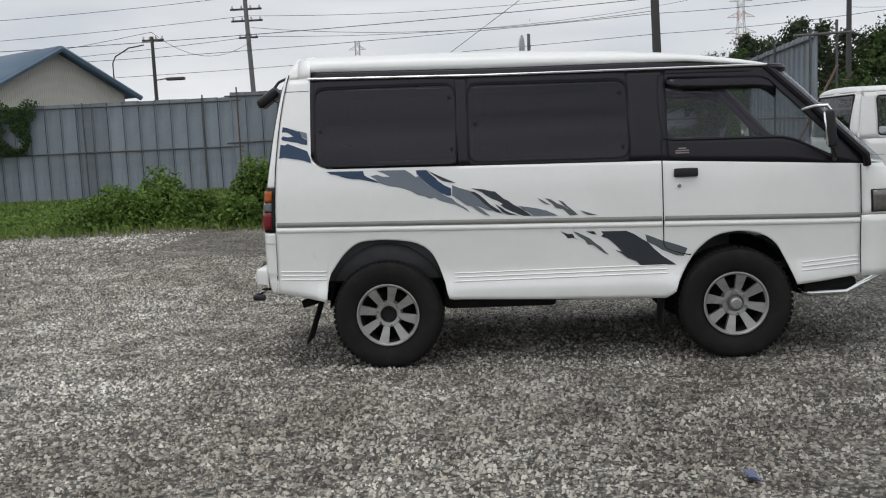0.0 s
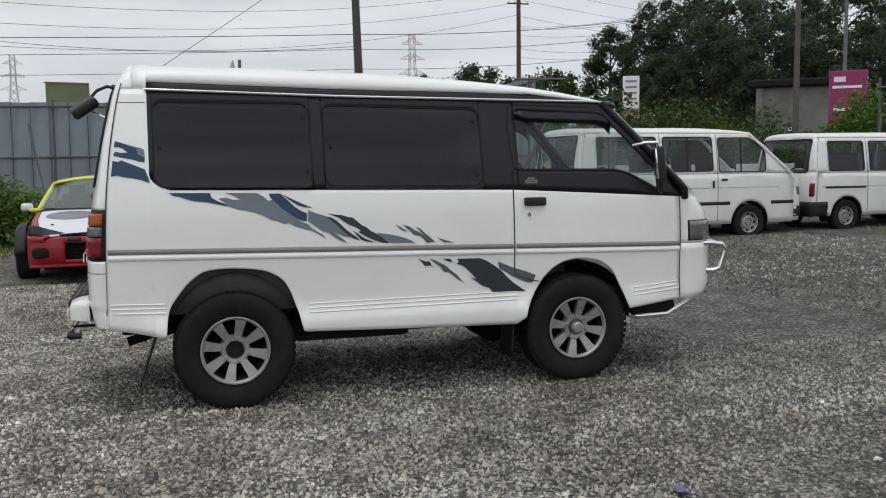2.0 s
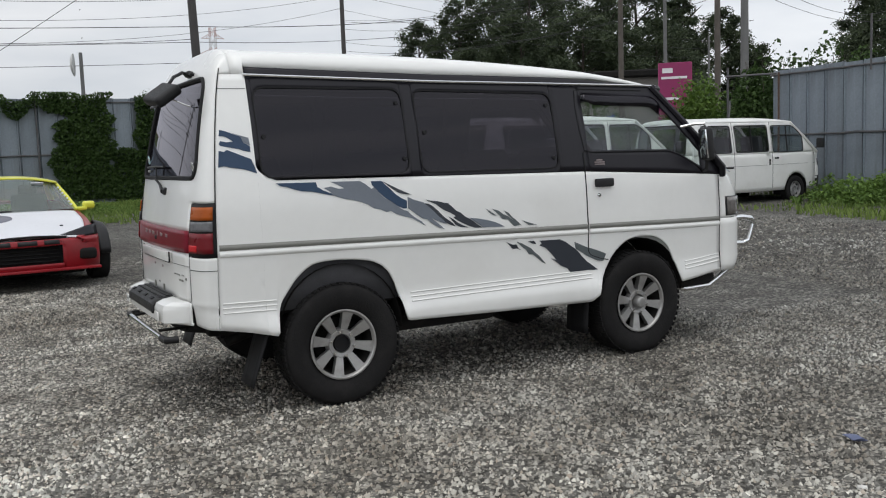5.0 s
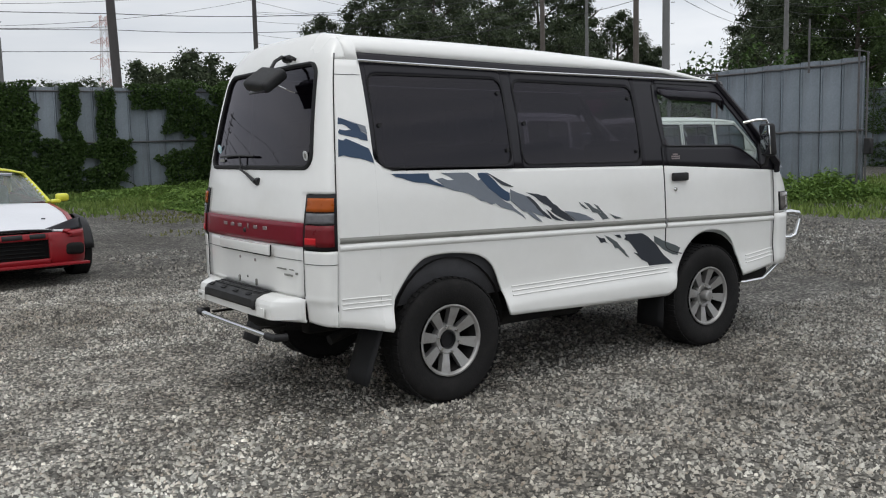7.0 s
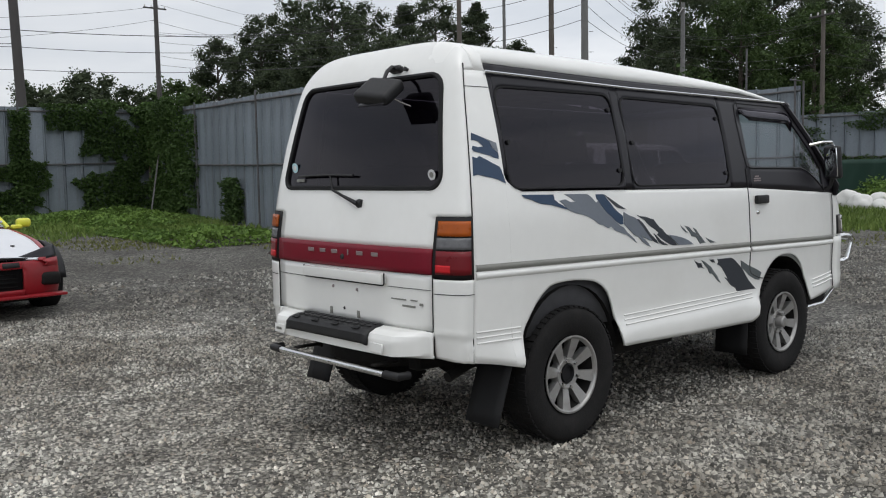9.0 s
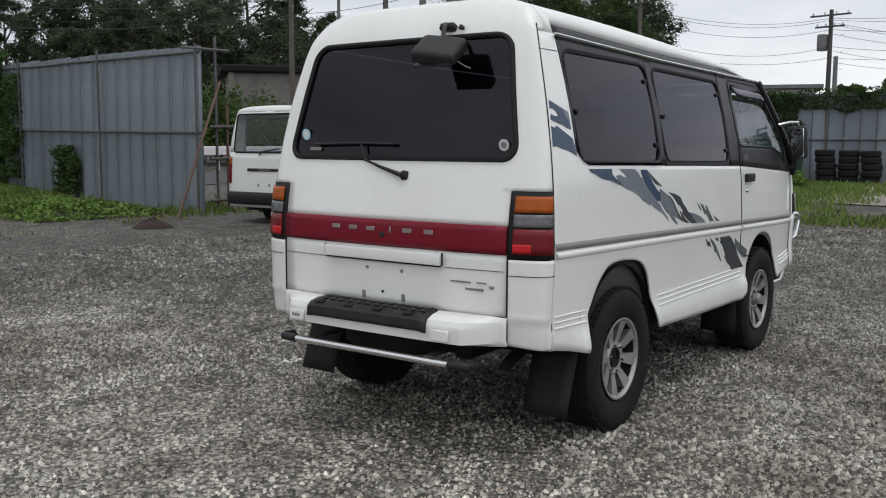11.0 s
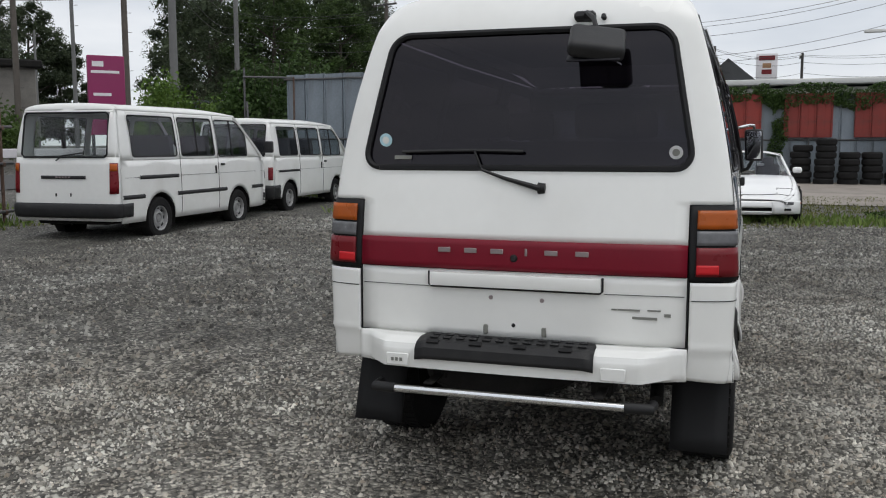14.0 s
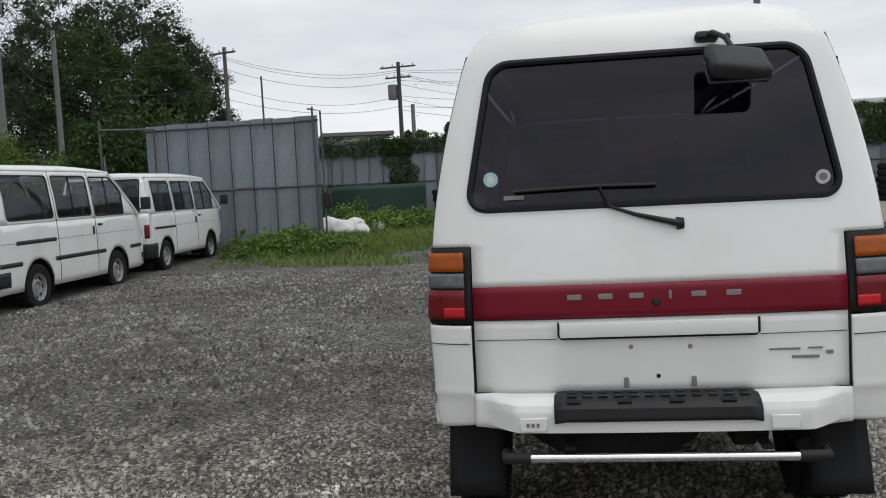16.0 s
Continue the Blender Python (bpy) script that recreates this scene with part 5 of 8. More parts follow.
    b.ob("body_shell", WHITE2, v, solid=0.012)
    MB().surf(ns, span(0.09, H90, 14), belt_z + 0.01, rail_z - 0.06, 6).ob("windshield", VANGLASS, v)
    for s in (1, -1):
        MB().tube([(ns(0.04, z)[0], s * ns(0.04, z)[1], z) for z in span(belt_z, rail_z, 6)], 0.03, 6).ob("window_pillar", WHITE2, v)
        for x0, x1, lo, hi in windows:
            flo, fhi = rounded(x0, x1, lambda x: min(hi, front_hi(x) - 0.05), lambda x: lo, 0.05)
            g = MB().surf(lambda x, z: (x, s * (sk(x, z)[1] - 0.006), z), near(x0, x1), flo, lambda x: max(fhi(x), flo(x)), 5, both=False).ob("side_window", VANGLASS, v)
            lp = [(x, flo(x)) for x in near(x0, x1)] + [(x, max(fhi(x), flo(x))) for x in reversed(near(x0, x1))]
            MB().tube([(x, s * (sk(x, z)[1] + 0.002), z) for x, z in lp + lp[:1]], 0.010, 5, cap=False).ob("window_seal", RUBBER, g)
            if x1 - x0 > 0.75 and x0 > 1.2:
                xm = (x0 + x1) / 2
                MB().tube([(xm - 0.03, s * (sk(xm, lo)[1]), lo), (xm, s * (sk(xm, hi)[1]), hi - 0.005)], 0.014, 6).ob("window_bar", RUBBER, g)
        for x0, x1, z0, z1 in strips:
            MB().surf(lambda x, q: (x, s * (sk(x, z0)[1] + 0.012 * math.sin(math.pi * q) ** 0.4), z0 + (z1 - z0) * q), span(x0, x1, 8), 0.0, 1.0, 4, both=False).ob("side_strip", PLASTIC, v, "black rubbing strip")
        # tail lamp
        ly, lz0, lz1, split = lamp
        tlm = MB().surf(lambda t, z: tl(s * (ly + (wz(z) - 0.002 - ly) * math.sin(t * math.pi / 2)), z, 0.012), span(0, 1, 8), lz0, lz1, 4, both=False).ob("tail_lamp", RED_LENS, v, "tail lamp with red and amber lenses", solid=0.01)
        MB().surf(lambda t, z: tl(s * (ly + 0.006 + (wz(z) - 0.012 - ly) * math.sin(t * math.pi / 2)), z, 0.017), span(0, 1, 8), split, lz1 - 0.012, 3, both=False).ob("indicator_lens", AMBER, tlm, solid=0.01)
        for a in arches:
            road_wheel(v, a, s * (hw - 0.11), R, 0.19, R * 0.58, STEELRIM, 0, s)
        MB().box((fx - 0.02, s * (hw + 0.10), belt_z + 0.18), (0.09, 0.16, 0.21), bev=0.03, seg=2).ob("door_mirror", PLASTIC, v)
        MB().tube([(fx - 0.05, s * (hw - 0.06), belt_z + 0.05), (fx - 0.03, s * (hw + 0.08), belt_z + 0.12)], 0.014, 6).ob("mirror_arm", PLASTIC, v)
        dx = windows[-1][0]
        MB().box((dx - 0.12, s * (hw + 0.004), belt_z - 0.18), (0.035, 0.025, 0.13), bev=0.008).ob("door_handle", PLASTIC, v)
        MB().box((dx + 0.10, s * (hw + 0.004), belt_z - 0.10), (0.12, 0.025, 0.035), bev=0.008).ob("door_handle", PLASTIC, v)
        for x in (dx - 0.03, windows[-2][0] - 0.06 if len(windows) > 2 else windows[0][1] + 0.05):
            MB().tube([(x, s * (sk(x, z)[1] + 0.001), z) for z in span(0.36, rail_z, 10)], 0.005, 4).ob("panel_gap", RUBBER, v)
        MB().tube([(x, s * (sk(x, belt_z - 0.24)[1] + 0.001), belt_z - 0.24) for x in span(0.2, fx, 10)], 0.003, 4).ob("panel_gap", RUBBER, v)
        for a in arches:
            q = MB()
            vs = [(a + (R + 0.06) * math.cos(t), s * yy, R + (R + 0.06) * max(math.sin(t), -0.3)) for t in span(-0.3, math.pi + 0.3, 16) for yy in (hw - 0.02, hw - 0.32)]
            q.add(vs, [(2 * i, 2 * i + 2, 2 * i + 3, 2 * i + 1) for i in range(16)])
            q.ob("wheel_well", UNDER, v)
        MB().surf(lambda u, z: (lambda p: (p[0], s * p[1], p[2]))(ns(u, z, 0.01)), span(0.12, 0.66, 6), 0.78, 0.93, 3, both=False).ob("headlamp", CLEARLENS, v, solid=0.01)
    rw = MB().surf(lambda y, z: tl(y, z, -0.006), span(0, gy, 10), gz0, gz1, 6).ob("rear_window", VANGLASS, v)
    lp = [(y, gz0) for y in span(-gy + 0.04, gy - 0.04, 10)] + [(gy, gz0 + 0.04), (gy - 0.01, gz1 - 0.04)] + [(y, gz1) for y in span(gy - 0.05, -gy + 0.05, 10)] + [(-gy + 0.01, gz1 - 0.04), (-gy, gz0 + 0.04)]
    MB().tube([tl(y, z, 0.004) for y, z in lp + lp[:1]], 0.013, 5, cap=False).ob("window_seal", RUBBER, rw)
    MB().tube([tl(0.10, gz0 - 0.05, 0.03), tl(0.0, gz0 + 0.02, 0.03), tl(-0.35, gz0 + 0.06, 0.03)], 0.010, 5).ob("rear_wiper", PLASTIC, v)
    MB().surf(lambda y, z: tl(y, z, 0.014), span(0, 0.36, 6), gz0 - 0.30, gz0 - 0.255, 2).ob("handle_bar", PLASTIC, v, "black tailgate handle bar", solid=0.012)
    for k in range(5):
        MB().box((tl(0, gz0 - 0.278)[0] - 0.017, 0.10 - 0.05 * k, gz0 - 0.278), (0.006, 0.03, 0.022)).ob("emblem_bar", LETTER, v)
    for y in (0.12, -0.12):
        MB().box((tl(y, 0.70)[0] - 0.004, y, gz0 - 0.52), (0.008, 0.018, 0.045)).ob("plate_clip", RUBBER, v)
    z0, z1 = bumper_z
    bu = MB().surf(lambda t, z: tl(math.sin(t * math.pi / 2) * (wz(z) + 0.012), z, 0.045 * math.sin(math.pi * min(max((z - z0) / (z1 - z0), 0.03), 0.97)) ** 0.3), span(0, 1, 16), z0, z1, 6)
    bu.surf(lambda x, z: (x, wz(z) + 0.014, z), span(0.085, 0.36, 4), z0, z1, 4)
    bu.ob("rear_bumper", bumper_mat, v, solid=0.015)
    MB().surf(lambda u, z: ns(u, z, 0.03), span(0, H90, 14), z0, z1, 4).ob("front_bumper", bumper_mat, v, solid=0.015)
    un = MB()
    un.box((L / 2, 0, 0.36), (L - 0.3, W - 0.55, 0.16), bev=0.02)
    un.box((L * 0.5, 0, 0.32), (1.3, W - 0.2, 0.06), bev=0.02)
    un.tube([(arches[0], -hw + 0.2, R), (arches[0], hw - 0.2, R)], 0.05, 8)
    un.ob("underbody", UNDER, v)
    inn = MB()
    for x, w in ((L - 1.65, 0.5), (L - 1.65, -0.5), (L - 2.6, 0.0)):
        ww = 0.5 if w else 1.1
        inn.box((x, w * 0.75, belt_z - 0.12), (0.42, ww, 0.16), bev=0.05, seg=2)
        inn.box((x - 0.22, w * 0.75, belt_z + 0.12), (0.13, ww, 0.50), bev=0.05, seg=2, rot=(0, -10, 0))
    inn.box((L / 2, 0, 0.5), (L - 0.9, W - 0.2, 0.05))
    inn.box((fx - 0.25, 0, belt_z - 0.12), (0.3, W - 0.25, 0.22), bev=0.06)
    inn.ob("cabin", SEAT, v)
    return v


H90 = math.pi / 2
box_van("white delivery van with black rubbing strips, standing on the gravel", pose(5.24, 14.80, ground_z(5.6, 14.5) - 0.07, 0, 0, 2.5), 4.69, 1.69, 1.98, (1.07, 3.43), 0.315, 1.17, 1.86,
        ((0.42, 1.55, 1.22, 1.80), (1.68, 2.66, 1.22, 1.80), (2.78, 3.75, 1.20, 1.79)), (0.69, 1.22, 1.83), ((0.55, 1.55, 0.90, 0.955), (0.14, 0.66, 0.63, 0.69), (1.5, 3.0, 0.63, 0.69), (3.86, 4.38, 0.63, 0.69)),
        (0.735, 0.72, 1.14, 1.03), PLASTIC, (0.39, 0.58), (4.30, 3.45), "white vans in a row")
box_van("small white delivery van with grey bumpers, parked in weeds", pose(10.05, 15.06, ground_z(10.5, 14.5) - 0.05, 0, 0, 3.0), 4.2, 1.63, 1.84, (0.82, 3.22), 0.295, 1.08, 1.72,
        ((0.40, 1.22, 1.12, 1.66), (1.35, 2.35, 1.12, 1.66), (2.48, 3.45, 1.10, 1.65)), (0.66, 1.10, 1.70), ((0.30, 1.25, 0.80, 0.84),),
        (0.735, 0.66, 0.90, 0.885), PLASTIC, (0.30, 0.56), (3.92, 3.15), "white vans in a row")


def face(c, material, hw, z0, z1, x0, depth, hole, label=""):
    """A bumper face: bowed in plan, wrapped round the corners, with an opening (half width, z0, z1) in its middle."""
    def f(y, z):
        r = min(abs(y) / hw, 1)
        k = (z - z0) / (z1 - z0)
        return (x0 + depth * (1 - (1 - r ** 2.6) ** (1 / 2.6)) + 0.05 * (2 * k - 1) ** 2 * (1 - 0.5 * k), y, z)
    hy, h0, h1 = hole
    outer = [hy + (hw - hy) * math.sin(t) for t in span(0, math.pi / 2, 14)]
    b = MB()
    b.surf(f, outer, z0, z1, 10)
    b.surf(f, span(0, hy, 6), z0, h0, 3)
    b.surf(f, span(0, hy, 6), h1, z1, 3)
    ob = b.ob("front_bumper", material, c, label, solid=0.02)
    MB().box((x0 + 0.16, 0, (h0 + h1) / 2), (0.04, hy * 2 + 0.1, h1 - h0 + 0.08)).ob("intake_duct", RUBBER, ob)
    return f, ob


def coupe(label, m, L, W, cols, st, arches, R, gh, nose_fn, wheel_mat, glass_mat=None, stance=0.0):
    """A low car. x runs from the nose (0) to the tail (L); st: rows of x, half width, shoulder z, middle z, lower edge z."""
    c = thing("car", m, label, "car")
    sx = [r[0] for r in st]
    fw, fs, fc, fb = (ease(sx, [r[k] for r in st]) for k in (1, 2, 3, 4))
    hood, fend, roofm = cols
    def low(x):
        z = fb(x)
        for a in arches:
            d = abs(x - a)
            if d < R + 0.05:
                z = max(z, R + math.sqrt(max((R + 0.05) ** 2 - d * d, 0)))
        return min(z, fs(x) - 0.03)
    us = set(span(st[0][0], 0.3, 10)) | set(span(0.3, L - 0.2, 40)) | set(span(L - 0.2, L, 6))
    for a in arches:
        us |= set(a + (R + 0.05) * math.sin(t) for t in span(-H90, H90, 14))
    us = sorted(us)
    def sd(x, z):
        t = min(max((z - fb(x)) / max(fs(x) - fb(x), 0.05), 0), 1)
        bul = 1 - 0.06 * (1 - math.sin(math.pi * min(0.15 + 0.85 * t, 1) ** 1.2 * 0.93)) - 0.05 * max(0, t - 0.75) / 0.25
        return (x, fw(x) * bul, z)
    MB().surf(sd, us, low, fs, 8).ob("body_side", fend, c, solid=0.01)
    def tp(x, a):
        e = sd(x, fs(x))
        y = e[1] * math.cos(a)
        return (x, y, fs(x) + (fc(x) - fs(x)) * math.sin(a) ** 0.8)
    x_b, x_t, x_r, x_e, zr, wr, wb = gh
    MB().surf(tp, [x for x in us if x <= x_b + 0.12], 0.42, H90, 12).ob("bonnet", hood, c, solid=0.01)
    for s in (1, -1):
        MB().surf(lambda x, a: (lambda p: (p[0], s * p[1], p[2]))(tp(x, a)), [x for x in us if x <= x_b + 0.12], 0.0, 0.41, 5, both=False).ob("wing_top", fend, c, solid=0.01)
    MB().surf(tp, [x for x in us if x >= x_e - 0.22], 0.0, H90, 8).ob("rear_deck", fend, c, solid=0.01)
    # greenhouse
    zb_ = lambda x: fs(x) - 0.01
    def wsh(t, q):
        y0, y1 = wb * t, wr * t
        xb = x_b + 0.28 * t ** 3
        xt = x_t + 0.16 * t ** 3
        z0 = fs(xb) + (fc(xb) - fs(xb)) * math.sqrt(max(1 - t * t, 0)) * 0.9
        z1 = zr - 0.075 * t ** 2.4 - 0.030
        return (xb + (xt - xb) * q, y0 + (y1 - y0) * q, z0 + (z1 - z0) * (q + 0.10 * q * (1 - q)))
    gm_ = glass_mat or VANGLASS
    MB().surf(wsh, span(0, 0.97, 10), 0.03, 0.97, 8).ob("windshield", gm_, c)
    def rg(t, q):
        y0, y1 = wb * 0.95 * t, wr * t
        z0, z1 = fs(x_e) + 0.03, zr - 0.075 * t ** 2.4 - 0.03
        return (x_e + (x_r - x_e) * q + 0.0, y0 + (y1 - y0) * q, z0 + (z1 - z0) * (q + 0.12 * q * (1 - q)))
    MB().surf(rg, span(0, 0.95, 8), 0.0, 1.0, 6).ob("rear_window", gm_, c)
    def rp(x, t):
        return (x, wr * t * 1.02, zr - 0.075 * t ** 2.4 - 0.04 * ((x - (x_t + x_r) / 2) / ((x_r - x_t) / 2)) ** 2 * 0.6)
    MB().surf(rp, span(x_t - 0.01, x_r + 0.02, 12), 0.0, 1.0, 8).ob("roof", roofm, c, solid=0.02)
    for s in (1, -1):
        MB().tube([(lambda p: (p[0], s * p[1], p[2]))(wsh(1.0, q)) for q in span(0, 1, 8)], 0.032, 6).ob("window_pillar", roofm, c)
        MB().tube([(lambda p: (p[0], s * p[1], p[2]))(rg(1.0, q)) for q in span(0, 1, 8)], 0.05, 6).ob("window_pillar", roofm, c)
        a, b = wsh(1.0, 0.0), wsh(1.0, 1.0)
        MB().add([(a[0] + 0.05, s * a[1], a[2]), (b[0] + 0.05, s * b[1], b[2] - 0.03), (x_r - 0.05, s * wr, zr - 0.09), (x_e - 0.25, s * wb * 0.97, fs(x_e) + 0.03)], [(0, 1, 2, 3)]).ob("side_window", gm_, c, solid=0.004)
        for ax_ in arches:
            road_wheel(c, ax_, s * (W / 2 - 0.11 + stance), R, 0.225, R * 0.68, wheel_mat, 5, s)
            q = MB()
            q.add([(ax_ + (R + 0.045) * math.cos(t), s * yy, R + (R + 0.045) * max(math.sin(t), -0.2)) for t in span(-0.2, math.pi + 0.2, 14) for yy in (W / 2 - 0.03, W / 2 - 0.34)], [(2 * i, 2 * i + 2, 2 * i + 3, 2 * i + 1) for i in range(14)])
            q.ob("wheel_well", UNDER, c)
    un = MB().box((L / 2, 0, 0.25), (L - 0.5, W - 0.5, 0.16), bev=0.03)
    un.ob("underbody", UNDER, c)
    it = MB()
    for s in (1, -1):
        it.box((x_r - 0.05, s * 0.36, 0.72), (0.16, 0.46, 0.62), bev=0.07, seg=3, rot=(0, 15, 0))
        it.box((x_r + 0.06, s * 0.36, 1.07), (0.10, 0.24, 0.16), bev=0.05, seg=3, rot=(0, 12, 0))
        it.box((x_r - 0.30, s * 0.36, 0.45), (0.5, 0.48, 0.16), bev=0.05, seg=2)
    it.box((x_b + 0.42, 0, fs(x_b) - 0.07), (0.55, W - 0.3, 0.18), bev=0.06, seg=2)
    it.box(((x_b + x_e) / 2, 0, 0.32), (x_e - x_b, W - 0.3, 0.04))
    it.ob("cabin", SEAT, c)
    nose_fn(c, sd, tp, fw, fs, fc, fb, wsh)
    return c


REDP = mat("faded_red_paint", (0.26, 0.010, 0.016), 0.38, vary=0.12, scale=2, coat=0.15, dirt=(0.10, 0.02, 0.02), dirt_amount=0.5, spec=0.35)
YELLOW = mat("acid_yellow_paint", (0.62, 0.62, 0.045), 0.32, vary=0.06, scale=2, coat=0.4)
MATTW = mat("matt_white_bonnet", (0.66, 0.67, 0.70), 0.55, vary=0.05, scale=2)
CARBON = mat("grey_patch", (0.22, 0.22, 0.26), 0.5, vary=0.1, scale=6)
PEARL = mat("pearl_white_paint", (0.80, 0.80, 0.79), 0.2, vary=0.02, scale=1, coat=0.6)


def red_nose(c, sd, tp, fw, fs, fc, fb, wsh):
    # red bumper with an open intake, slim black headlamps and fog openings, lip
    bf, bo = face(c, REDP, 0.80, 0.235, 0.585, -0.02, 0.40, (0.36, 0.315, 0.515), "faded red front bumper with an open intake")
    for s in (1, -1):
        MB().surf(lambda y, q: (bf(y, 0.585)[0] + 0.012 + 0.07 * q, s * y, 0.580 + 0.045 * (y - 0.38) + (0.045 + 0.070 * min(1, max(0, (y - 0.36) / 0.30))) * q), span(0.30, 0.775, 10), 0.0, 1.0, 4, both=False).ob("headlamp", SATIN, c, "slim blacked-out headlamp", solid=0.02)
        MB().box((bf(0.60, 0.40)[0] + 0.008, s * 0.60, 0.395), (0.10, 0.25, 0.125), bev=0.05, seg=4, rot=(0, 0, s * 18)).ob("fog_opening", UNDER, bo)
        mir = MB().box((1.55, s * 0.91, 0.885), (0.11, 0.15, 0.10), bev=0.044, seg=4)
        mo = mir.ob("door_mirror", YELLOW if s < 0 else MATTW, c, "yellow-green door mirror" if s < 0 else "white door mirror")
        MB().box((1.50, s * 0.82, 0.845), (0.06, 0.12, 0.05), bev=0.015).ob("mirror_foot", YELLOW, c)
        fl = MB()
        fl.surf(lambda t, q: (0.92 + (0.40 - 0.02 * q) * math.cos(t), s * (0.84 + 0.13 * q), 0.30 + (0.42 - 0.05 * q * q) * math.sin(t)), span(0.1, math.pi - 0.1, 16), 0.0, 1.0, 5, both=False)
        fl.ob("arch_flare", PLASTIC, c, "black wheel arch flare", solid=0.012)
        for k in range(7):
            p = wsh(0.955, 0.15 + 0.1 * k)
            MB().box((p[0] - 0.01, s * p[1], p[2] + 0.01), (0.012, 0.026, 0.026), bev=0.004).ob("glass_clip", MATTW, c)
    g = MB()
    for k in range(5):
        g.box((0.10, 0, 0.335 + 0.04 * k), (0.03, 0.66, 0.010), bev=0.003)
    g.ob("intercooler", UNDER, c)
    for y0, y1 in ((0.17, 0.33), (-0.10, 0.10), (-0.33, -0.17)):
        MB().surf(lambda y, z: (bf(y, z)[0] - 0.004, y, z), span(y0, y1, 4), 0.528, 0.578, 2, both=False).ob("tape_strip", PLASTIC, bo, "black tape across the nose", solid=0.003)
    MB().tube([(bf(y, 0.585)[0] + 0.03, y, 0.60 + 0.02 * (1 - (y / 0.4) ** 2)) for y in span(-0.42, 0.42, 10)], 0.014, 6).ob("bonnet_gap", RUBBER, c)
    MB().box((0.02, 0, 0.245), (0.14, 1.50, 0.03), bev=0.012, seg=2).ob("front_lip", REDP, c)
    disc = [(0.30 * math.cos(t), 0.28 * math.sin(t)) for t in span(0, 2 * math.pi, 24)][:-1]
    pts = []
    for u, v in disc:
        y, x = 0.34 + u, 1.02 + v
        w = sd(x, fs(x))[1]
        a = math.acos(min(max(abs(y) / w, 0), 1))
        pts.append((x, y, tp(x, a)[2]))
    q = MB().add([(x, y, z + 0.006) for x, y, z in pts] + [(1.02, 0.34, tp(1.02, math.acos(0.34 / fw(1.02)))[2] + 0.008)], [(i, (i + 1) % len(pts), len(pts)) for i in range(len(pts))])
    q.ob("bonnet_patch", CARBON, c, "grey round patch on the bonnet", solid=0.004)
    for y in (-0.42, 0.52):
        MB().lathe([(0, 0.0), (0.02, 0.0), (0.02, 0.01)], 10).ob("bonnet_pin", RUBBER, c).matrix_basis = pose(0.45, y, fc(0.45) - 0.005, 90, 0, 0)
    MB().box((1.89, -0.36, 1.175), (0.012, 0.15, 0.065), bev=0.004, rot=(0, -60, 0)).ob("screen_label", MATTW, c)
    MB().tube([wsh(t, 0.05) for t in span(0.0, 0.9, 8)], 0.012, 5).ob("wiper", PLASTIC, c)


coupe("drift-worn red coupe with yellow roof and white bonnet, on gravel", pose(-1.92, 11.92, ground_z(-2, 12.4) - 0.02, 0, 0, 91.5), 4.44, 1.76, (MATTW, REDP, YELLOW),
      [(0.05, 0.60, 0.575, 0.61, 0.53), (0.20, 0.76, 0.615, 0.66, 0.45), (0.40, 0.80, 0.66, 0.70, 0.24), (0.9, 0.865, 0.745, 0.775, 0.20), (1.45, 0.875, 0.80, 0.845, 0.20), (2.2, 0.865, 0.86, 0.90, 0.20), (3.3, 0.885, 0.89, 0.92, 0.20), (4.2, 0.84, 0.88, 0.92, 0.28), (4.44, 0.74, 0.80, 0.86, 0.36)],
      (0.92, 3.45), 0.315, (1.40, 1.98, 2.95, 3.75, 1.285, 0.60, 0.79), red_nose, ALLOY, SHEENGLASS, stance=0.09)


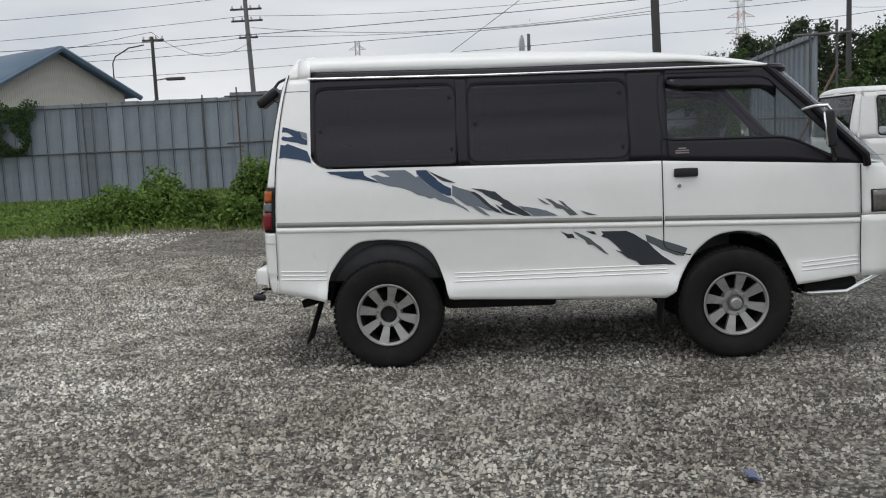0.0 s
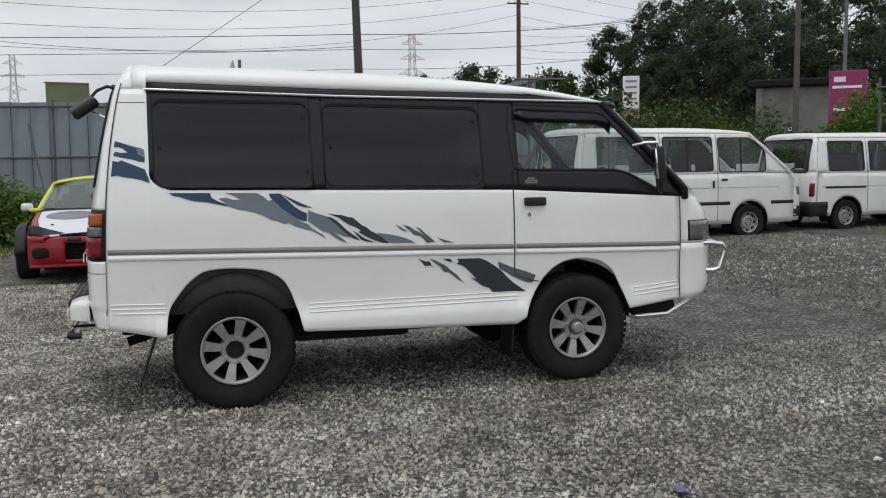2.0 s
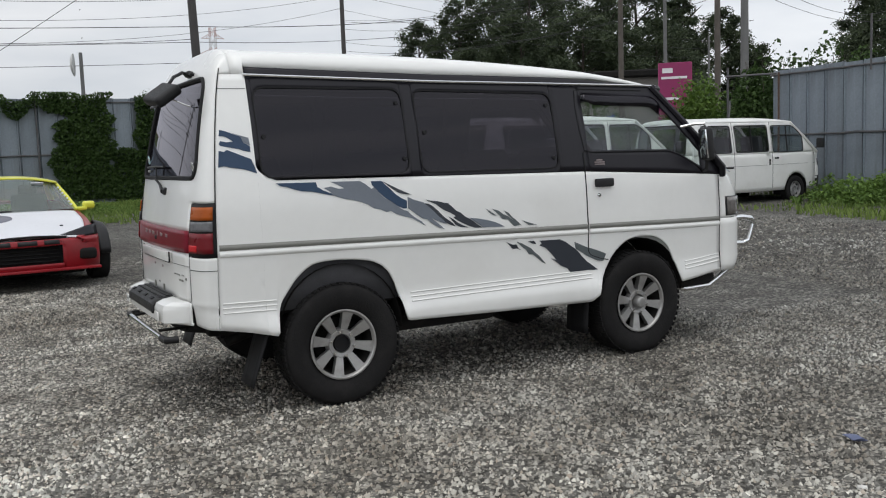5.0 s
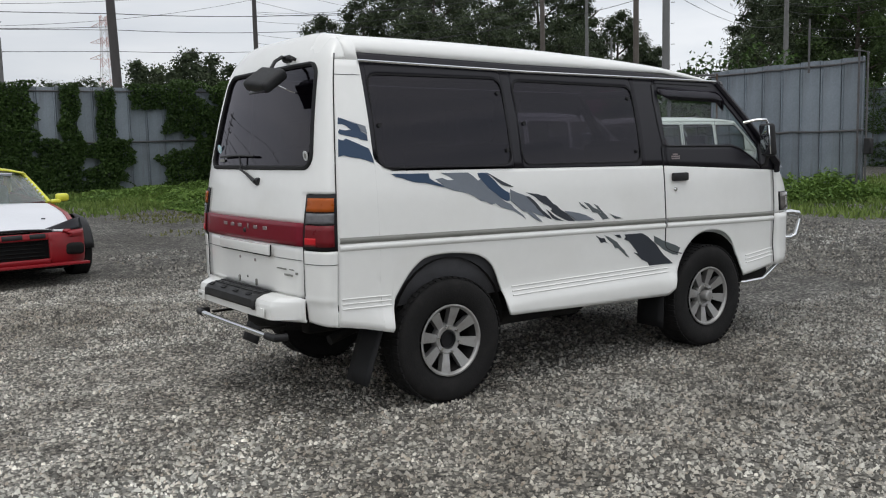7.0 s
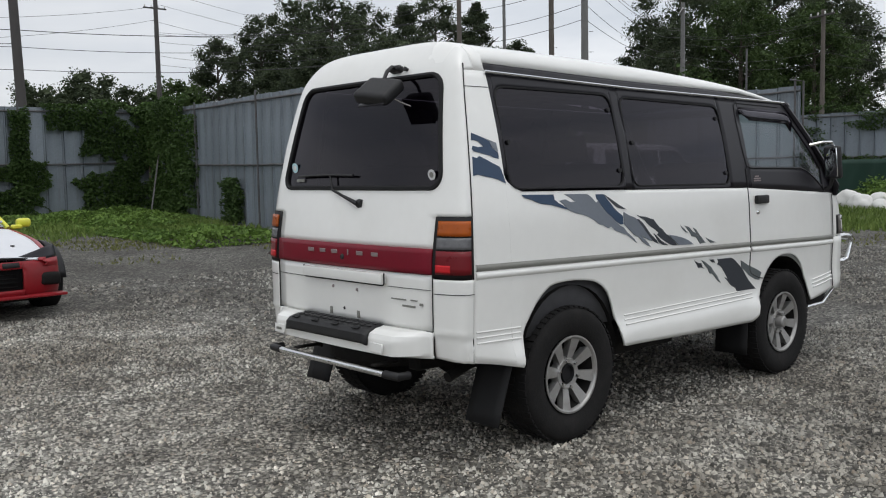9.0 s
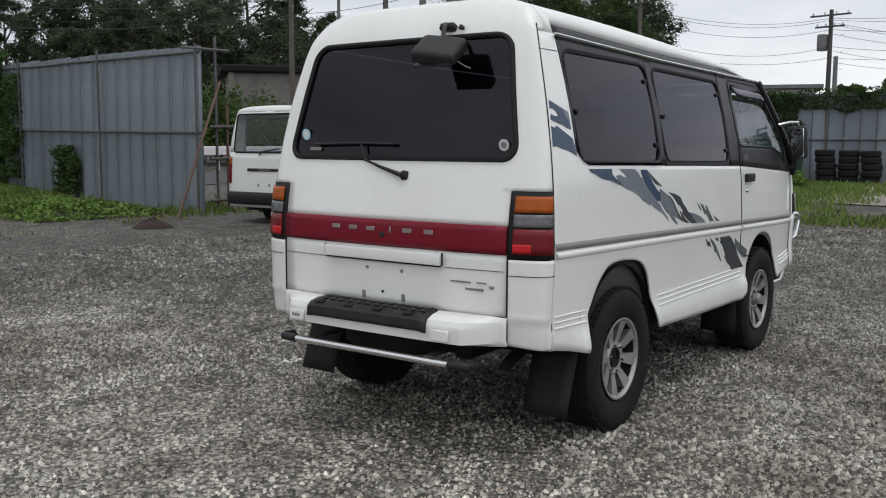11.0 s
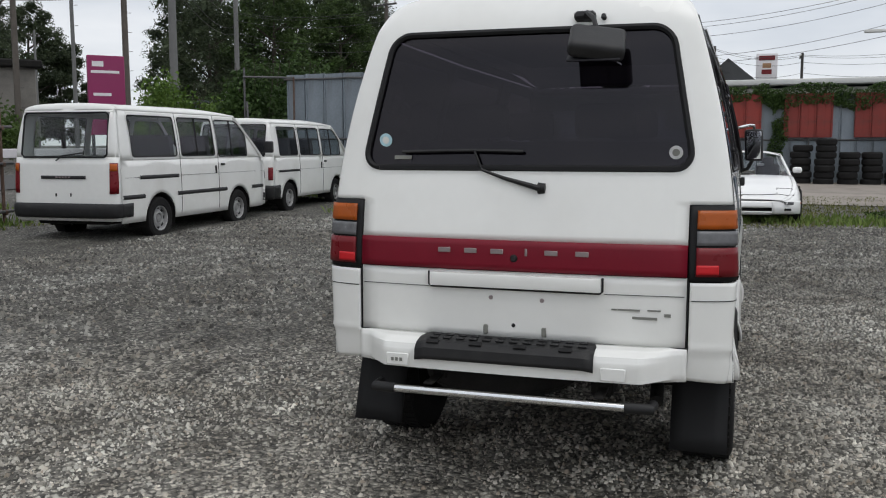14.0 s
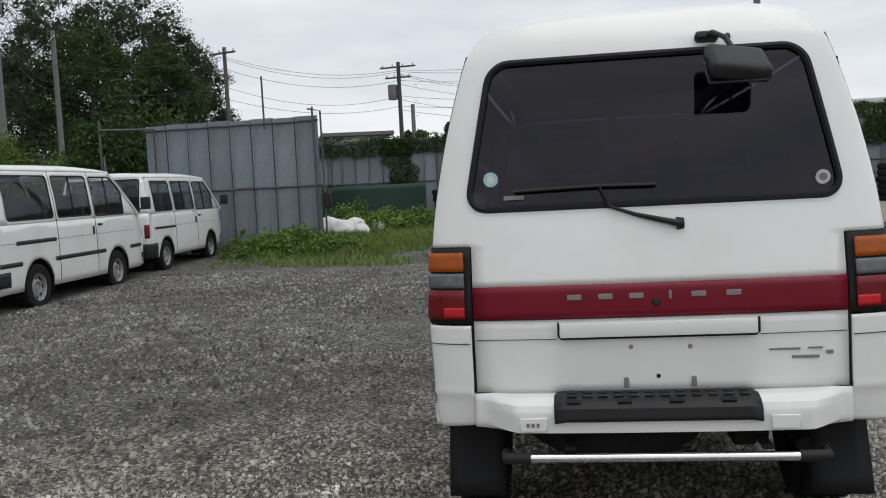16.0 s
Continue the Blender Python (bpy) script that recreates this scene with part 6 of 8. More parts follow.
def rx_nose(c, sd, tp, fw, fs, fc, fb, wsh):
    bf, bo = face(c, PEARL, 0.845, 0.20, 0.43, 0.0, 0.40, (0.36, 0.255, 0.315), "white front bumper with a narrow intake")
    for s in (1, -1):
        # outline of the closed pop-up lamp lid
        pts = []
        for x, y in ((0.20, 0.44), (0.42, 0.43), (0.44, 0.70), (0.24, 0.72), (0.19, 0.60)):
            w = sd(x, fs(x))[1]
            pts.append((x, s * y, tp(x, math.acos(min(y / w, 1)))[2] + 0.003))
        MB().tube(pts + pts[:1], 0.006, 4, cap=False).ob("lamp_lid_gap", RUBBER, c)
        MB().box((bf(0.58, 0.40)[0] - 0.002, s * 0.58, 0.395), (0.03, 0.27, 0.05), bev=0.012, seg=2, rot=(0, 0, s * 18)).ob("indicator_lamp", CLEARLENS, c, "smoky indicator lamp")
        MB().box((bf(0.58, 0.285)[0] + 0.004, s * 0.58, 0.285), (0.03, 0.20, 0.04), bev=0.012, seg=2, rot=(0, 0, s * 18)).ob("brake_duct", RUBBER, c)
        MB().box((1.62, s * 0.845, 0.93), (0.13, 0.17, 0.11), bev=0.05, seg=4).ob("door_mirror", PEARL, c)
        MB().box((0.36, s * 0.835, 0.39), (0.10, 0.03, 0.03), bev=0.006).ob("side_marker", AMBER, c)
    MB().tube([(tp(0.16 + 0.06 * (y / 0.5) ** 2, math.acos(min(abs(y) / 0.75, 1)))[0] - 0.005, y, tp(0.16 + 0.06 * (y / 0.5) ** 2, math.acos(min(abs(y) / 0.75, 1)))[2] - 0.005) for y in span(-0.44, 0.44, 12)], 0.010, 5).ob("bonnet_gap", RUBBER, c)
    MB().tube([wsh(t, 0.04) for t in span(0.0, 0.9, 8)] , 0.014, 5).ob("wiper", PLASTIC, c)
    for y in (-0.2, 0.18):
        MB().box((2.0, y, 1.02), (0.01, 0.12, 0.07), bev=0.004, rot=(0, -55, 0)).ob("screen_label", MATTW, c)


coupe("low white sports coupe with closed pop-up lamps, parked facing the lot", pose(11.62, 5.76, ground_z(12, 6) - 0.02, 0, 0, 1.0), 4.28, 1.76, (PEARL, PEARL, PEARL),
      [(0.04, 0.60, 0.43, 0.46, 0.38), (0.14, 0.72, 0.47, 0.52, 0.34), (0.34, 0.82, 0.57, 0.62, 0.19), (0.85, 0.865, 0.72, 0.74, 0.18), (1.4, 0.86, 0.79, 0.84, 0.18), (2.2, 0.85, 0.83, 0.87, 0.18), (3.3, 0.88, 0.85, 0.88, 0.20), (4.0, 0.82, 0.82, 0.86, 0.30), (4.28, 0.70, 0.72, 0.76, 0.36)],
      (0.88, 3.30), 0.31, (1.42, 2.00, 2.75, 3.60, 1.295, 0.56, 0.73), rx_nose, ALLOY)


def pick_nose(c, sd, tp, fw, fs, fc, fb, wsh):
    MB().box((-0.01, 0, 0.72), (0.05, 1.30, 0.20), bev=0.02, seg=2).ob("grille", PLASTIC, c, "black grille between round headlamps")
    for s in (1, -1):
        h = MB().lathe([(0.0, -0.05), (0.06, -0.045), (0.085, -0.02), (0.105, -0.02), (0.11, 0.03)], 24)
        h.ob("headlamp", CHROME, c, "round headlamp in a chrome ring").matrix_basis = pose(-0.005, s * 0.57, 0.72, 0, 0, -90)
        MB().lathe([(0.0, -0.055), (0.05, -0.05), (0.08, -0.022)], 20).ob("headlamp_lens", CLEARLENS, c).matrix_basis = pose(-0.012, s * 0.57, 0.72, 0, 0, -90)
        MB().tube([(0.75, s * 0.72, 0.86), (0.75, s * 0.74, 0.97), (0.75, s * 0.76, 1.0)], 0.012, 6).ob("mirror_stem", CHROME, c)
        MB().box((0.75, s * 0.77, 1.02), (0.06, 0.15, 0.09), bev=0.03, seg=2).ob("wing_mirror", CHROME, c)
        MB().box((-0.045, s * 0.48, 0.505), (0.05, 0.26, 0.05), bev=0.01).ob("indicator_lamp", AMBER, c)
    MB().box((-0.05, 0, 0.50), (0.08, 1.52, 0.11), bev=0.03, seg=2).ob("front_bumper", CHROME, c, "chrome front bumper")
    MB().box((0.0, 0, 0.38), (0.05, 1.40, 0.12), bev=0.02, seg=2).ob("front_valance", WHITE2, c)
    bed = MB()
    for s in (1, -1):
        bed.box((3.05, s * 0.70, 0.80), (1.72, 0.05, 0.36), bev=0.015)
    bed.box((3.90, 0, 0.80), (0.05, 1.42, 0.36), bev=0.015)
    bed.box((2.20, 0, 0.80), (0.05, 1.42, 0.36), bev=0.015)
    bed.ob("load_bed", WHITE2, c)


coupe("old small white pickup truck with round headlamps, standing in weeds", pose(14.6, 1.62, ground_z(15, 2), 0, 0, -3), 3.95, 1.52, (WHITE2, WHITE2, WHITE2),
      [(0.0, 0.70, 0.82, 0.85, 0.34), (0.06, 0.735, 0.85, 0.88, 0.32), (0.5, 0.75, 0.88, 0.92, 0.30), (1.0, 0.755, 0.91, 0.95, 0.30), (1.5, 0.755, 0.92, 0.95, 0.30), (2.1, 0.755, 0.90, 0.92, 0.30), (2.25, 0.75, 0.80, 0.81, 0.30), (3.5, 0.745, 0.80, 0.81, 0.32), (3.95, 0.73, 0.80, 0.81, 0.40)],
      (0.66, 3.05), 0.285, (1.05, 1.42, 2.02, 2.20, 1.38, 0.56, 0.66), pick_nose, STEELRIM)


# ---- plants ----
def leaf_mat(name, dark, light, rough=0.55):
    m, n, l, b = nodes_of(name)
    geo = n.new("ShaderNodeNewGeometry")
    ramp = n.new("ShaderNodeValToRGB")
    ramp.color_ramp.elements[0].color, ramp.color_ramp.elements[1].color = (*dark, 1), (*light, 1)
    tc, big = n.new("ShaderNodeTexCoord"), n.new("ShaderNodeTexNoise")
    big.inputs["Scale"].default_value = 0.5
    l.new(tc.outputs["Object"], big.inputs["Vector"])
    ad = n.new("ShaderNodeMath")
    ad.operation = "MULTIPLY_ADD"
    ad.inputs[1].default_value = 0.55
    sh = n.new("ShaderNodeMapRange")
    sh.inputs["From Min"].default_value, sh.inputs["From Max"].default_value = 0.3, 0.7
    sh.inputs["To Min"].default_value, sh.inputs["To Max"].default_value = 0.0, 0.45
    l.new(big.outputs["Fac"], sh.inputs["Value"])
    l.new(geo.outputs["Random Per Island"], ad.inputs[0])
    l.new(sh.outputs[0], ad.inputs[2])
    l.new(ad.outputs[0], ramp.inputs["Fac"])
    l.new(ramp.outputs[0], b.inputs["Base Color"])
    b.inputs["Roughness"].default_value = rough
    b.inputs["Specular IOR Level"].default_value = 0.22
    tr, mx, out = n.new("ShaderNodeBsdfTranslucent"), n.new("ShaderNodeMixShader"), n["Material Output"]
    l.new(ramp.outputs[0], tr.inputs["Color"])
    mx.inputs[0].default_value = 0.25
    l.new(b.outputs[0], mx.inputs[1])
    l.new(tr.outputs[0], mx.inputs[2])
    l.new(mx.outputs[0], out.inputs["Surface"])
    return m


# evergreen leaf colour, lightened in part to stand in for distance haze
LEAF_DARK = leaf_mat("dark_evergreen_leaves", (0.026, 0.038, 0.025), (0.090, 0.115, 0.058))
LEAF_WOOD = leaf_mat("wood_leaves", (0.020, 0.038, 0.014), (0.085, 0.13, 0.04))
LEAF_MID = leaf_mat("broad_leaves", (0.022, 0.045, 0.012), (0.095, 0.15, 0.035))
LEAF_LIGHT = leaf_mat("fresh_leaves", (0.05, 0.10, 0.018), (0.16, 0.24, 0.05))
IVY = leaf_mat("ivy_leaves", (0.020, 0.040, 0.012), (0.075, 0.13, 0.034))
GRASS = leaf_mat("grass_blades", (0.07, 0.12, 0.025), (0.21, 0.28, 0.075), 0.7)
LEAF_WEED = leaf_mat("weed_leaves", (0.045, 0.09, 0.02), (0.20, 0.31, 0.07), 0.65)
DRY = leaf_mat("dry_grass", (0.10, 0.115, 0.04), (0.22, 0.22, 0.09), 0.8)
BARK = mat("bark", (0.055, 0.045, 0.036), 0.9, vary=0.3, scale=4, bump=0.5, bump_scale=20)
rng = np.random.default_rng(7)


def leaves(name, centers, size, material, parent=None, up=0.25, kind=""):
    """Many small folded leaves, one island each, at the given places."""
    n = len(centers)
    d = rng.normal(size=(n, 3))
    d[:, 2] = d[:, 2] * 0.7 - 0.15
    d /= np.linalg.norm(d, axis=1)[:, None]
    nr = rng.normal(size=(n, 3)) + np.array([0, 0, up * 4])
    s = np.cross(d, nr)
    s /= np.linalg.norm(s, axis=1)[:, None] + 1e-9
    f = np.cross(s, d)
    L = (size * rng.uniform(0.6, 1.4, n))[:, None]
    c = np.asarray(centers, float)
    base, tip = c - d * L * 0.5, c + d * L * 0.5 - f * L * 0.10
    l_, r_ = c + s * L * 0.36 + f * L * 0.12, c - s * L * 0.36 + f * L * 0.12
    v = np.stack([base, l_, tip, r_], 1).reshape(-1, 3)
    me = bpy.data.meshes.new(name)
    i = np.arange(n) * 4
    faces = np.concatenate([np.stack([i, i + 1, i + 2], 1), np.stack([i, i + 2, i + 3], 1)])
    me.from_pydata(v.tolist(), [], faces.tolist())
    me.materials.append(material)
    o = new(name, me)
    if parent:
        o.parent = parent
    if kind:
        o["kind"] = kind
    return o


def blob_points(n, c, r, shell=0.55):
    """Points in the outer part of an uneven ellipsoid."""
    d = rng.normal(size=(n, 3))
    d /= np.linalg.norm(d, axis=1)[:, None]
    rad = shell + (1 - shell) * rng.random(n) ** 0.5
    lump = np.array([0.82 + 0.36 * noise.noise((p[0] * 1.7 + c[0], p[1] * 1.7 + c[1], p[2] * 1.7)) for p in d])
    return np.asarray(c) + d * (rad * lump)[:, None] * np.asarray(r)


def tree(x, y, h, r, material, label, leaf=0.42, n=3200, conifer=False, base=None):
    z0 = ground_z(x, y) - 0.2 if base is None else base
    t = thing("tree", pose(x, y, z0), label, "tree", "trees beyond the lot")
    tk = MB()
    lean = rng.uniform(-0.04, 0.04, 2)
    tip = Vector((lean[0] * h, lean[1] * h, h * 0.9))
    tk.tube([tip * k for k in (0, 0.25, 0.5, 0.75, 1)], 0.2, 8, radii=[h * 0.022, h * 0.017, h * 0.013, h * 0.008, 0.03])
    limbs = []
    for k in range(9):
        a, q = k * 2.4 + rng.uniform(0, 1), 0.28 + 0.068 * k
        e = tip * q + Vector((math.cos(a) * r * (1.05 - 0.7 * q), math.sin(a) * r * (1.05 - 0.7 * q), h * 0.10))
        tk.tube([tip * q, (tip * q + e) / 2 + Vector((0, 0, 0.1)), e], 0.06, 5, radii=[h * 0.007, h * 0.005, 0.02])
        limbs.append(e)
    tk.ob("trunk", BARK, t)
    pts = []
    if conifer:
        for k in range(34):
            q = 0.10 + 0.90 * k / 34
            a = k * 2.4
            rr = r * (1.08 - q) ** 0.8 * rng.uniform(0.7, 1.15)
            c = tip * q / 0.95 + Vector((math.cos(a), math.sin(a), 0)) * rr * 0.55 + Vector((0, 0, h * 0.03))
            pts.append(blob_points(n // 34, c, (rr * 0.75 + 0.25, rr * 0.75 + 0.25, h * 0.045), 0.3))
    else:
        cs = list(limbs)
        for k in range(34):
            q = 0.10 + 0.86 * (k + rng.random()) / 34
            a, w = k * 2.4 + rng.uniform(-0.5, 0.5), r * (1.0 - 0.75 * max(0, (q - 0.45) / 0.55) ** 1.8) * rng.uniform(0.35, 0.92)
            cs.append(tip * q / 0.9 + Vector((math.cos(a) * w, math.sin(a) * w, 0)))
        for c in cs:
            s = rng.uniform(0.25, 0.43) * r
            pts.append(blob_points(n // len(cs), c, (s, s, s * rng.uniform(0.6, 0.95)), 0.5))
    leaves("crown", np.concatenate(pts), leaf, material, t)
    # shaded leaf masses deep inside the crown
    deep = np.concatenate([p.mean(0) + (p[:max(20, len(p) // 9)] - p.mean(0)) * 0.55 for p in pts])
    leaves("inner_crown", deep, leaf * 3.2, material, t)
    return t


def bush(x, y, h, r, material, label, n=1500, leaf=0.14, ry=None, base=None, name="bush"):
    z0 = ground_z(x, y) if base is None else base
    b = thing(name, pose(x, y, z0), label, "bush", "bushes and weeds")
    for k in range(7):
        a = k * 0.9
        MB().tube([(0.1 * math.cos(a), 0.1 * math.sin(a), -0.05), (r * 0.5 * math.cos(a), (ry or r) * 0.5 * math.sin(a), h * 0.7)], 0.015, 5, radii=[0.018, 0.006]).ob("stem", BARK, b)
    pts = []
    for k in range(12):
        a, q = rng.uniform(0, 6.28), math.sqrt(rng.random())
        s = rng.uniform(0.35, 0.6)
        hh = h * (0.95 - 0.45 * q * q) * rng.uniform(0.75, 1.0)
        pts.append(blob_points(n // 12, (math.cos(a) * r * q * 0.8, math.sin(a) * (ry or r) * q * 0.8, hh * 0.55), (r * s, (ry or r) * s, hh * 0.5), 0.35))
    p = np.concatenate(pts)
    p[:, 2] = np.maximum(p[:, 2], 0.02)
    leaves("foliage", p, leaf, material, b)
    return b


def polar(h, d, cx=-3.0, cy=3.0):
    return cx + d * math.sin(radians(h)), cy + d * math.cos(radians(h))


# woods on the rise far behind the lot
WOODS = ((28.2, 165, 25, 6.5, 0), (30.4, 156, 27, 7.6, 0), (32.4, 160, 31, 9.0, 0), (35, 150, 30, 9.4, 0), (37, 164, 31, 10, 0), (39.5, 152, 29, 9, 1), (41.8, 160, 32, 9.4, 0), (44.2, 152, 29, 8, 1), (46.2, 164, 24, 7.2, 0), (48.0, 170, 19, 6.0, 0),
         (31.5, 132, 16, 6, 0), (34.5, 128, 20, 7.2, 0), (38.3, 124, 19, 8, 0), (43, 128, 18, 8, 0),
         (54.8, 164, 27, 8.0, 0), (56.8, 156, 34, 10, 0), (58.5, 168, 37, 11, 0), (61, 156, 35, 10.2, 0), (63.4, 164, 36, 10, 0), (65.2, 156, 30, 8.4, 0), (66.3, 164, 27, 7.6, 0), (59.8, 140, 26, 9, 2), (64.0, 144, 24, 7.6, 2), (56, 140, 22, 8, 0))
for h, d, ht, r, c in WOODS:
    x, y = polar(h, d)
    tree(x, y, ht, r, LEAF_WOOD if c == 2 else LEAF_DARK, ("tall dark evergreen tree at the edge of a wood", "tall dark conifer at the edge of a wood", "tall leafy green tree at the edge of a wood")[c], 0.29, 17000, c == 1)
for h, d, ht, r in ((18, 105, 10.8, 5), (20.5, 100, 11.6, 5), (23, 105, 10.5, 5.5), (25.5, 98, 10.5, 5), (12.6, 170, 13.6, 7), (14.6, 175, 14.5, 8), (76.5, 58, 4.8, 1.5), (79.2, 56, 5.2, 1.9), (81, 62, 4.5, 1.6), (92, 110, 8, 5)):
    x, y = polar(h, d)
    tree(x, y, ht, r, LEAF_WOOD if d < 100 else LEAF_DARK, "leafy tree far beyond the fence", 0.28, 6000)
# light green shrubs near the road sign and along the bank
for x, y, ht, r in ((18.8, 22.2, 4.2, 1.8), (20.4, 21.6, 3.9, 1.6), (17.6, 22.4, 2.8, 1.0)):
    bush(x, y, ht, r, LEAF_LIGHT, "light green shrub with arching twigs beside the road", 9000, 0.12)
for x, y, ht, r in ((15.0, 31.5, 4.3, 2.2), (18.5, 32.5, 4.6, 2.6), (21.5, 33.5, 4.0, 2.2), (12.0, 32, 3.4, 2.0), (24.5, 36, 4.2, 2.5)):
    bush(x, y, ht, r, LEAF_MID, "broad green shrub on the bank across the road", 4200, 0.17)
for x, y, ht, r in ((17.2, 18.6, 4.7, 1.3), (18.8, 18.4, 4.9, 1.5), (20.6, 18.2, 4.5, 1.4)):
    bush(x, y, ht, r, IVY, "ivy-smothered thicket behind the steel panel", 5200, 0.13)


def weeds(label, x0, x1, y0, y1, hmax, n, material, leaf, name="weeds"):
    """A thicket of leafy weeds over a patch of ground, in uneven mounds."""
    px, py = rng.uniform(x0, x1, n), rng.uniform(y0, y1, n)
    hh = np.array([max(0.05, 0.5 + 0.9 * noise.noise((x * 0.35, y * 0.35, 1)) + 0.35 * noise.noise((x * 1.1, y * 1.1, 5))) for x, y in zip(px, py)])
    ex = np.minimum(np.minimum(px - x0, x1 - px) / 1.2, np.minimum(py - y0, y1 - py) / 1.0)
    hh *= np.clip(ex, 0.12, 1)
    pz = np.array([ground_z(x, y) for x, y in zip(px, py)]) + hmax * hh * (1 - 0.6 * rng.random(n) ** 2)
    o = leaves(name, np.stack([px, py, pz], 1), leaf, material, None, 0.8)
    return tagged(o, label, "weeds", kind="stuff")


def thicket(label, x0, x1, y0, y1, hmax, clumps, n, material, leaf):
    """Leafy weeds in many overlapping domes, highest along the middle of the patch."""
    P = []
    for _ in range(clumps):
        x, y = rng.uniform(x0, x1), rng.uniform(y0, y1)
        e = min((x - x0) / (x1 - x0), (x1 - x) / (x1 - x0)) * 2
        f = min(1.0, 0.35 + 1.3 * e) * min(1.0, 0.45 + (y - y0) / (y1 - y0) * 1.4)
        h, w = hmax * f * rng.uniform(0.6, 1.0), rng.uniform(0.42, 0.85)
        p = blob_points(n, (0, 0, 0), (w, w, h), 0.72)
        p[:, 2] = np.abs(p[:, 2])
        P.append(p + np.array((x, y, ground_z(x, y))))
    return tagged(leaves("weeds", np.concatenate(P), leaf, material, None, 0.9), label, "weeds", kind="stuff")


thicket("bushy mound of green weeds in front of the fence", -8.0, -5.4, 16.2, 18.2, 1.15, 17, 1000, LEAF_WEED, 0.085)
thicket("tall bushy mound of green weeds beside the gravel", -5.9, -2.6, 15.8, 18.0, 1.35, 20, 1000, LEAF_WEED, 0.085)
weeds("low green weeds between the gravel and the fence", -11.5, -3.0, 16.0, 21.5, 0.16, 20000, LEAF_WEED, 0.085)
weeds("thick green weeds and creepers along the fence foot", -24, -8.5, 15.5, 27.4, 0.17, 20000, LEAF_WEED, 0.12)
weeds("low green weeds along the fence foot", -3.6, 7.0, 23.5, 28.0, 0.35, 12000, LEAF_WEED, 0.10)
thicket("leafy weeds beside the small van", 12.9, 14.9, 11.9, 14.0, 0.75, 22, 240, LEAF_WEED, 0.09)
weeds("leafy weeds at the foot of the hoarding", 2.8, 5.6, 17.2, 24.0, 0.55, 7000, LEAF_WEED, 0.10)
thicket("leafy weeds in front of the far fence", 20.6, 23.2, 11.0, 14.2, 1.15, 22, 300, LEAF_WEED, 0.11)
weeds("low weeds round the old pickup", 13.4, 15.0, 0.0, 3.6, 0.30, 1500, LEAF_MID, 0.09)


def grass(label, patches, hgt, n, material, seed):
    """Thin bent blades over patches (x0, x1, y0, y1), thinning out unevenly."""
    g = np.random.default_rng(seed)
    area = np.array([(p[1] - p[0]) * (p[3] - p[2]) for p in patches])
    k = g.choice(len(patches), n, p=area / area.sum())
    P = np.array(patches)[k]
    x, y = P[:, 0] + (P[:, 1] - P[:, 0]) * g.random(n), P[:, 2] + (P[:, 3] - P[:, 2]) * g.random(n)
    ed = np.minimum(np.minimum(x - P[:, 0], P[:, 1] - x), np.minimum(y - P[:, 2], P[:, 3] - y))
    keep = np.array([noise.noise((a * 0.6, b * 0.6, seed)) + 0.35 * noise.noise((a * 2.5, b * 2.5, seed)) + min(e, 1.2) * 0.7 > g.random() * 0.6 + 0.0 for a, b, e in zip(x, y, ed)])
    x, y = x[keep], y[keep]
    n = len(x)
    z = np.array([ground_z(a, b) for a, b in zip(x, y)])
    a = g.uniform(0, 2 * np.pi, n)
    h = hgt * g.uniform(0.35, 1.2, n)
    w = 0.012 + 0.01 * g.random(n)
    bx, by = np.cos(a), np.sin(a)
    lean = g.uniform(0.1, 0.7, n) * h
    v = np.stack([np.stack([x - by * w, y + bx * w, z], 1), np.stack([x + by * w, y - bx * w, z], 1), np.stack([x + bx * lean * 0.4 + by * w * 0.6, y + by * lean * 0.4 - bx * w * 0.6, z + h * 0.65], 1), np.stack([x + bx * lean, y + by * lean, z + h * 0.95], 1)], 1).reshape(-1, 3)
    i = np.arange(n) * 4
    me = bpy.data.meshes.new("grass")
    me.from_pydata(v.tolist(), [], np.concatenate([np.stack([i, i + 1, i + 2], 1), np.stack([i, i + 2, i + 3], 1)]).tolist())
    me.materials.append(material)
    return tagged(new("grass", me), label, "grass", kind="stuff")


STRIPS = [(-24, -3, 15.0, 27.5), (-3.2, 7, 20.2, 27.8), (3.4, 5.8, 18.2, 26), (5.0, 7.2, 16.4, 18.5), (10.6, 16.5, 9.8, 13.6), (11.2, 13.6, -6, 9.5), (13.6, 26, 8.0, 16), (8, 15, 16.2, 19.5)]
grass("green grass along the edges of the lot", STRIPS, 0.14, 95000, GRASS, 3)
grass("short dry grass along the edges of the gravel", [(-10, -2, 14.6, 17.5), (0.5, 4.5, 17.6, 20.6), (0.4, 2.2, 15.4, 16.8), (3.5, 7, 16.2, 18.2), (10.6, 13.2, -5, 10), (12.5, 20, 2.5, 8)], 0.055, 16000, DRY, 5)

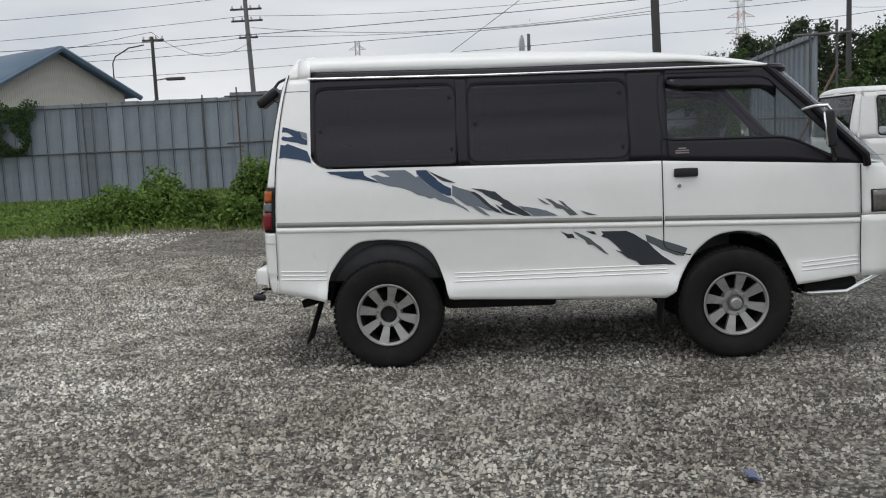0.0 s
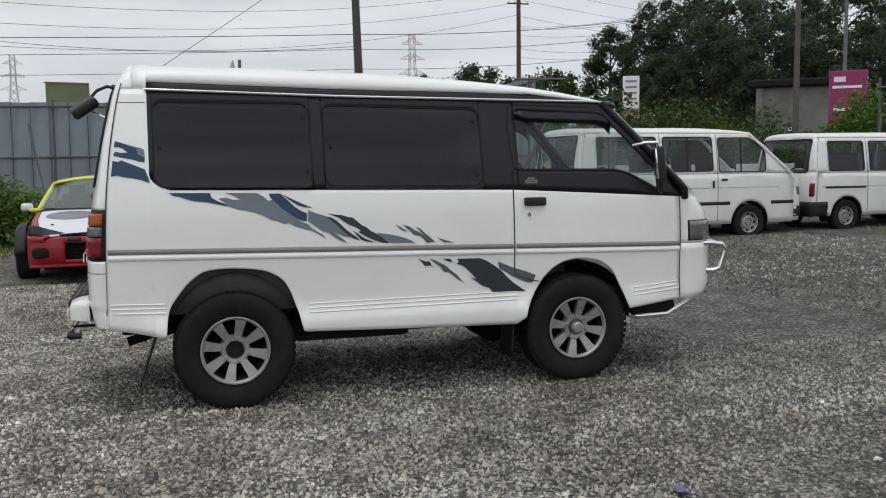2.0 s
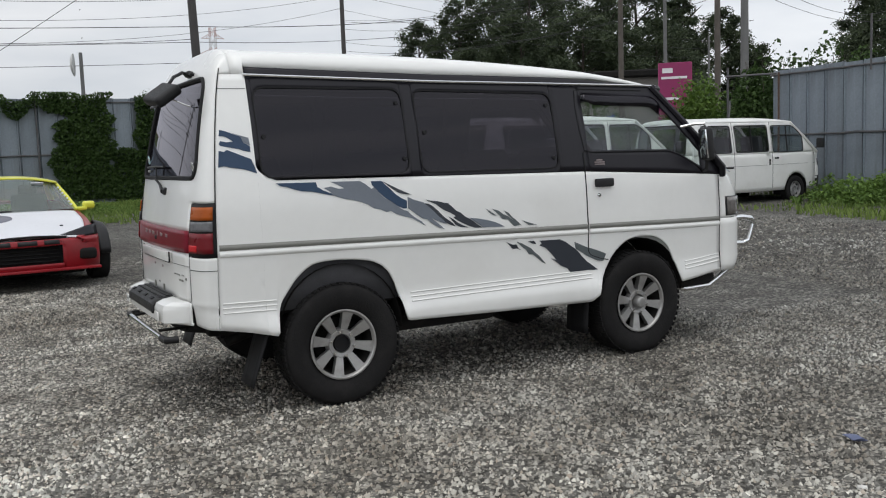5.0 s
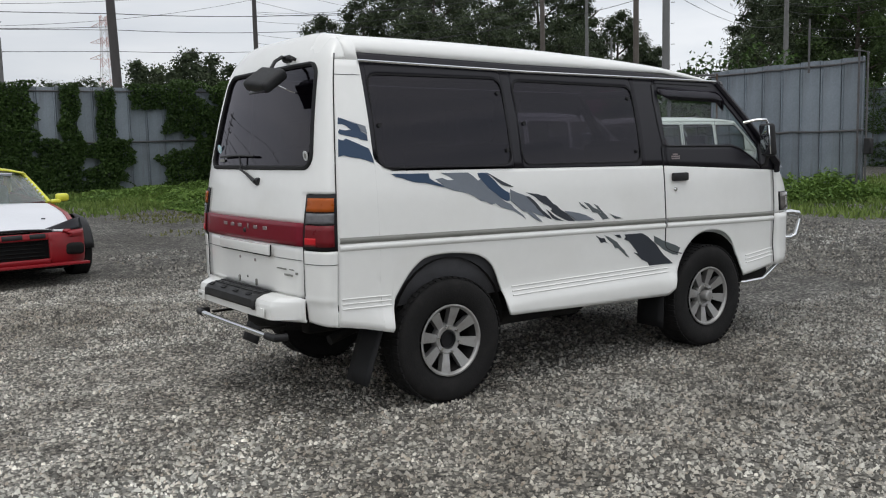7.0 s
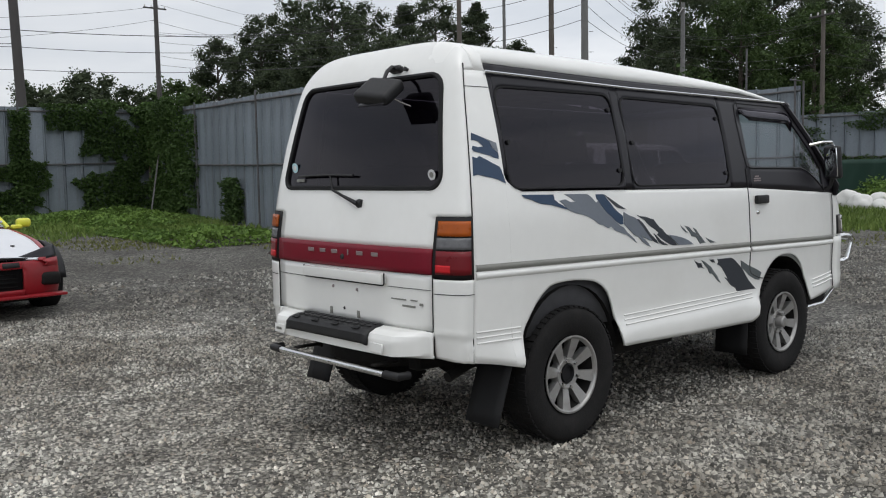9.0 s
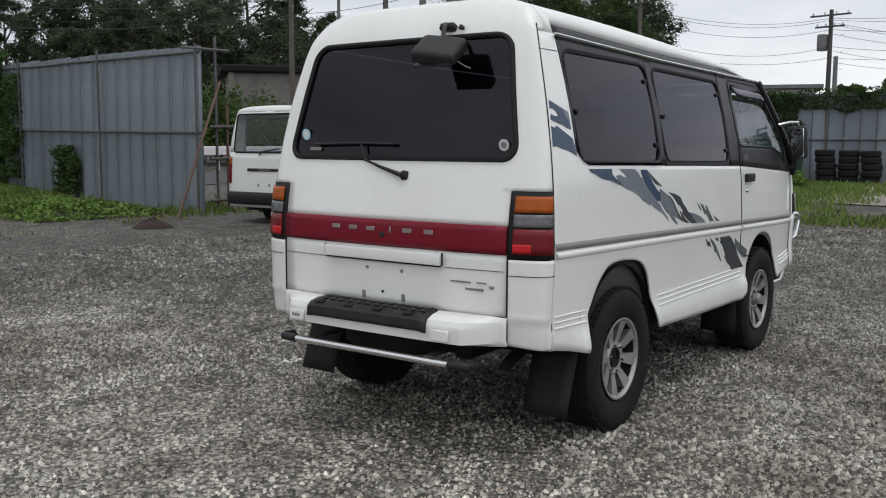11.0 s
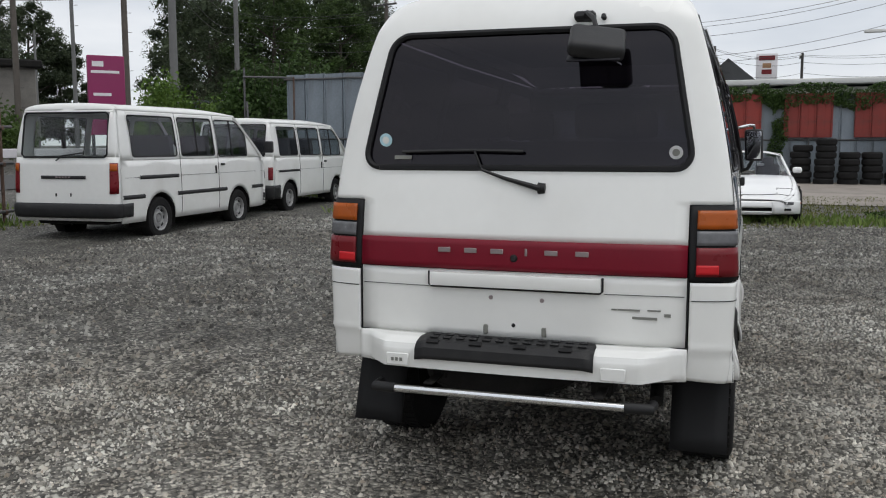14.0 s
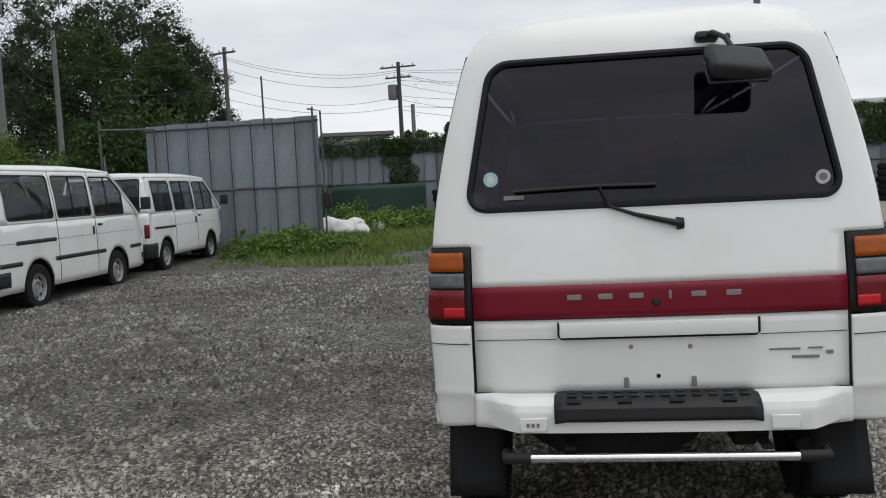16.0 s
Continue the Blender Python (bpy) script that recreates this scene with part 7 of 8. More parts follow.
# ivy on the fences: dense curtains and thin runners
def ivy(label, p0, p1, spots, nrm, z_of):
    """spots: rows of t0, t1 along the fence, z0, z1 above its foot, how many leaves."""
    P = []
    d = Vector((p1[0] - p0[0], p1[1] - p0[1], 0))
    for t0, t1, za, zb, n in spots:
        n = int(n * 2.6)
        t, z = rng.uniform(t0, t1, n), rng.uniform(za, zb, n)
        keep = np.array([noise.noise((a * d.length * 0.9, b * 1.1, 2.0)) + 0.5 * noise.noise((a * d.length * 3, b * 3, 7.0)) > -0.42 for a, b in zip(t, z)])
        wob = (t1 - t0) * 0.35
        t = t + np.array([wob * noise.noise((b * 1.3, t0 * 50, 4.0)) + 0.4 * wob * noise.noise((b * 4, t0 * 50, 9.0)) for b in z])
        z = z - np.array([0.5 * max(0, noise.noise((a * d.length * 1.2, 3.0, za * 9))) for a in t]) * (z > 1.4)
        t, z = t[keep], z[keep]
        off = 0.06 + 0.22 * rng.random(len(t)) ** 1.5
        P.append(np.stack([p0[0] + d.x * t + nrm[0] * off, p0[1] + d.y * t + nrm[1] * off, z + z_of(t)], 1))
    return tagged(leaves("ivy", np.concatenate(P), 0.078, IVY, None, 0.1), label, "ivy", kind="stuff")


fx_ = lambda x: (x + 32.0) / 39.2
ivy("dark green ivy hanging over the steel fence", (-32.0, 27.8), (7.2, 28.3),
    [(fx_(-1.3), fx_(0.4), 2.55, 3.05, 600), (fx_(0.2), fx_(1.8), 0.1, 3.05, 4200), (fx_(2.35), fx_(2.85), 0.9, 3.0, 900), (fx_(3.3), fx_(3.8), 1.0, 3.0, 900), (fx_(1.7), fx_(4.3), 0.0, 1.5, 3400), (fx_(5.2), fx_(7.1), 0.0, 3.15, 4200), (fx_(4.2), fx_(5.4), 2.3, 3.0, 600), (fx_(-16.0), fx_(-14.2), 1.2, 2.9, 1400), (fx_(-22), fx_(-16.5), 0, 2.9, 4000)],
    (0, -1), lambda t: 0.47 + 0 * t)
ivy("ivy creeping up the steel hoarding", (7.2, 28.3), (5.80, 16.95), [(0.0, 0.30, 0.0, 3.15, 5200), (0.30, 0.36, 0.2, 2.6, 500), (0.52, 0.60, 0.0, 1.0, 600)], (-1, 0.1), lambda t: 0.5 - 0.18 * t)
fy_ = lambda y: (27.0 - y) / 41.0
ivy("ivy and creepers hanging over the far fence", (27.0, 27.0), (27.8, -14.0),
    [(fy_(27), fy_(17), 0.0, 3.2, 9000), (fy_(17), fy_(8.5), 2.35, 3.05, 2200), (fy_(13.5), fy_(12.4), 0.5, 3.0, 900), (fy_(8.4), fy_(7.4), 1.7, 3.1, 600), (fy_(6.8), fy_(4.7), 2.6, 3.1, 700), (fy_(5.2), fy_(4.7), 0.8, 3.0, 600), (fy_(4.4), fy_(-2), 2.5, 3.2, 2600), (fy_(-2), fy_(-9), 1.9, 3.3, 5200)],
    (-1, 0), lambda t: 0.35 - 0.1 * t)


# ---- poles, wires, signs and buildings beyond the lot ----
CONCRETE = mat("concrete_pole", (0.15, 0.15, 0.147), 0.85, vary=0.15, scale=2, bump=0.2, bump_scale=40)
DARKPOLE = mat("dark_steel_pole", (0.05, 0.045, 0.043), 0.6, vary=0.2, scale=2)
WOODPOLE = mat("weathered_wood_pole", (0.10, 0.087, 0.075), 0.85, vary=0.25, scale=3, bump=0.3, bump_scale=30)
WIRE = mat("cable_black", (0.03, 0.03, 0.032), 0.6, vary=0.1)
INSUL = mat("porcelain", (0.55, 0.55, 0.53), 0.3, vary=0.05)


def utility_pole(x, y, h, material, label, arms=(), r=0.15, cans=0, turn=0.0, lean=0.0):
    p = thing("utility_pole", pose(x, y, ground_z(x, y) - 0.3, 0, lean, turn), label, "utility pole", "poles along the road")
    MB().tube([(0, 0, 0), (0, 0, h * 0.5), (0, 0, h)], r, 12, radii=[r, r * 0.86, r * 0.72]).ob("pole", material, p)
    for z, w in arms:
        a = MB().box((0, 0.12, z), (w, 0.08, 0.09), bev=0.01)
        a.ob("crossarm", DARKPOLE, p)
        for k in range(4):
            MB().lathe([(0.03, -0.0), (0.05, 0.04), (0.03, 0.06), (0.05, 0.10), (0.02, 0.14), (0, 0.14)], 8).ob("insulator", INSUL, p).matrix_basis = pose(-w / 2 + w * (k + 0.25) / 3.5, 0.12, z + 0.045, 90, 0, 0)
    for k in range(cans):
        c = MB().lathe([(0, -0.45), (0.26, -0.43), (0.28, -0.2), (0.28, 0.38), (0.24, 0.44), (0, 0.46)], 16)
        c.ob("transformer", CONCRETE, p, "grey pole transformer").matrix_basis = pose(0.42, 0.0, h * 0.80 - 0.1 * k, 90, 0, 0)
    for k in range(6):
        MB().tube([(0.05, -r, 2.6 + k * 0.8), (0.05, -r - 0.16, 2.6 + k * 0.8)], 0.011, 5).ob("step_bolt", DARKPOLE, p)
    return p


def at(h, d, cam_x, cam_y):
    return cam_x + d * math.sin(radians(h)), cam_y + d * math.cos(radians(h))


P_W = at(-14.5, 46, 0, 0)
P_A, P_B = (6.7, 37.4), (22.9, 61.0)
utility_pole(*P_W, 9.2, CONCRETE, "concrete utility pole crowded with crossarms and insulators", ((8.9, 1.7), (8.35, 1.5), (7.8, 1.5), (7.0, 0.9)), 0.14, 0, 10, -1.5)
lp_ = utility_pole(*at(-20.3, 44, 0, 0), 6.9, DARKPOLE, "short steel pole with a hanging lamp and a bent conduit", ((6.75, 1.0),), 0.10)
MB().tube([(-0.4, 0, 6.55), (-1.1, 0, 6.45), (-1.75, 0, 6.1), (-1.9, 0, 5.8), (-1.9, 0, 4.4)], 0.03, 6).ob("conduit", DARKPOLE, lp_)
MB().tube([(0, 0, 4.95), (0.6, 0, 5.02)], 0.025, 6).ob("lamp_arm", DARKPOLE, lp_)
MB().box((0.95, 0, 4.98), (0.85, 0.26, 0.14), bev=0.05, seg=2).ob("lamp_head", DARKPOLE, lp_)
utility_pole(*P_A, 13, DARKPOLE, "dark leaning steel utility pole behind the fence", (), 0.19, 0, 0, -1.5)
utility_pole(*P_B, 14, DARKPOLE, "dark utility pole with crossarms across the road", ((13.0, 1.8), (12.2, 1.6)), 0.19)
P_5 = (24.6, 26.3)
utility_pole(*P_5, 10.5, CONCRETE, "concrete utility pole with cable brackets by the road", ((9.4, 1.8), (8.8, 1.8)), 0.17, 1, 30)
utility_pole(57, 43, 13.5, CONCRETE, "concrete utility pole in front of tall trees", ((12.8, 2.4),), 0.22, 0, 40)
utility_pole(25.2, 34.2, 10, WOODPOLE, "weathered wooden utility pole by the road", ((9.4, 1.5),), 0.14)
utility_pole(25.4, 31.5, 9.5, CONCRETE, "slim grey pole with a road lamp", (), 0.09)
utility_pole(28.0, 31.0, 11, WOODPOLE, "dark wooden utility pole beside the road sign", ((10.4, 1.6),), 0.15)
utility_pole(75, 78.2, 13.2, CONCRETE, "concrete utility pole standing against the wood", ((12.6, 2.0),), 0.16)
P_E = at(78.3, 54, -4.9, 5.5)
P_E2 = at(69.3, 48, -4.95, 6.93)
utility_pole(*P_E, 8.6, DARKPOLE, "utility pole with a crowded crossarm beyond the far fence", ((8.3, 2.2), (7.7, 1.6)), 0.15, 1, 80)
utility_pole(*P_E2, 8.7, WOODPOLE, "utility pole with a bare crossarm beyond the hoarding", ((8.4, 1.6),), 0.13, 0, 70)
utility_pole(*at(77.1, 48, -4.9, 4.0), 5.6, CONCRETE, "short grey pole beyond the far fence", (), 0.14)
utility_pole(*at(100.6, 46, -5.0, 6.3), 12, CONCRETE, "grey utility pole beyond the far fence", (), 0.2)
utility_pole(*at(99.2, 62, -5.0, 6.3), 9.5, DARKPOLE, "utility pole with transformer beyond the far fence", ((9.0, 1.6),), 0.15, 1)
utility_pole(*at(87.6, 60, -5.0, 5.5), 7.6, DARKPOLE, "thin utility pole beyond the far fence", ((7.2, 2.0), (6.4, 1.8)), 0.12)
utility_pole(*at(92.5, 66, -5.0, 5.5), 7.6, DARKPOLE, "thin utility pole far beyond the fence", ((7.3, 1.6),), 0.12)
utility_pole(*at(105, 60, -5.0, 6.3), 8, DARKPOLE, "thin utility pole far beyond the fence", ((7.5, 1.8),), 0.12)
cm_ = utility_pole(1.2, 29.5, 4.6, CONCRETE, "short grey post with a round traffic mirror behind the fence", (), 0.07)
MB().lathe([(0, 0.05), (0.20, 0.03), (0.31, -0.02), (0.33, -0.05), (0.0, -0.06)], 20).ob("traffic_mirror", INSUL, cm_, "round convex mirror in a pale rim").matrix_basis = pose(-0.25, 0, 4.25, 0, 0, 75)
# street lamp beyond the far fence
lx, ly = at(98.3, 44, -5.0, 6.3)
lampo = thing("street_lamp", pose(lx, ly, 0.2), "pale street lamp with a curved arm", "street lamp")
MB().tube([(0, 0, 0), (0, 0, 5.6), (0, 0.15, 6.0), (0, 0.6, 6.15)], 0.07, 8).ob("pole", INSUL, lampo)
MB().box((0, 0.95, 6.12), (0.25, 0.75, 0.14), bev=0.05, seg=2).ob("lamp_head", INSUL, lampo)


def cable(a, b, sag, r=0.011):
    a, b = Vector(a), Vector(b)
    q = MB().tube([a.lerp(b, t) - Vector((0, 0, sag * 4 * t * (1 - t))) for t in span(0, 1, 20)], r, 5, cap=False)
    return tagged(q.ob("cable", WIRE, fix=False), "black overhead cable strung between poles", "cable", "overhead cables")


wx, wy = P_W
for dz, dy, sg in ((12.95, -0.9, 0.7), (12.05, -0.8, 0.7), (11.25, 0.6, 0.8)):
    cable((wx, wy + dy, dz - 4.2), (P_B[0], P_B[1] + dy * 0.5, dz + 0.6), sg * 1.6)
    cable((wx, wy + dy, dz - 4.2), (wx - 40, wy - 6 + dy, dz - 5.0), sg)
    cable((P_B[0], P_B[1] + dy, dz + 0.6), (75, 78 + dy, dz), sg)
for z, sg, r in ((6.3, 0.5, 0.014), (5.7, 0.55, 0.011), (4.9, 0.5, 0.010)):
    cable((-46, 41.0, z + 0.4), (P_A[0], P_A[1] + 0.2, z + 0.5), sg, r)
    cable((P_A[0], P_A[1] + 0.2, z + 0.5), (25.2, 34.2, z + 2.3), sg, r)
cable((wx, wy, 7.4), (P_A[0], P_A[1], 6.3), 0.5)
cable((-1.5, 33.0, 4.6), (P_A[0], P_A[1], 10.8), 0.05, 0.011)
cable((wx, wy, 6.8), at(-20.3, 44, 0, 0) + (7.0,), 0.9)
cable(at(-20.3, 44, 0, 0) + (7.0,), (-46, 41, 5.5), 0.8)
for z, sg in ((9.5, 0.7), (9.4, 0.8), (8.9, 0.8), (8.0, 0.9), (7.4, 0.7)):
    cable(P_5 + (z,), (25.2, 34.2, z - 0.1), 0.2)
    cable(P_5 + (z,), (57, 43, z + 2.5), sg)
    cable((25.2, 34.2, z - 0.1), (P_B[0], P_B[1], z + 1.5), sg)
    cable(P_E2 + (z - 1.0,), P_E + (z - 1.2,), sg * 0.8)
    cable(P_E + (z - 1.2,), at(100.6, 46, -5.0, 6.3) + (z - 0.6,), sg * 1.2)
    cable((57, 43, z + 2), P_E2 + (z - 1.0,), sg * 0.6)
    cable(at(87.6, 60, -5, 5.5) + (z * 0.78,), at(92.5, 66, -5, 5.5) + (z * 0.78,), sg * 0.5)
    cable(at(92.5, 66, -5, 5.5) + (z * 0.78,), at(105, 60, -5, 6.3) + (z * 0.82,), sg * 0.8)
    cable(P_E + (z - 1.4,), at(87.6, 60, -5, 5.5) + (z * 0.78,), sg * 0.5)


def pylon(x, y, h, label, red):
    """A lattice transmission tower."""
    p = thing("pylon", pose(x, y, 0), label, "pylon", "transmission towers")
    # the red is paled so that distance haze sits in its colour
    c1 = mat("pylon_hazed_red" if red else "pylon_grey", (0.50, 0.36, 0.34) if red else (0.34, 0.35, 0.36), 0.6, vary=0.1)
    c2 = mat("pylon_white", (0.6, 0.6, 0.6), 0.6, vary=0.1) if red else c1
    wd = lambda z: h * (0.085 - 0.065 * min(z / (h * 0.8), 1) ** 0.8)
    lv = span(0, h, 14)
    for k in range(14):
        q = MB()
        a, b = lv[k], lv[k + 1]
        for sx in (-1, 1):
            for sy in (-1, 1):
                q.tube([(sx * wd(a), sy * wd(a), a), (sx * wd(b), sy * wd(b), b)], h * 0.0030, 4)
        for s in (-1, 1):
            q.tube([(-wd(a), s * wd(a), a), (wd(b), s * wd(b), b)], h * 0.0018, 4)
            q.tube([(wd(a), s * wd(a), a), (-wd(b), s * wd(b), b)], h * 0.0018, 4)
            q.tube([(s * wd(a), -wd(a), a), (s * wd(b), wd(b), b)], h * 0.0018, 4)
        q.ob("lattice_section", c1 if k % 2 else c2, p)
    for z, w in ((0.70, 0.105), (0.81, 0.095), (0.92, 0.08)):
        q = MB()
        for s in (-1, 1):
            q.tube([(s * wd(z * h), 0, z * h), (s * w * h, 0, z * h)], h * 0.0026, 4)
            q.tube([(s * wd(z * h), 0, z * h + 0.035 * h), (s * w * h, 0, z * h)], h * 0.0026, 4)
            q.tube([(s * w * h * 0.55, 0, z * h), (s * wd(z * h), 0, z * h + 0.035 * h)], h * 0.0016, 4)
            q.tube([(s * w * h * 0.55, 0, z * h), (s * w * h * 0.6, 0, z * h + 0.017 * h)], h * 0.0016, 4)
        q.ob("crossarm", c1, p)
    return p


pylon(*at(15.2, 310, -2, 1), 45, "red and white lattice transmission tower far away", True)
pylon(*at(-8.2, 400, 0, 0), 46, "grey lattice transmission tower far away", False)

# house behind the north fence
SIDING = mat("cream_corrugated_siding", (0.52, 0.51, 0.46), 0.7, vary=0.08, scale=1.5)
ROOFB = mat("blue_metal_roof", (0.085, 0.135, 0.19), 0.5, vary=0.12, scale=1.5)
house = thing("house", pose(-17.3, 36.0, 0.1, 0, 0, 57), "low house with cream corrugated siding and a blue roof", "house")
hw_, hl_, he_, hr_ = 3.05, 11.0, 4.0, 5.65
MB().add([(-hw_, 0, 0), (hw_, 0, 0), (hw_, 0, he_), (0, 0, hr_), (-hw_, 0, he_), (-hw_, hl_, 0), (hw_, hl_, 0), (hw_, hl_, he_), (0, hl_, hr_), (-hw_, hl_, he_)],
         [(0, 1, 2, 3, 4), (9, 8, 7, 6, 5), (1, 6, 7, 2), (0, 4, 9, 5)]).ob("wall", SIDING, house, sharp=20)
rib = MB()
for k in range(70):
    x = -hw_ + 0.08 + k * (2 * hw_ - 0.16) / 69
    z = he_ + (hr_ - he_) * (1 - abs(x) / hw_) - 0.06
    rib.box((x, -0.015, z / 2), (0.06, 0.03, z))
rib.ob("siding_ribs", SIDING, house, kind="stuff")
for s in (1, -1):
    dx, dz = (hw_ + 0.45), (hr_ - he_) / hw_ * (hw_ + 0.45)
    q = MB().add([(0, -0.5, hr_ + 0.10), (s * dx, -0.5, hr_ + 0.10 - dz), (s * dx, hl_ + 0.4, hr_ + 0.10 - dz), (0, hl_ + 0.4, hr_ + 0.10)], [(0, 1, 2, 3)])
    q.ob("roof", ROOFB, house, solid=0.08)
    MB().tube([(0, -0.52, hr_ + 0.06), (s * dx, -0.52, hr_ + 0.06 - dz)], 0.11, 6).ob("barge_board", ROOFB, house)
    cc = MB()
    for k in range(28):
        y = -0.4 + k * 0.41
        cc.tube([(0, y, hr_ + 0.12), (s * dx, y, hr_ + 0.12 - dz)], 0.025, 5)
    cc.ob("roof_ribs", ROOFB, house, kind="stuff")

# green and orange sign box above the fence
OLIVE = mat("faded_green_board", (0.13, 0.17, 0.08), 0.7, vary=0.15, scale=2)
ORANGE = mat("faded_orange_edge", (0.32, 0.18, 0.09), 0.7, vary=0.15, scale=2)
sg = thing("sign_board", pose(-4.6, 38.2, 0.5, 0, 0, 12), "faded green sign board on posts behind the fence", "sign")
MB().box((0, 0, 3.55), (1.5, 0.10, 1.30), bev=0.01).ob("board", OLIVE, sg)
for a, b, c in (((0, -0.01, 4.22), (1.62, 0.14, 0.05), "frame"), ((0.78, -0.01, 3.55), (0.05, 0.14, 1.35), "frame")):
    MB().box(a, b, bev=0.01).ob(c, ORANGE, sg)
for x in (-0.6, 0.6):
    MB().tube([(x, 0.1, -0.5), (x, 0.1, 4.1)], 0.04, 8).ob("post", PIPE, sg)

# magenta roadside sign with plain bars for its lettering
MAGENTA = mat("magenta_sign", (0.24, 0.012, 0.09), 0.4, vary=0.06, scale=2)
WHITESIGN = mat("white_sign_paint", (0.72, 0.70, 0.72), 0.5, vary=0.05, scale=5)
ae = thing("road_sign", pose(22.0, 27.3, 0.35, 0, 0, -41), "magenta roadside sign with white lettering bars", "sign")
MB().box((0, 0, 2.87), (1.24, 0.22, 2.75), bev=0.02).ob("sign_box", MAGENTA, ae)
for x, z, w, h_ in ((-0.28, 3.95, 0.38, 0.18), (-0.04, 3.68, 0.95, 0.09), (-0.16, 2.90, 0.60, 0.10), (-0.1, 2.1, 0.8, 0.09)):
    MB().box((x, -0.115, z), (w, 0.012, h_)).ob("lettering_bar", WHITESIGN, ae)
for x in (-0.5, 0.5):
    MB().tube([(x, 0, -0.4), (x, 0, 1.7)], 0.06, 8).ob("post", PIPE, ae)

# white notice board on two posts, and a blue parking sign
nb = thing("notice_board", pose(*at(28.4, 36, -1.1, 0.33), 0.6, 0, 0, -28), "white notice board with an orange band on two posts", "sign")
MB().box((0, 0, 3.35), (0.62, 0.05, 1.6), bev=0.008).ob("board", WHITESIGN, nb)
MB().box((0, -0.03, 2.75), (0.60, 0.012, 0.34)).ob("orange_band", ORANGE, nb)
for k in range(4):
    MB().box((0, -0.032, 3.95 - 0.22 * k), (0.42, 0.01, 0.07)).ob("lettering_bar", GREYTRIM, nb)
for x in (-0.22, 0.22):
    MB().tube([(x, 0.04, -0.4), (x, 0.04, 2.6)], 0.03, 8).ob("post", PIPE, nb)
BLUE = mat("blue_sign", (0.03, 0.08, 0.30), 0.4, vary=0.05)
bs = thing("parking_sign", pose(30.0, 40.8, 0.6, 0, 0, -42), "small blue and white sign on a pole", "sign")
MB().box((0, 0, 2.5), (0.42, 0.03, 0.42), bev=0.008).ob("blue_plate", BLUE, bs)
MB().box((0, 0, 1.95), (0.42, 0.03, 0.55), bev=0.008).ob("white_plate", WHITESIGN, bs)
MB().lathe([(0.07, -0.02), (0.10, -0.02)], 16).ob("mark", WHITESIGN, bs).matrix_basis = pose(0, 0, 2.5)
MB().tube([(0, 0.04, -0.4), (0, 0.04, 2.8)], 0.03, 8).ob("post", PIPE, bs)

# road beyond the gateway with a guard rail, and a dull concrete building on the slope
ASPHALT = mat("asphalt", (0.055, 0.055, 0.056), 0.85, vary=0.15, scale=1.0, bump=0.3, bump_scale=120)
q = MB()
q.surf(lambda x, y: (x, y, ground_z(x, y) + 0.02), span(6.4, 80, 40), 22.8, 27.6, 6, both=False)
tagged(q.ob("road", ASPHALT), "dark asphalt road beyond the gateway", "road", kind="structure")
gd = thing("guard_rail", pose(8, 28.6, 0.5), "white steel guard rail along the road", "guard rail")
MB().box((11, 0, 0.72), (22, 0.05, 0.30), bev=0.02).ob("beam", WHITESIGN, gd)
for k in range(12):
    MB().tube([(0.3 + k * 1.95, 0.08, -0.2), (0.3 + k * 1.95, 0.08, 0.82)], 0.055, 8).ob("post", WHITESIGN, gd)
OLDCON = mat("stained_concrete", (0.16, 0.15, 0.135), 0.85, vary=0.2, scale=0.8, dirt=(0.06, 0.055, 0.05), dirt_amount=0.6)
cb_ = thing("building", pose(*at(38.3, 58, -1.5, 0.5), 0.4, 0, 0, -38), "low stained concrete building among trees", "building")
MB().box((0.4, 0, 2.6), (5, 5, 5.2), bev=0.05).ob("wall", OLDCON, cb_)
MB().box((0.3, 0, 5.40), (5.8, 5.8, 0.42), bev=0.08).ob("roof", UNDER, cb_)
MB().box((-2.0, -2.58, 2.6), (0.35, 0.2, 5.2), bev=0.03).ob("pilaster", OLDCON, cb_)
fb_ = thing("building", pose(*at(74.2, 62, -4.9, 4.0), 0.3, 0, 0, -72), "flat-roofed pale building beyond the far fence", "building")
MB().box((0, 0, 2.3), (3.6, 5, 4.6), bev=0.05).ob("wall", SIDING, fb_)
MB().box((0, 0, 4.7), (4.6, 6, 0.25), bev=0.03).ob("roof", CONCRETE, fb_)
DARKROOF = mat("dark_tile_roof", (0.05, 0.052, 0.055), 0.6, vary=0.2, scale=2)
hb = thing("house", pose(*at(88.3, 64, -5, 5.4), 0.3, 0, 0, 2), "house with a dark tiled gable roof beyond the fence", "house")
MB().box((0, 0, 2.4), (5, 3.4, 4.8), bev=0.03).ob("wall", SIDING, hb)
MB().add([(-3, -2.3, 4.7), (-3, 2.3, 4.7), (-3, 0, 6.6), (3, -2.3, 4.7), (3, 2.3, 4.7), (3, 0, 6.6)], [(0, 1, 2), (3, 5, 4), (0, 3, 4, 1), (0, 2, 5, 3), (1, 4, 5, 2)]).ob("roof", DARKROOF, hb, sharp=20)
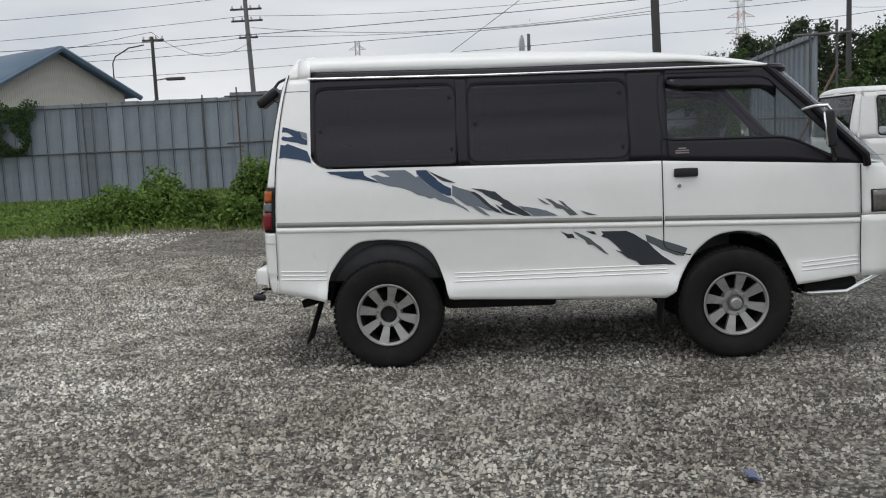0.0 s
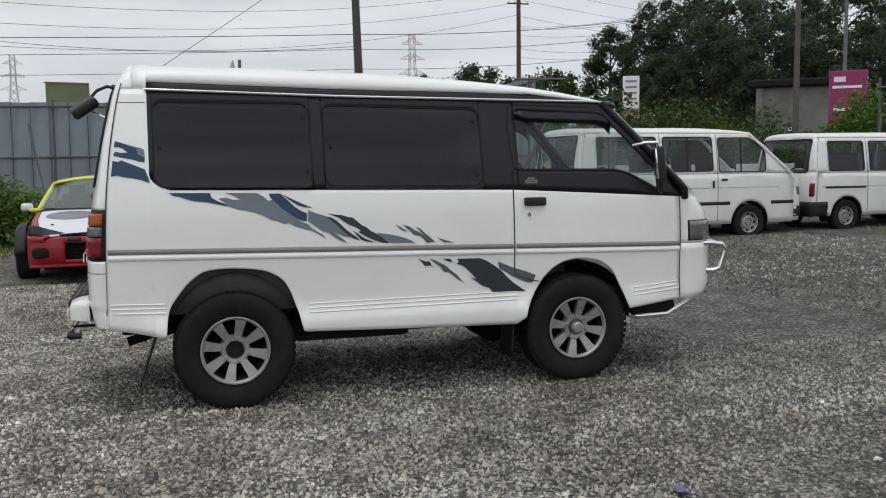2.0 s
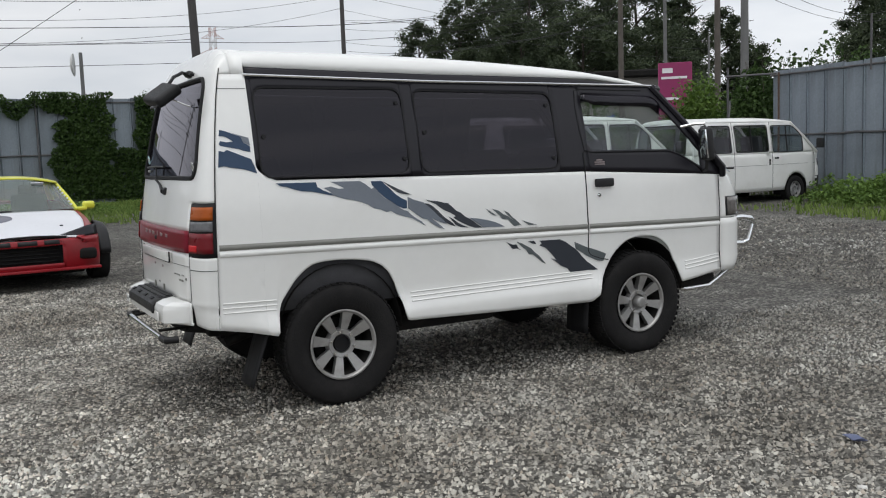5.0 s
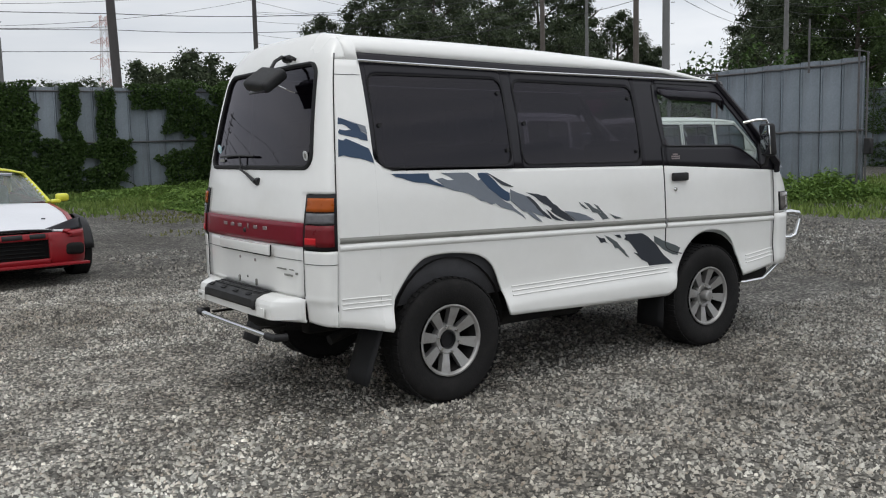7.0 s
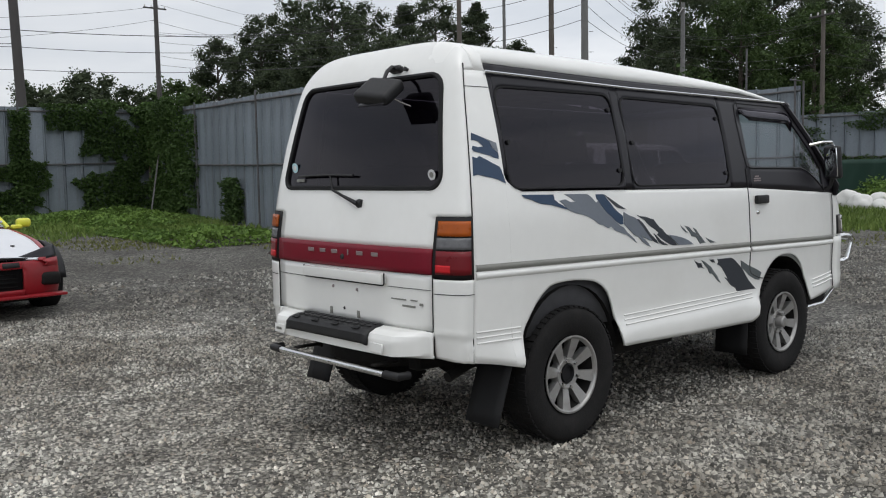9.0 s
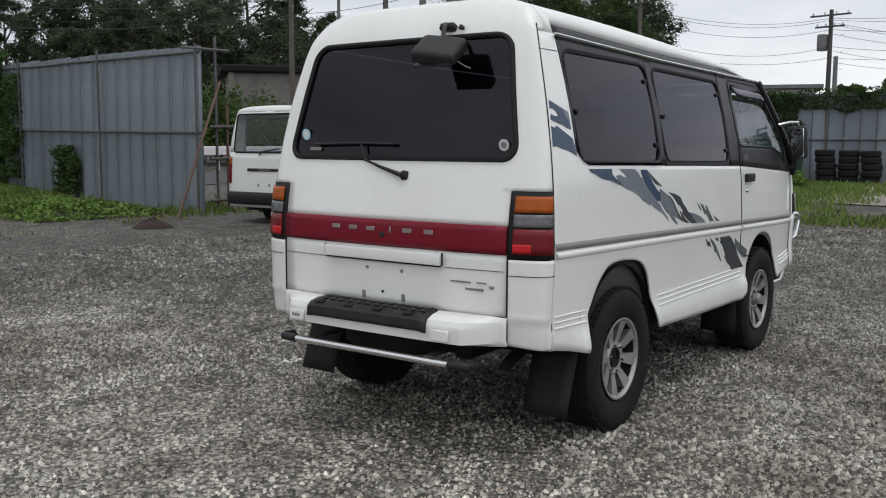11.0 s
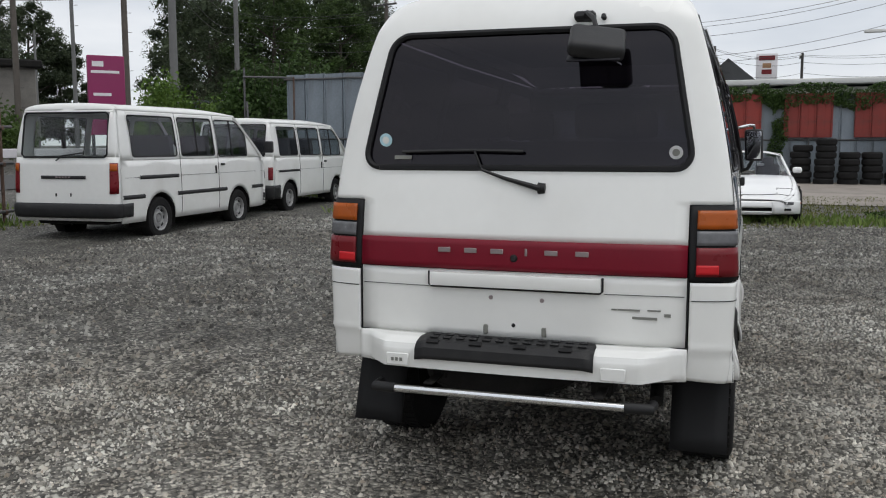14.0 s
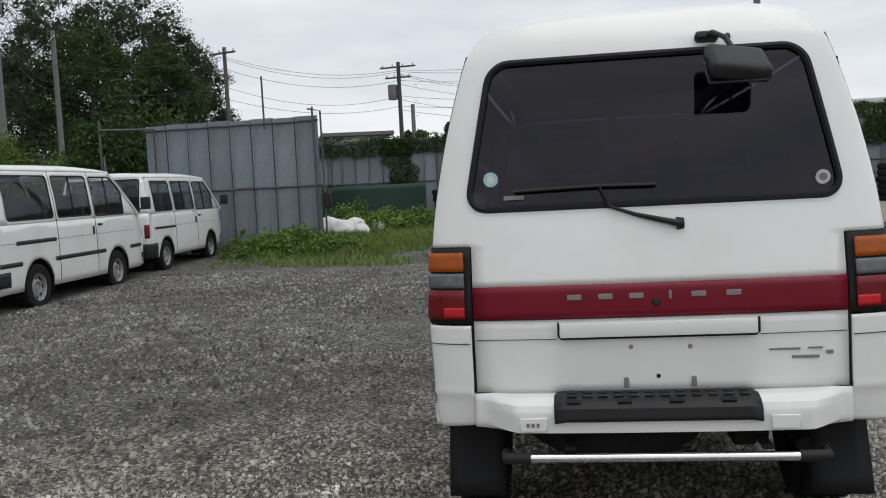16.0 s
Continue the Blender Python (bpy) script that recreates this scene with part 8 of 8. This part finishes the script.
# tall shop sign: coloured bands only
ss = thing("shop_sign", pose(*at(90.6, 72, -5, 5.5), 0.2, 0, 0, -90), "tall square shop sign with coloured bands", "sign")
MB().tube([(0, 0, 0), (0, 0, 6.2)], 0.16, 8).ob("pole", INSUL, ss)
MB().box((0, 0, 7.0), (1.5, 0.4, 1.9), bev=0.12, seg=2).ob("sign_box", WHITESIGN, ss)
for z, w, m_ in ((7.6, 1.1, RED_LENS), (7.05, 0.6, ORANGE), (6.6, 0.7, RED_LENS)):
    MB().box((0, -0.21, z), (w, 0.02, 0.34)).ob("colour_band", m_, ss)
# long white shed roof and red sheets on the far fence
WSHED = mat("white_shed_roof", (0.62, 0.62, 0.60), 0.6, vary=0.06, scale=1)
sh = thing("shed", pose(32.5, 0.5, 0.2, 0, 0, -1), "long white shed behind the far fence", "building")
MB().box((0, 0, 1.65), (5, 17, 3.3), bev=0.03).ob("wall", SIDING, sh)
MB().box((-0.2, 0, 3.48), (5.8, 17.6, 0.20), bev=0.06, seg=2).ob("roof", WSHED, sh)
REDSHEET = mat("rust_red_sheet", (0.23, 0.030, 0.022), 0.6, vary=0.2, scale=1.5, dirt=(0.09, 0.04, 0.03), dirt_amount=0.5, island=0.12)
me_red = SHEET_ME[2.85].copy()
me_red.materials[0] = REDSHEET
rs = thing("red_sheeting", pose(27.25, 6.5, 0.3), "rust-red corrugated sheets on the upper half of the fence", "sheeting", kind="structure")
for y0 in (6.45, 5.95, 4.75, 4.25, 3.75, 2.6, 2.1, 1.6, 0.4, -0.1, -0.6):
    o = new("sheet", me_red)
    o.parent = rs
    o.matrix_basis = pose(0.0 + (6.5 - y0) * 0.02, y0 - 6.5, 1.42, 0, 0, -90) @ Matrix.Diagonal((1, -1, 0.50, 1))

# stacks of old tyres, an oil drum and sacks along the far side
def tyre_stack(x, y, k):
    t = thing("tyre_stack", pose(x, y, ground_z(x, y) - 0.02), "stack of worn black tyres against the fence", "tyres", "tyre stacks")
    for i in range(k):
        MB().lathe([(0.18, -0.09), (0.27, -0.105), (0.31, -0.06), (0.31, 0.06), (0.27, 0.105), (0.18, 0.09)], 24).ob("tyre", TYRE, t).matrix_basis = pose(rng.uniform(-0.04, 0.04), rng.uniform(-0.04, 0.04), 0.11 + 0.21 * i, 90, 0, 0)
for k in range(13):
    tyre_stack(26.5 + rng.uniform(-0.2, 0.1), 4.2 - k * 0.70 - (0.5 if k > 6 else 0), int(rng.integers(5, 8)))
for k in range(3):
    tyre_stack(26.4, 11.3 - 0.68 * k, 5)
dr = thing("oil_drum", pose(26.3, 12.3, ground_z(26, 12)), "rusty dark red oil drum by the fence", "drum")
MB().lathe([(0, 0), (0.30, 0.0), (0.31, 0.02), (0.30, 0.3), (0.315, 0.32), (0.30, 0.34), (0.30, 0.6), (0.315, 0.62), (0.30, 0.64), (0.30, 0.92), (0.31, 0.95), (0, 0.94)], 24).ob("barrel", mat("drum_red", (0.09, 0.02, 0.018), 0.6, vary=0.3, scale=3), dr).matrix_basis = pose(0, 0, 0, 90, 0, 0)
SACK = mat("white_sack", (0.62, 0.62, 0.60), 0.7, vary=0.1, scale=3, bump=0.5, bump_scale=8)
for x, y, s_ in ((19.6, 13.15, 0.34), (20.1, 13.65, 0.40), (19.6, 12.65, 0.24), (20.5, 13.05, 0.36), (20.8, 12.45, 0.26)):
    sc = MB()
    bm = bmesh.new()
    bmesh.ops.create_icosphere(bm, subdivisions=3, radius=s_)
    for v in bm.verts:
        v.co *= 0.9 + 0.25 * noise.noise(v.co * 3.5 + Vector((x, y, 0)))
        v.co.z = max(v.co.z * 0.8, -s_ * 0.45)
    bm.verts.index_update()
    sc.add([v.co.copy() for v in bm.verts], [[v.index for v in f.verts] for f in bm.faces])
    bm.free()
    o = sc.ob("sack", SACK)
    o.matrix_basis = pose(x, y, ground_z(x, y) + s_ * 0.42)
    tagged(o, "crumpled white sack heaped on the grass", "sack", "heap of sacks")
MESHG = mat("green_net", (0.007, 0.036, 0.023), 0.6, vary=0.15, scale=2)
gn = MB().surf(lambda t, z: (24.6 + 0.2 * math.sin(t * 1.7) + 0.03 * math.sin(t * 9 + z * 3), t, z), span(11.6, 16.5, 40), 0.35, 1.6, 8, both=False)
tagged(gn.ob("green_net", MESHG, solid=0.006), "green net hung along the far fence", "net")

# concrete apron between the grass and the far fence
q = MB()
q.surf(lambda x, y: (x, y, ground_z(x, y) + 0.024), span(16.8, 27.2, 12), -12.0, 9.5, 14, both=False)
tagged(q.ob("apron", mat("worn_concrete", (0.27, 0.24, 0.21), 0.85, vary=0.18, scale=0.7, dirt=(0.12, 0.10, 0.085), dirt_amount=0.7, bump=0.2, bump_scale=40), fix=True), "worn concrete apron before the far fence", "pavement", kind="structure")

# gateway: scaffold posts, ladder of pipes, leaning brace
gt = thing("gate_post", pose(6.0, 17.0, 0.2), "scaffold pipe gate post with clamps and stub rails", "gate")
for x, h_, m_ in ((0.17, 3.15, PIPE), (0.42, 1.95, RUST)):
    MB().tube([(x, 0.0, -0.2), (x, 0.0, h_)], 0.026, 8).ob("post", m_, gt)
for z in (0.22, 0.98, 1.55, 2.90):
    MB().tube([(-0.6 if z > 2 else -0.02, -0.04, z), (0.62 if z < 2 else 0.45, -0.04, z + 0.02)], 0.024, 8).ob("stub_rail", PIPE, gt)
    for x in (0.17, 0.42):
        if z < 2:
            MB().box((x, -0.02, z), (0.07, 0.09, 0.07), bev=0.012).ob("clamp", RUST, gt)
br_ = thing("brace", pose(5.9, 16.9, 0.2), "rusty scaffold pipe leaning against the hoarding", "pole")
MB().tube([(0.24, -0.05, 2.35), (-1.15, -0.55, -0.02)], 0.024, 8).ob("pipe", RUST, br_)
g2 = thing("gate_post", pose(14.2, 17.2, 0.2), "scaffold pipe gate post beside the steel panel", "gate")
MB().tube([(0, 0, -0.2), (0, 0, 3.1)], 0.026, 8).ob("post", PIPE, g2)
MB().tube([(-0.06, 0, 2.88), (0.55, -1.0, 2.88)], 0.024, 8).ob("stub_rail", PIPE, g2)
MB().tube([(0.02, -0.05, 2.3), (-0.35, -0.3, 1.0)], 0.024, 8).ob("strut", PIPE, g2)
b2 = thing("brace", pose(7.0, 26.4, 0.45), "scaffold pipe leaning against the ivy-covered fence", "pole")
MB().tube([(0.10, 0.9, 2.2), (-1.0, -0.6, -0.05)], 0.024, 8).ob("pipe", PIPE, b2)
b3 = thing("brace", pose(-4.4, 27.2, 0.45), "scaffold pipe leaning against the fence", "pole")
MB().tube([(-0.25, 0.45, 2.25), (0.25, -0.4, -0.05)], 0.024, 8).ob("pipe", PIPE, b3)
# pipe and stay on the leaf's end
e2 = thing("standpipe", pose(14.70, 12.30, 0.3), "grey pipe and meter box at the panel's end", "pipe")
MB().tube([(0, 0, -0.2), (0, 0, 2.95), (-0.12, 0.25, 3.0)], 0.022, 8).ob("pipe", PIPE, e2)
MB().box((0.0, -0.06, 1.0), (0.14, 0.16, 0.34), bev=0.02).ob("meter_box", PLASTIC, e2)
MB().tube([(-0.25, 1.2, 2.6), (-0.25, 1.2, 3.75)], 0.022, 8).ob("upright", PIPE, e2)
# rusty earth heap
hp = MB()
hp.surf(lambda a, q_: (q_ * 0.34 * math.cos(a), q_ * 0.26 * math.sin(a), 0.15 * (1 - q_) ** 0.7 * (1 + 0.3 * noise.noise((math.cos(a) * 2, math.sin(a) * 2, q_ * 3)))), span(0, 2 * math.pi, 28), 0.03, 1.0, 8, both=False)
o = hp.ob("earth_mound", mat("rusty_earth", (0.030, 0.018, 0.014), 0.95, vary=0.35, scale=8, bump=0.8, bump_scale=25))
o.matrix_basis = pose(3.7, 15.6, ground_z(3.7, 15.6))
tagged(o, "small mound of reddish brown earth on the gravel", "earth")


# ---- loose crushed stone on the lot ----
def stone_mat():
    m, n, l, b = nodes_of("crushed_stone")
    geo, ramp = n.new("ShaderNodeNewGeometry"), n.new("ShaderNodeValToRGB")
    e = ramp.color_ramp.elements
    e[0].position, e[0].color = 0.0, (0.06, 0.059, 0.056, 1)
    e[1].position, e[1].color = 1.0, (0.78, 0.77, 0.745, 1)
    for p, c in ((0.30, (0.17, 0.168, 0.162)), (0.58, (0.42, 0.416, 0.40)), (0.80, (0.62, 0.612, 0.585)), (0.86, (0.36, 0.315, 0.27))):
        q = ramp.color_ramp.elements.new(p)
        q.color = (*c, 1)
    l.new(geo.outputs["Random Per Island"], ramp.inputs["Fac"])
    tc, no = n.new("ShaderNodeTexCoord"), n.new("ShaderNodeTexNoise")
    no.inputs["Scale"].default_value, no.inputs["Detail"].default_value = 0.45, 4
    l.new(tc.outputs["Object"], no.inputs["Vector"])
    tone = n.new("ShaderNodeValToRGB")
    tone.color_ramp.elements[0].position, tone.color_ramp.elements[0].color = 0.40, (0.66, 0.635, 0.595, 1)
    tone.color_ramp.elements[1].position, tone.color_ramp.elements[1].color = 0.62, (1.0, 1.0, 0.98, 1)
    l.new(no.outputs["Fac"], tone.inputs["Fac"])
    mx = n.new("ShaderNodeMix")
    mx.data_type, mx.blend_type = "RGBA", "MULTIPLY"
    mx.inputs["Factor"].default_value = 1.0
    l.new(ramp.outputs[0], mx.inputs["A"])
    l.new(tone.outputs[0], mx.inputs["B"])
    l.new(batches(n, l, tc, clumps(n, l, tc, mx.outputs["Result"])), b.inputs["Base Color"])
    b.inputs["Roughness"].default_value = 0.8
    return m


STONE = stone_mat()
CHIP = np.array([(1, 0.1, -0.5), (0.1, 0.95, -0.5), (-1, -0.1, -0.5), (-0.1, -0.95, -0.5), (0.42, 0.10, 0.62), (-0.40, -0.08, 0.54)])
CHIP_F = np.array([(0, 1, 4), (1, 5, 4), (1, 2, 5), (2, 3, 5), (3, 4, 5), (3, 0, 4)])   # the buried underside is left off


def stones(label, x0, x1, y0, y1, per_m2, lo, hi, seed):
    g = np.random.default_rng(seed)
    n = int((x1 - x0) * (y1 - y0) * per_m2)
    x, y = g.uniform(x0, x1, n), g.uniform(y0, y1, n)
    s = lo + (hi - lo) * g.random(n) ** 2.2
    z = np.array([ground_z(a, b) for a, b in zip(x, y)]) + s * 0.32
    v = CHIP[None] * (s[:, None, None] * g.uniform(0.75, 1.15, (n, 6, 1))) + g.normal(size=(n, 6, 3)) * s[:, None, None] * 0.17
    v[:, :, 2] *= g.uniform(0.7, 1.25, (n, 1))
    a = g.uniform(0, 2 * np.pi, n)
    ca, sa = np.cos(a)[:, None], np.sin(a)[:, None]
    vx, vy = v[:, :, 0] * ca - v[:, :, 1] * sa, v[:, :, 0] * sa + v[:, :, 1] * ca
    v = np.stack([vx + x[:, None], vy + y[:, None], v[:, :, 2] + z[:, None]], 2).reshape(-1, 3)
    f = (CHIP_F[None] + (np.arange(n) * 6)[:, None, None]).reshape(-1, 3)
    me = bpy.data.meshes.new("gravel")
    me.vertices.add(len(v))
    me.vertices.foreach_set("co", v.ravel())
    me.loops.add(len(f) * 3)
    me.loops.foreach_set("vertex_index", f.ravel())
    me.polygons.add(len(f))
    me.polygons.foreach_set("loop_start", np.arange(len(f)) * 3)
    me.materials.append(STONE)
    me.update(calc_edges=True)
    me.validate()
    return tagged(new("gravel", me), label, "gravel", kind="stuff")


LOOSE = "loose grey crushed stone covering the lot"
stones(LOOSE, -5.0, 5.0, 1.4, 6.5, 2700, 0.0045, 0.0175, 11)
stones(LOOSE, -5.0, -0.5, 6.5, 12.0, 2300, 0.005, 0.0175, 12)
stones(LOOSE, 5.0, 7.5, 1.6, 7.0, 1200, 0.007, 0.020, 17)
stones(LOOSE, 5.0, 12.0, 0.0, 9.0, 420, 0.009, 0.025, 13)
stones(LOOSE, -0.5, 10.0, 9.0, 14.0, 320, 0.010, 0.028, 14)
stones(LOOSE, -10.0, -5.0, 3.0, 15.0, 420, 0.009, 0.026, 15)
stones(LOOSE, -0.5, 3.0, 6.5, 9.0, 1000, 0.007, 0.020, 16)


# a few single stones and a scrap lie on top of the gravel
def lone_stone(x, y, size):
    bm = bmesh.new()
    bmesh.ops.create_icosphere(bm, subdivisions=2, radius=size)
    for v in bm.verts:
        v.co *= 0.8 + 0.5 * noise.noise(v.co / size * 1.3 + Vector((x * 7, y * 7, 0)))
        v.co.z *= 0.6
    q = MB()
    bm.verts.index_update()
    q.add([v.co.copy() for v in bm.verts], [[v.index for v in f.verts] for f in bm.faces])
    bm.free()
    o = q.ob("stone", PALESTONE, sharp=25)
    o.matrix_basis = pose(x, y, ground_z(x, y) + size * 0.35, 0, 0, x * 100)
    return tagged(o, "pale broken stone lying on the gravel", "stone", "single stones")


PALESTONE = mat("pale_stone", (0.66, 0.645, 0.61), 0.85, vary=0.2, scale=12, bump=0.4, bump_scale=60)
for x, y, size in ((-1.72, 3.58, 0.040), (-2.0, 3.75, 0.018), (-1.10, 3.35, 0.022), (0.55, 3.4, 0.024), (-3.1, 5.2, 0.035), (-3.9, 7.4, 0.04), (-2.6, 4.6, 0.022), (-4.3, 6.1, 0.03), (2.2, 3.9, 0.026), (1.5, 3.2, 0.02)):
    lone_stone(x, y, size)
scrap = MB().surf(lambda u, v: (0.02 * u + 0.008 * math.sin(v * 4), 0.05 * v, 0.012 + 0.010 * math.sin(v * 3 + u * 2)), span(-1, 1, 6), -1.0, 1.0, 8, both=False).ob("plastic_scrap", mat("slate_blue_plastic", (0.11, 0.13, 0.22), 0.5, vary=0.2, scale=20), solid=0.003)
scrap.matrix_basis = pose(1.04, 3.80, ground_z(1.04, 3.8) + 0.012, 0, 0, 8)
tagged(scrap, "crumpled slate-blue plastic scrap on the gravel", "scrap")
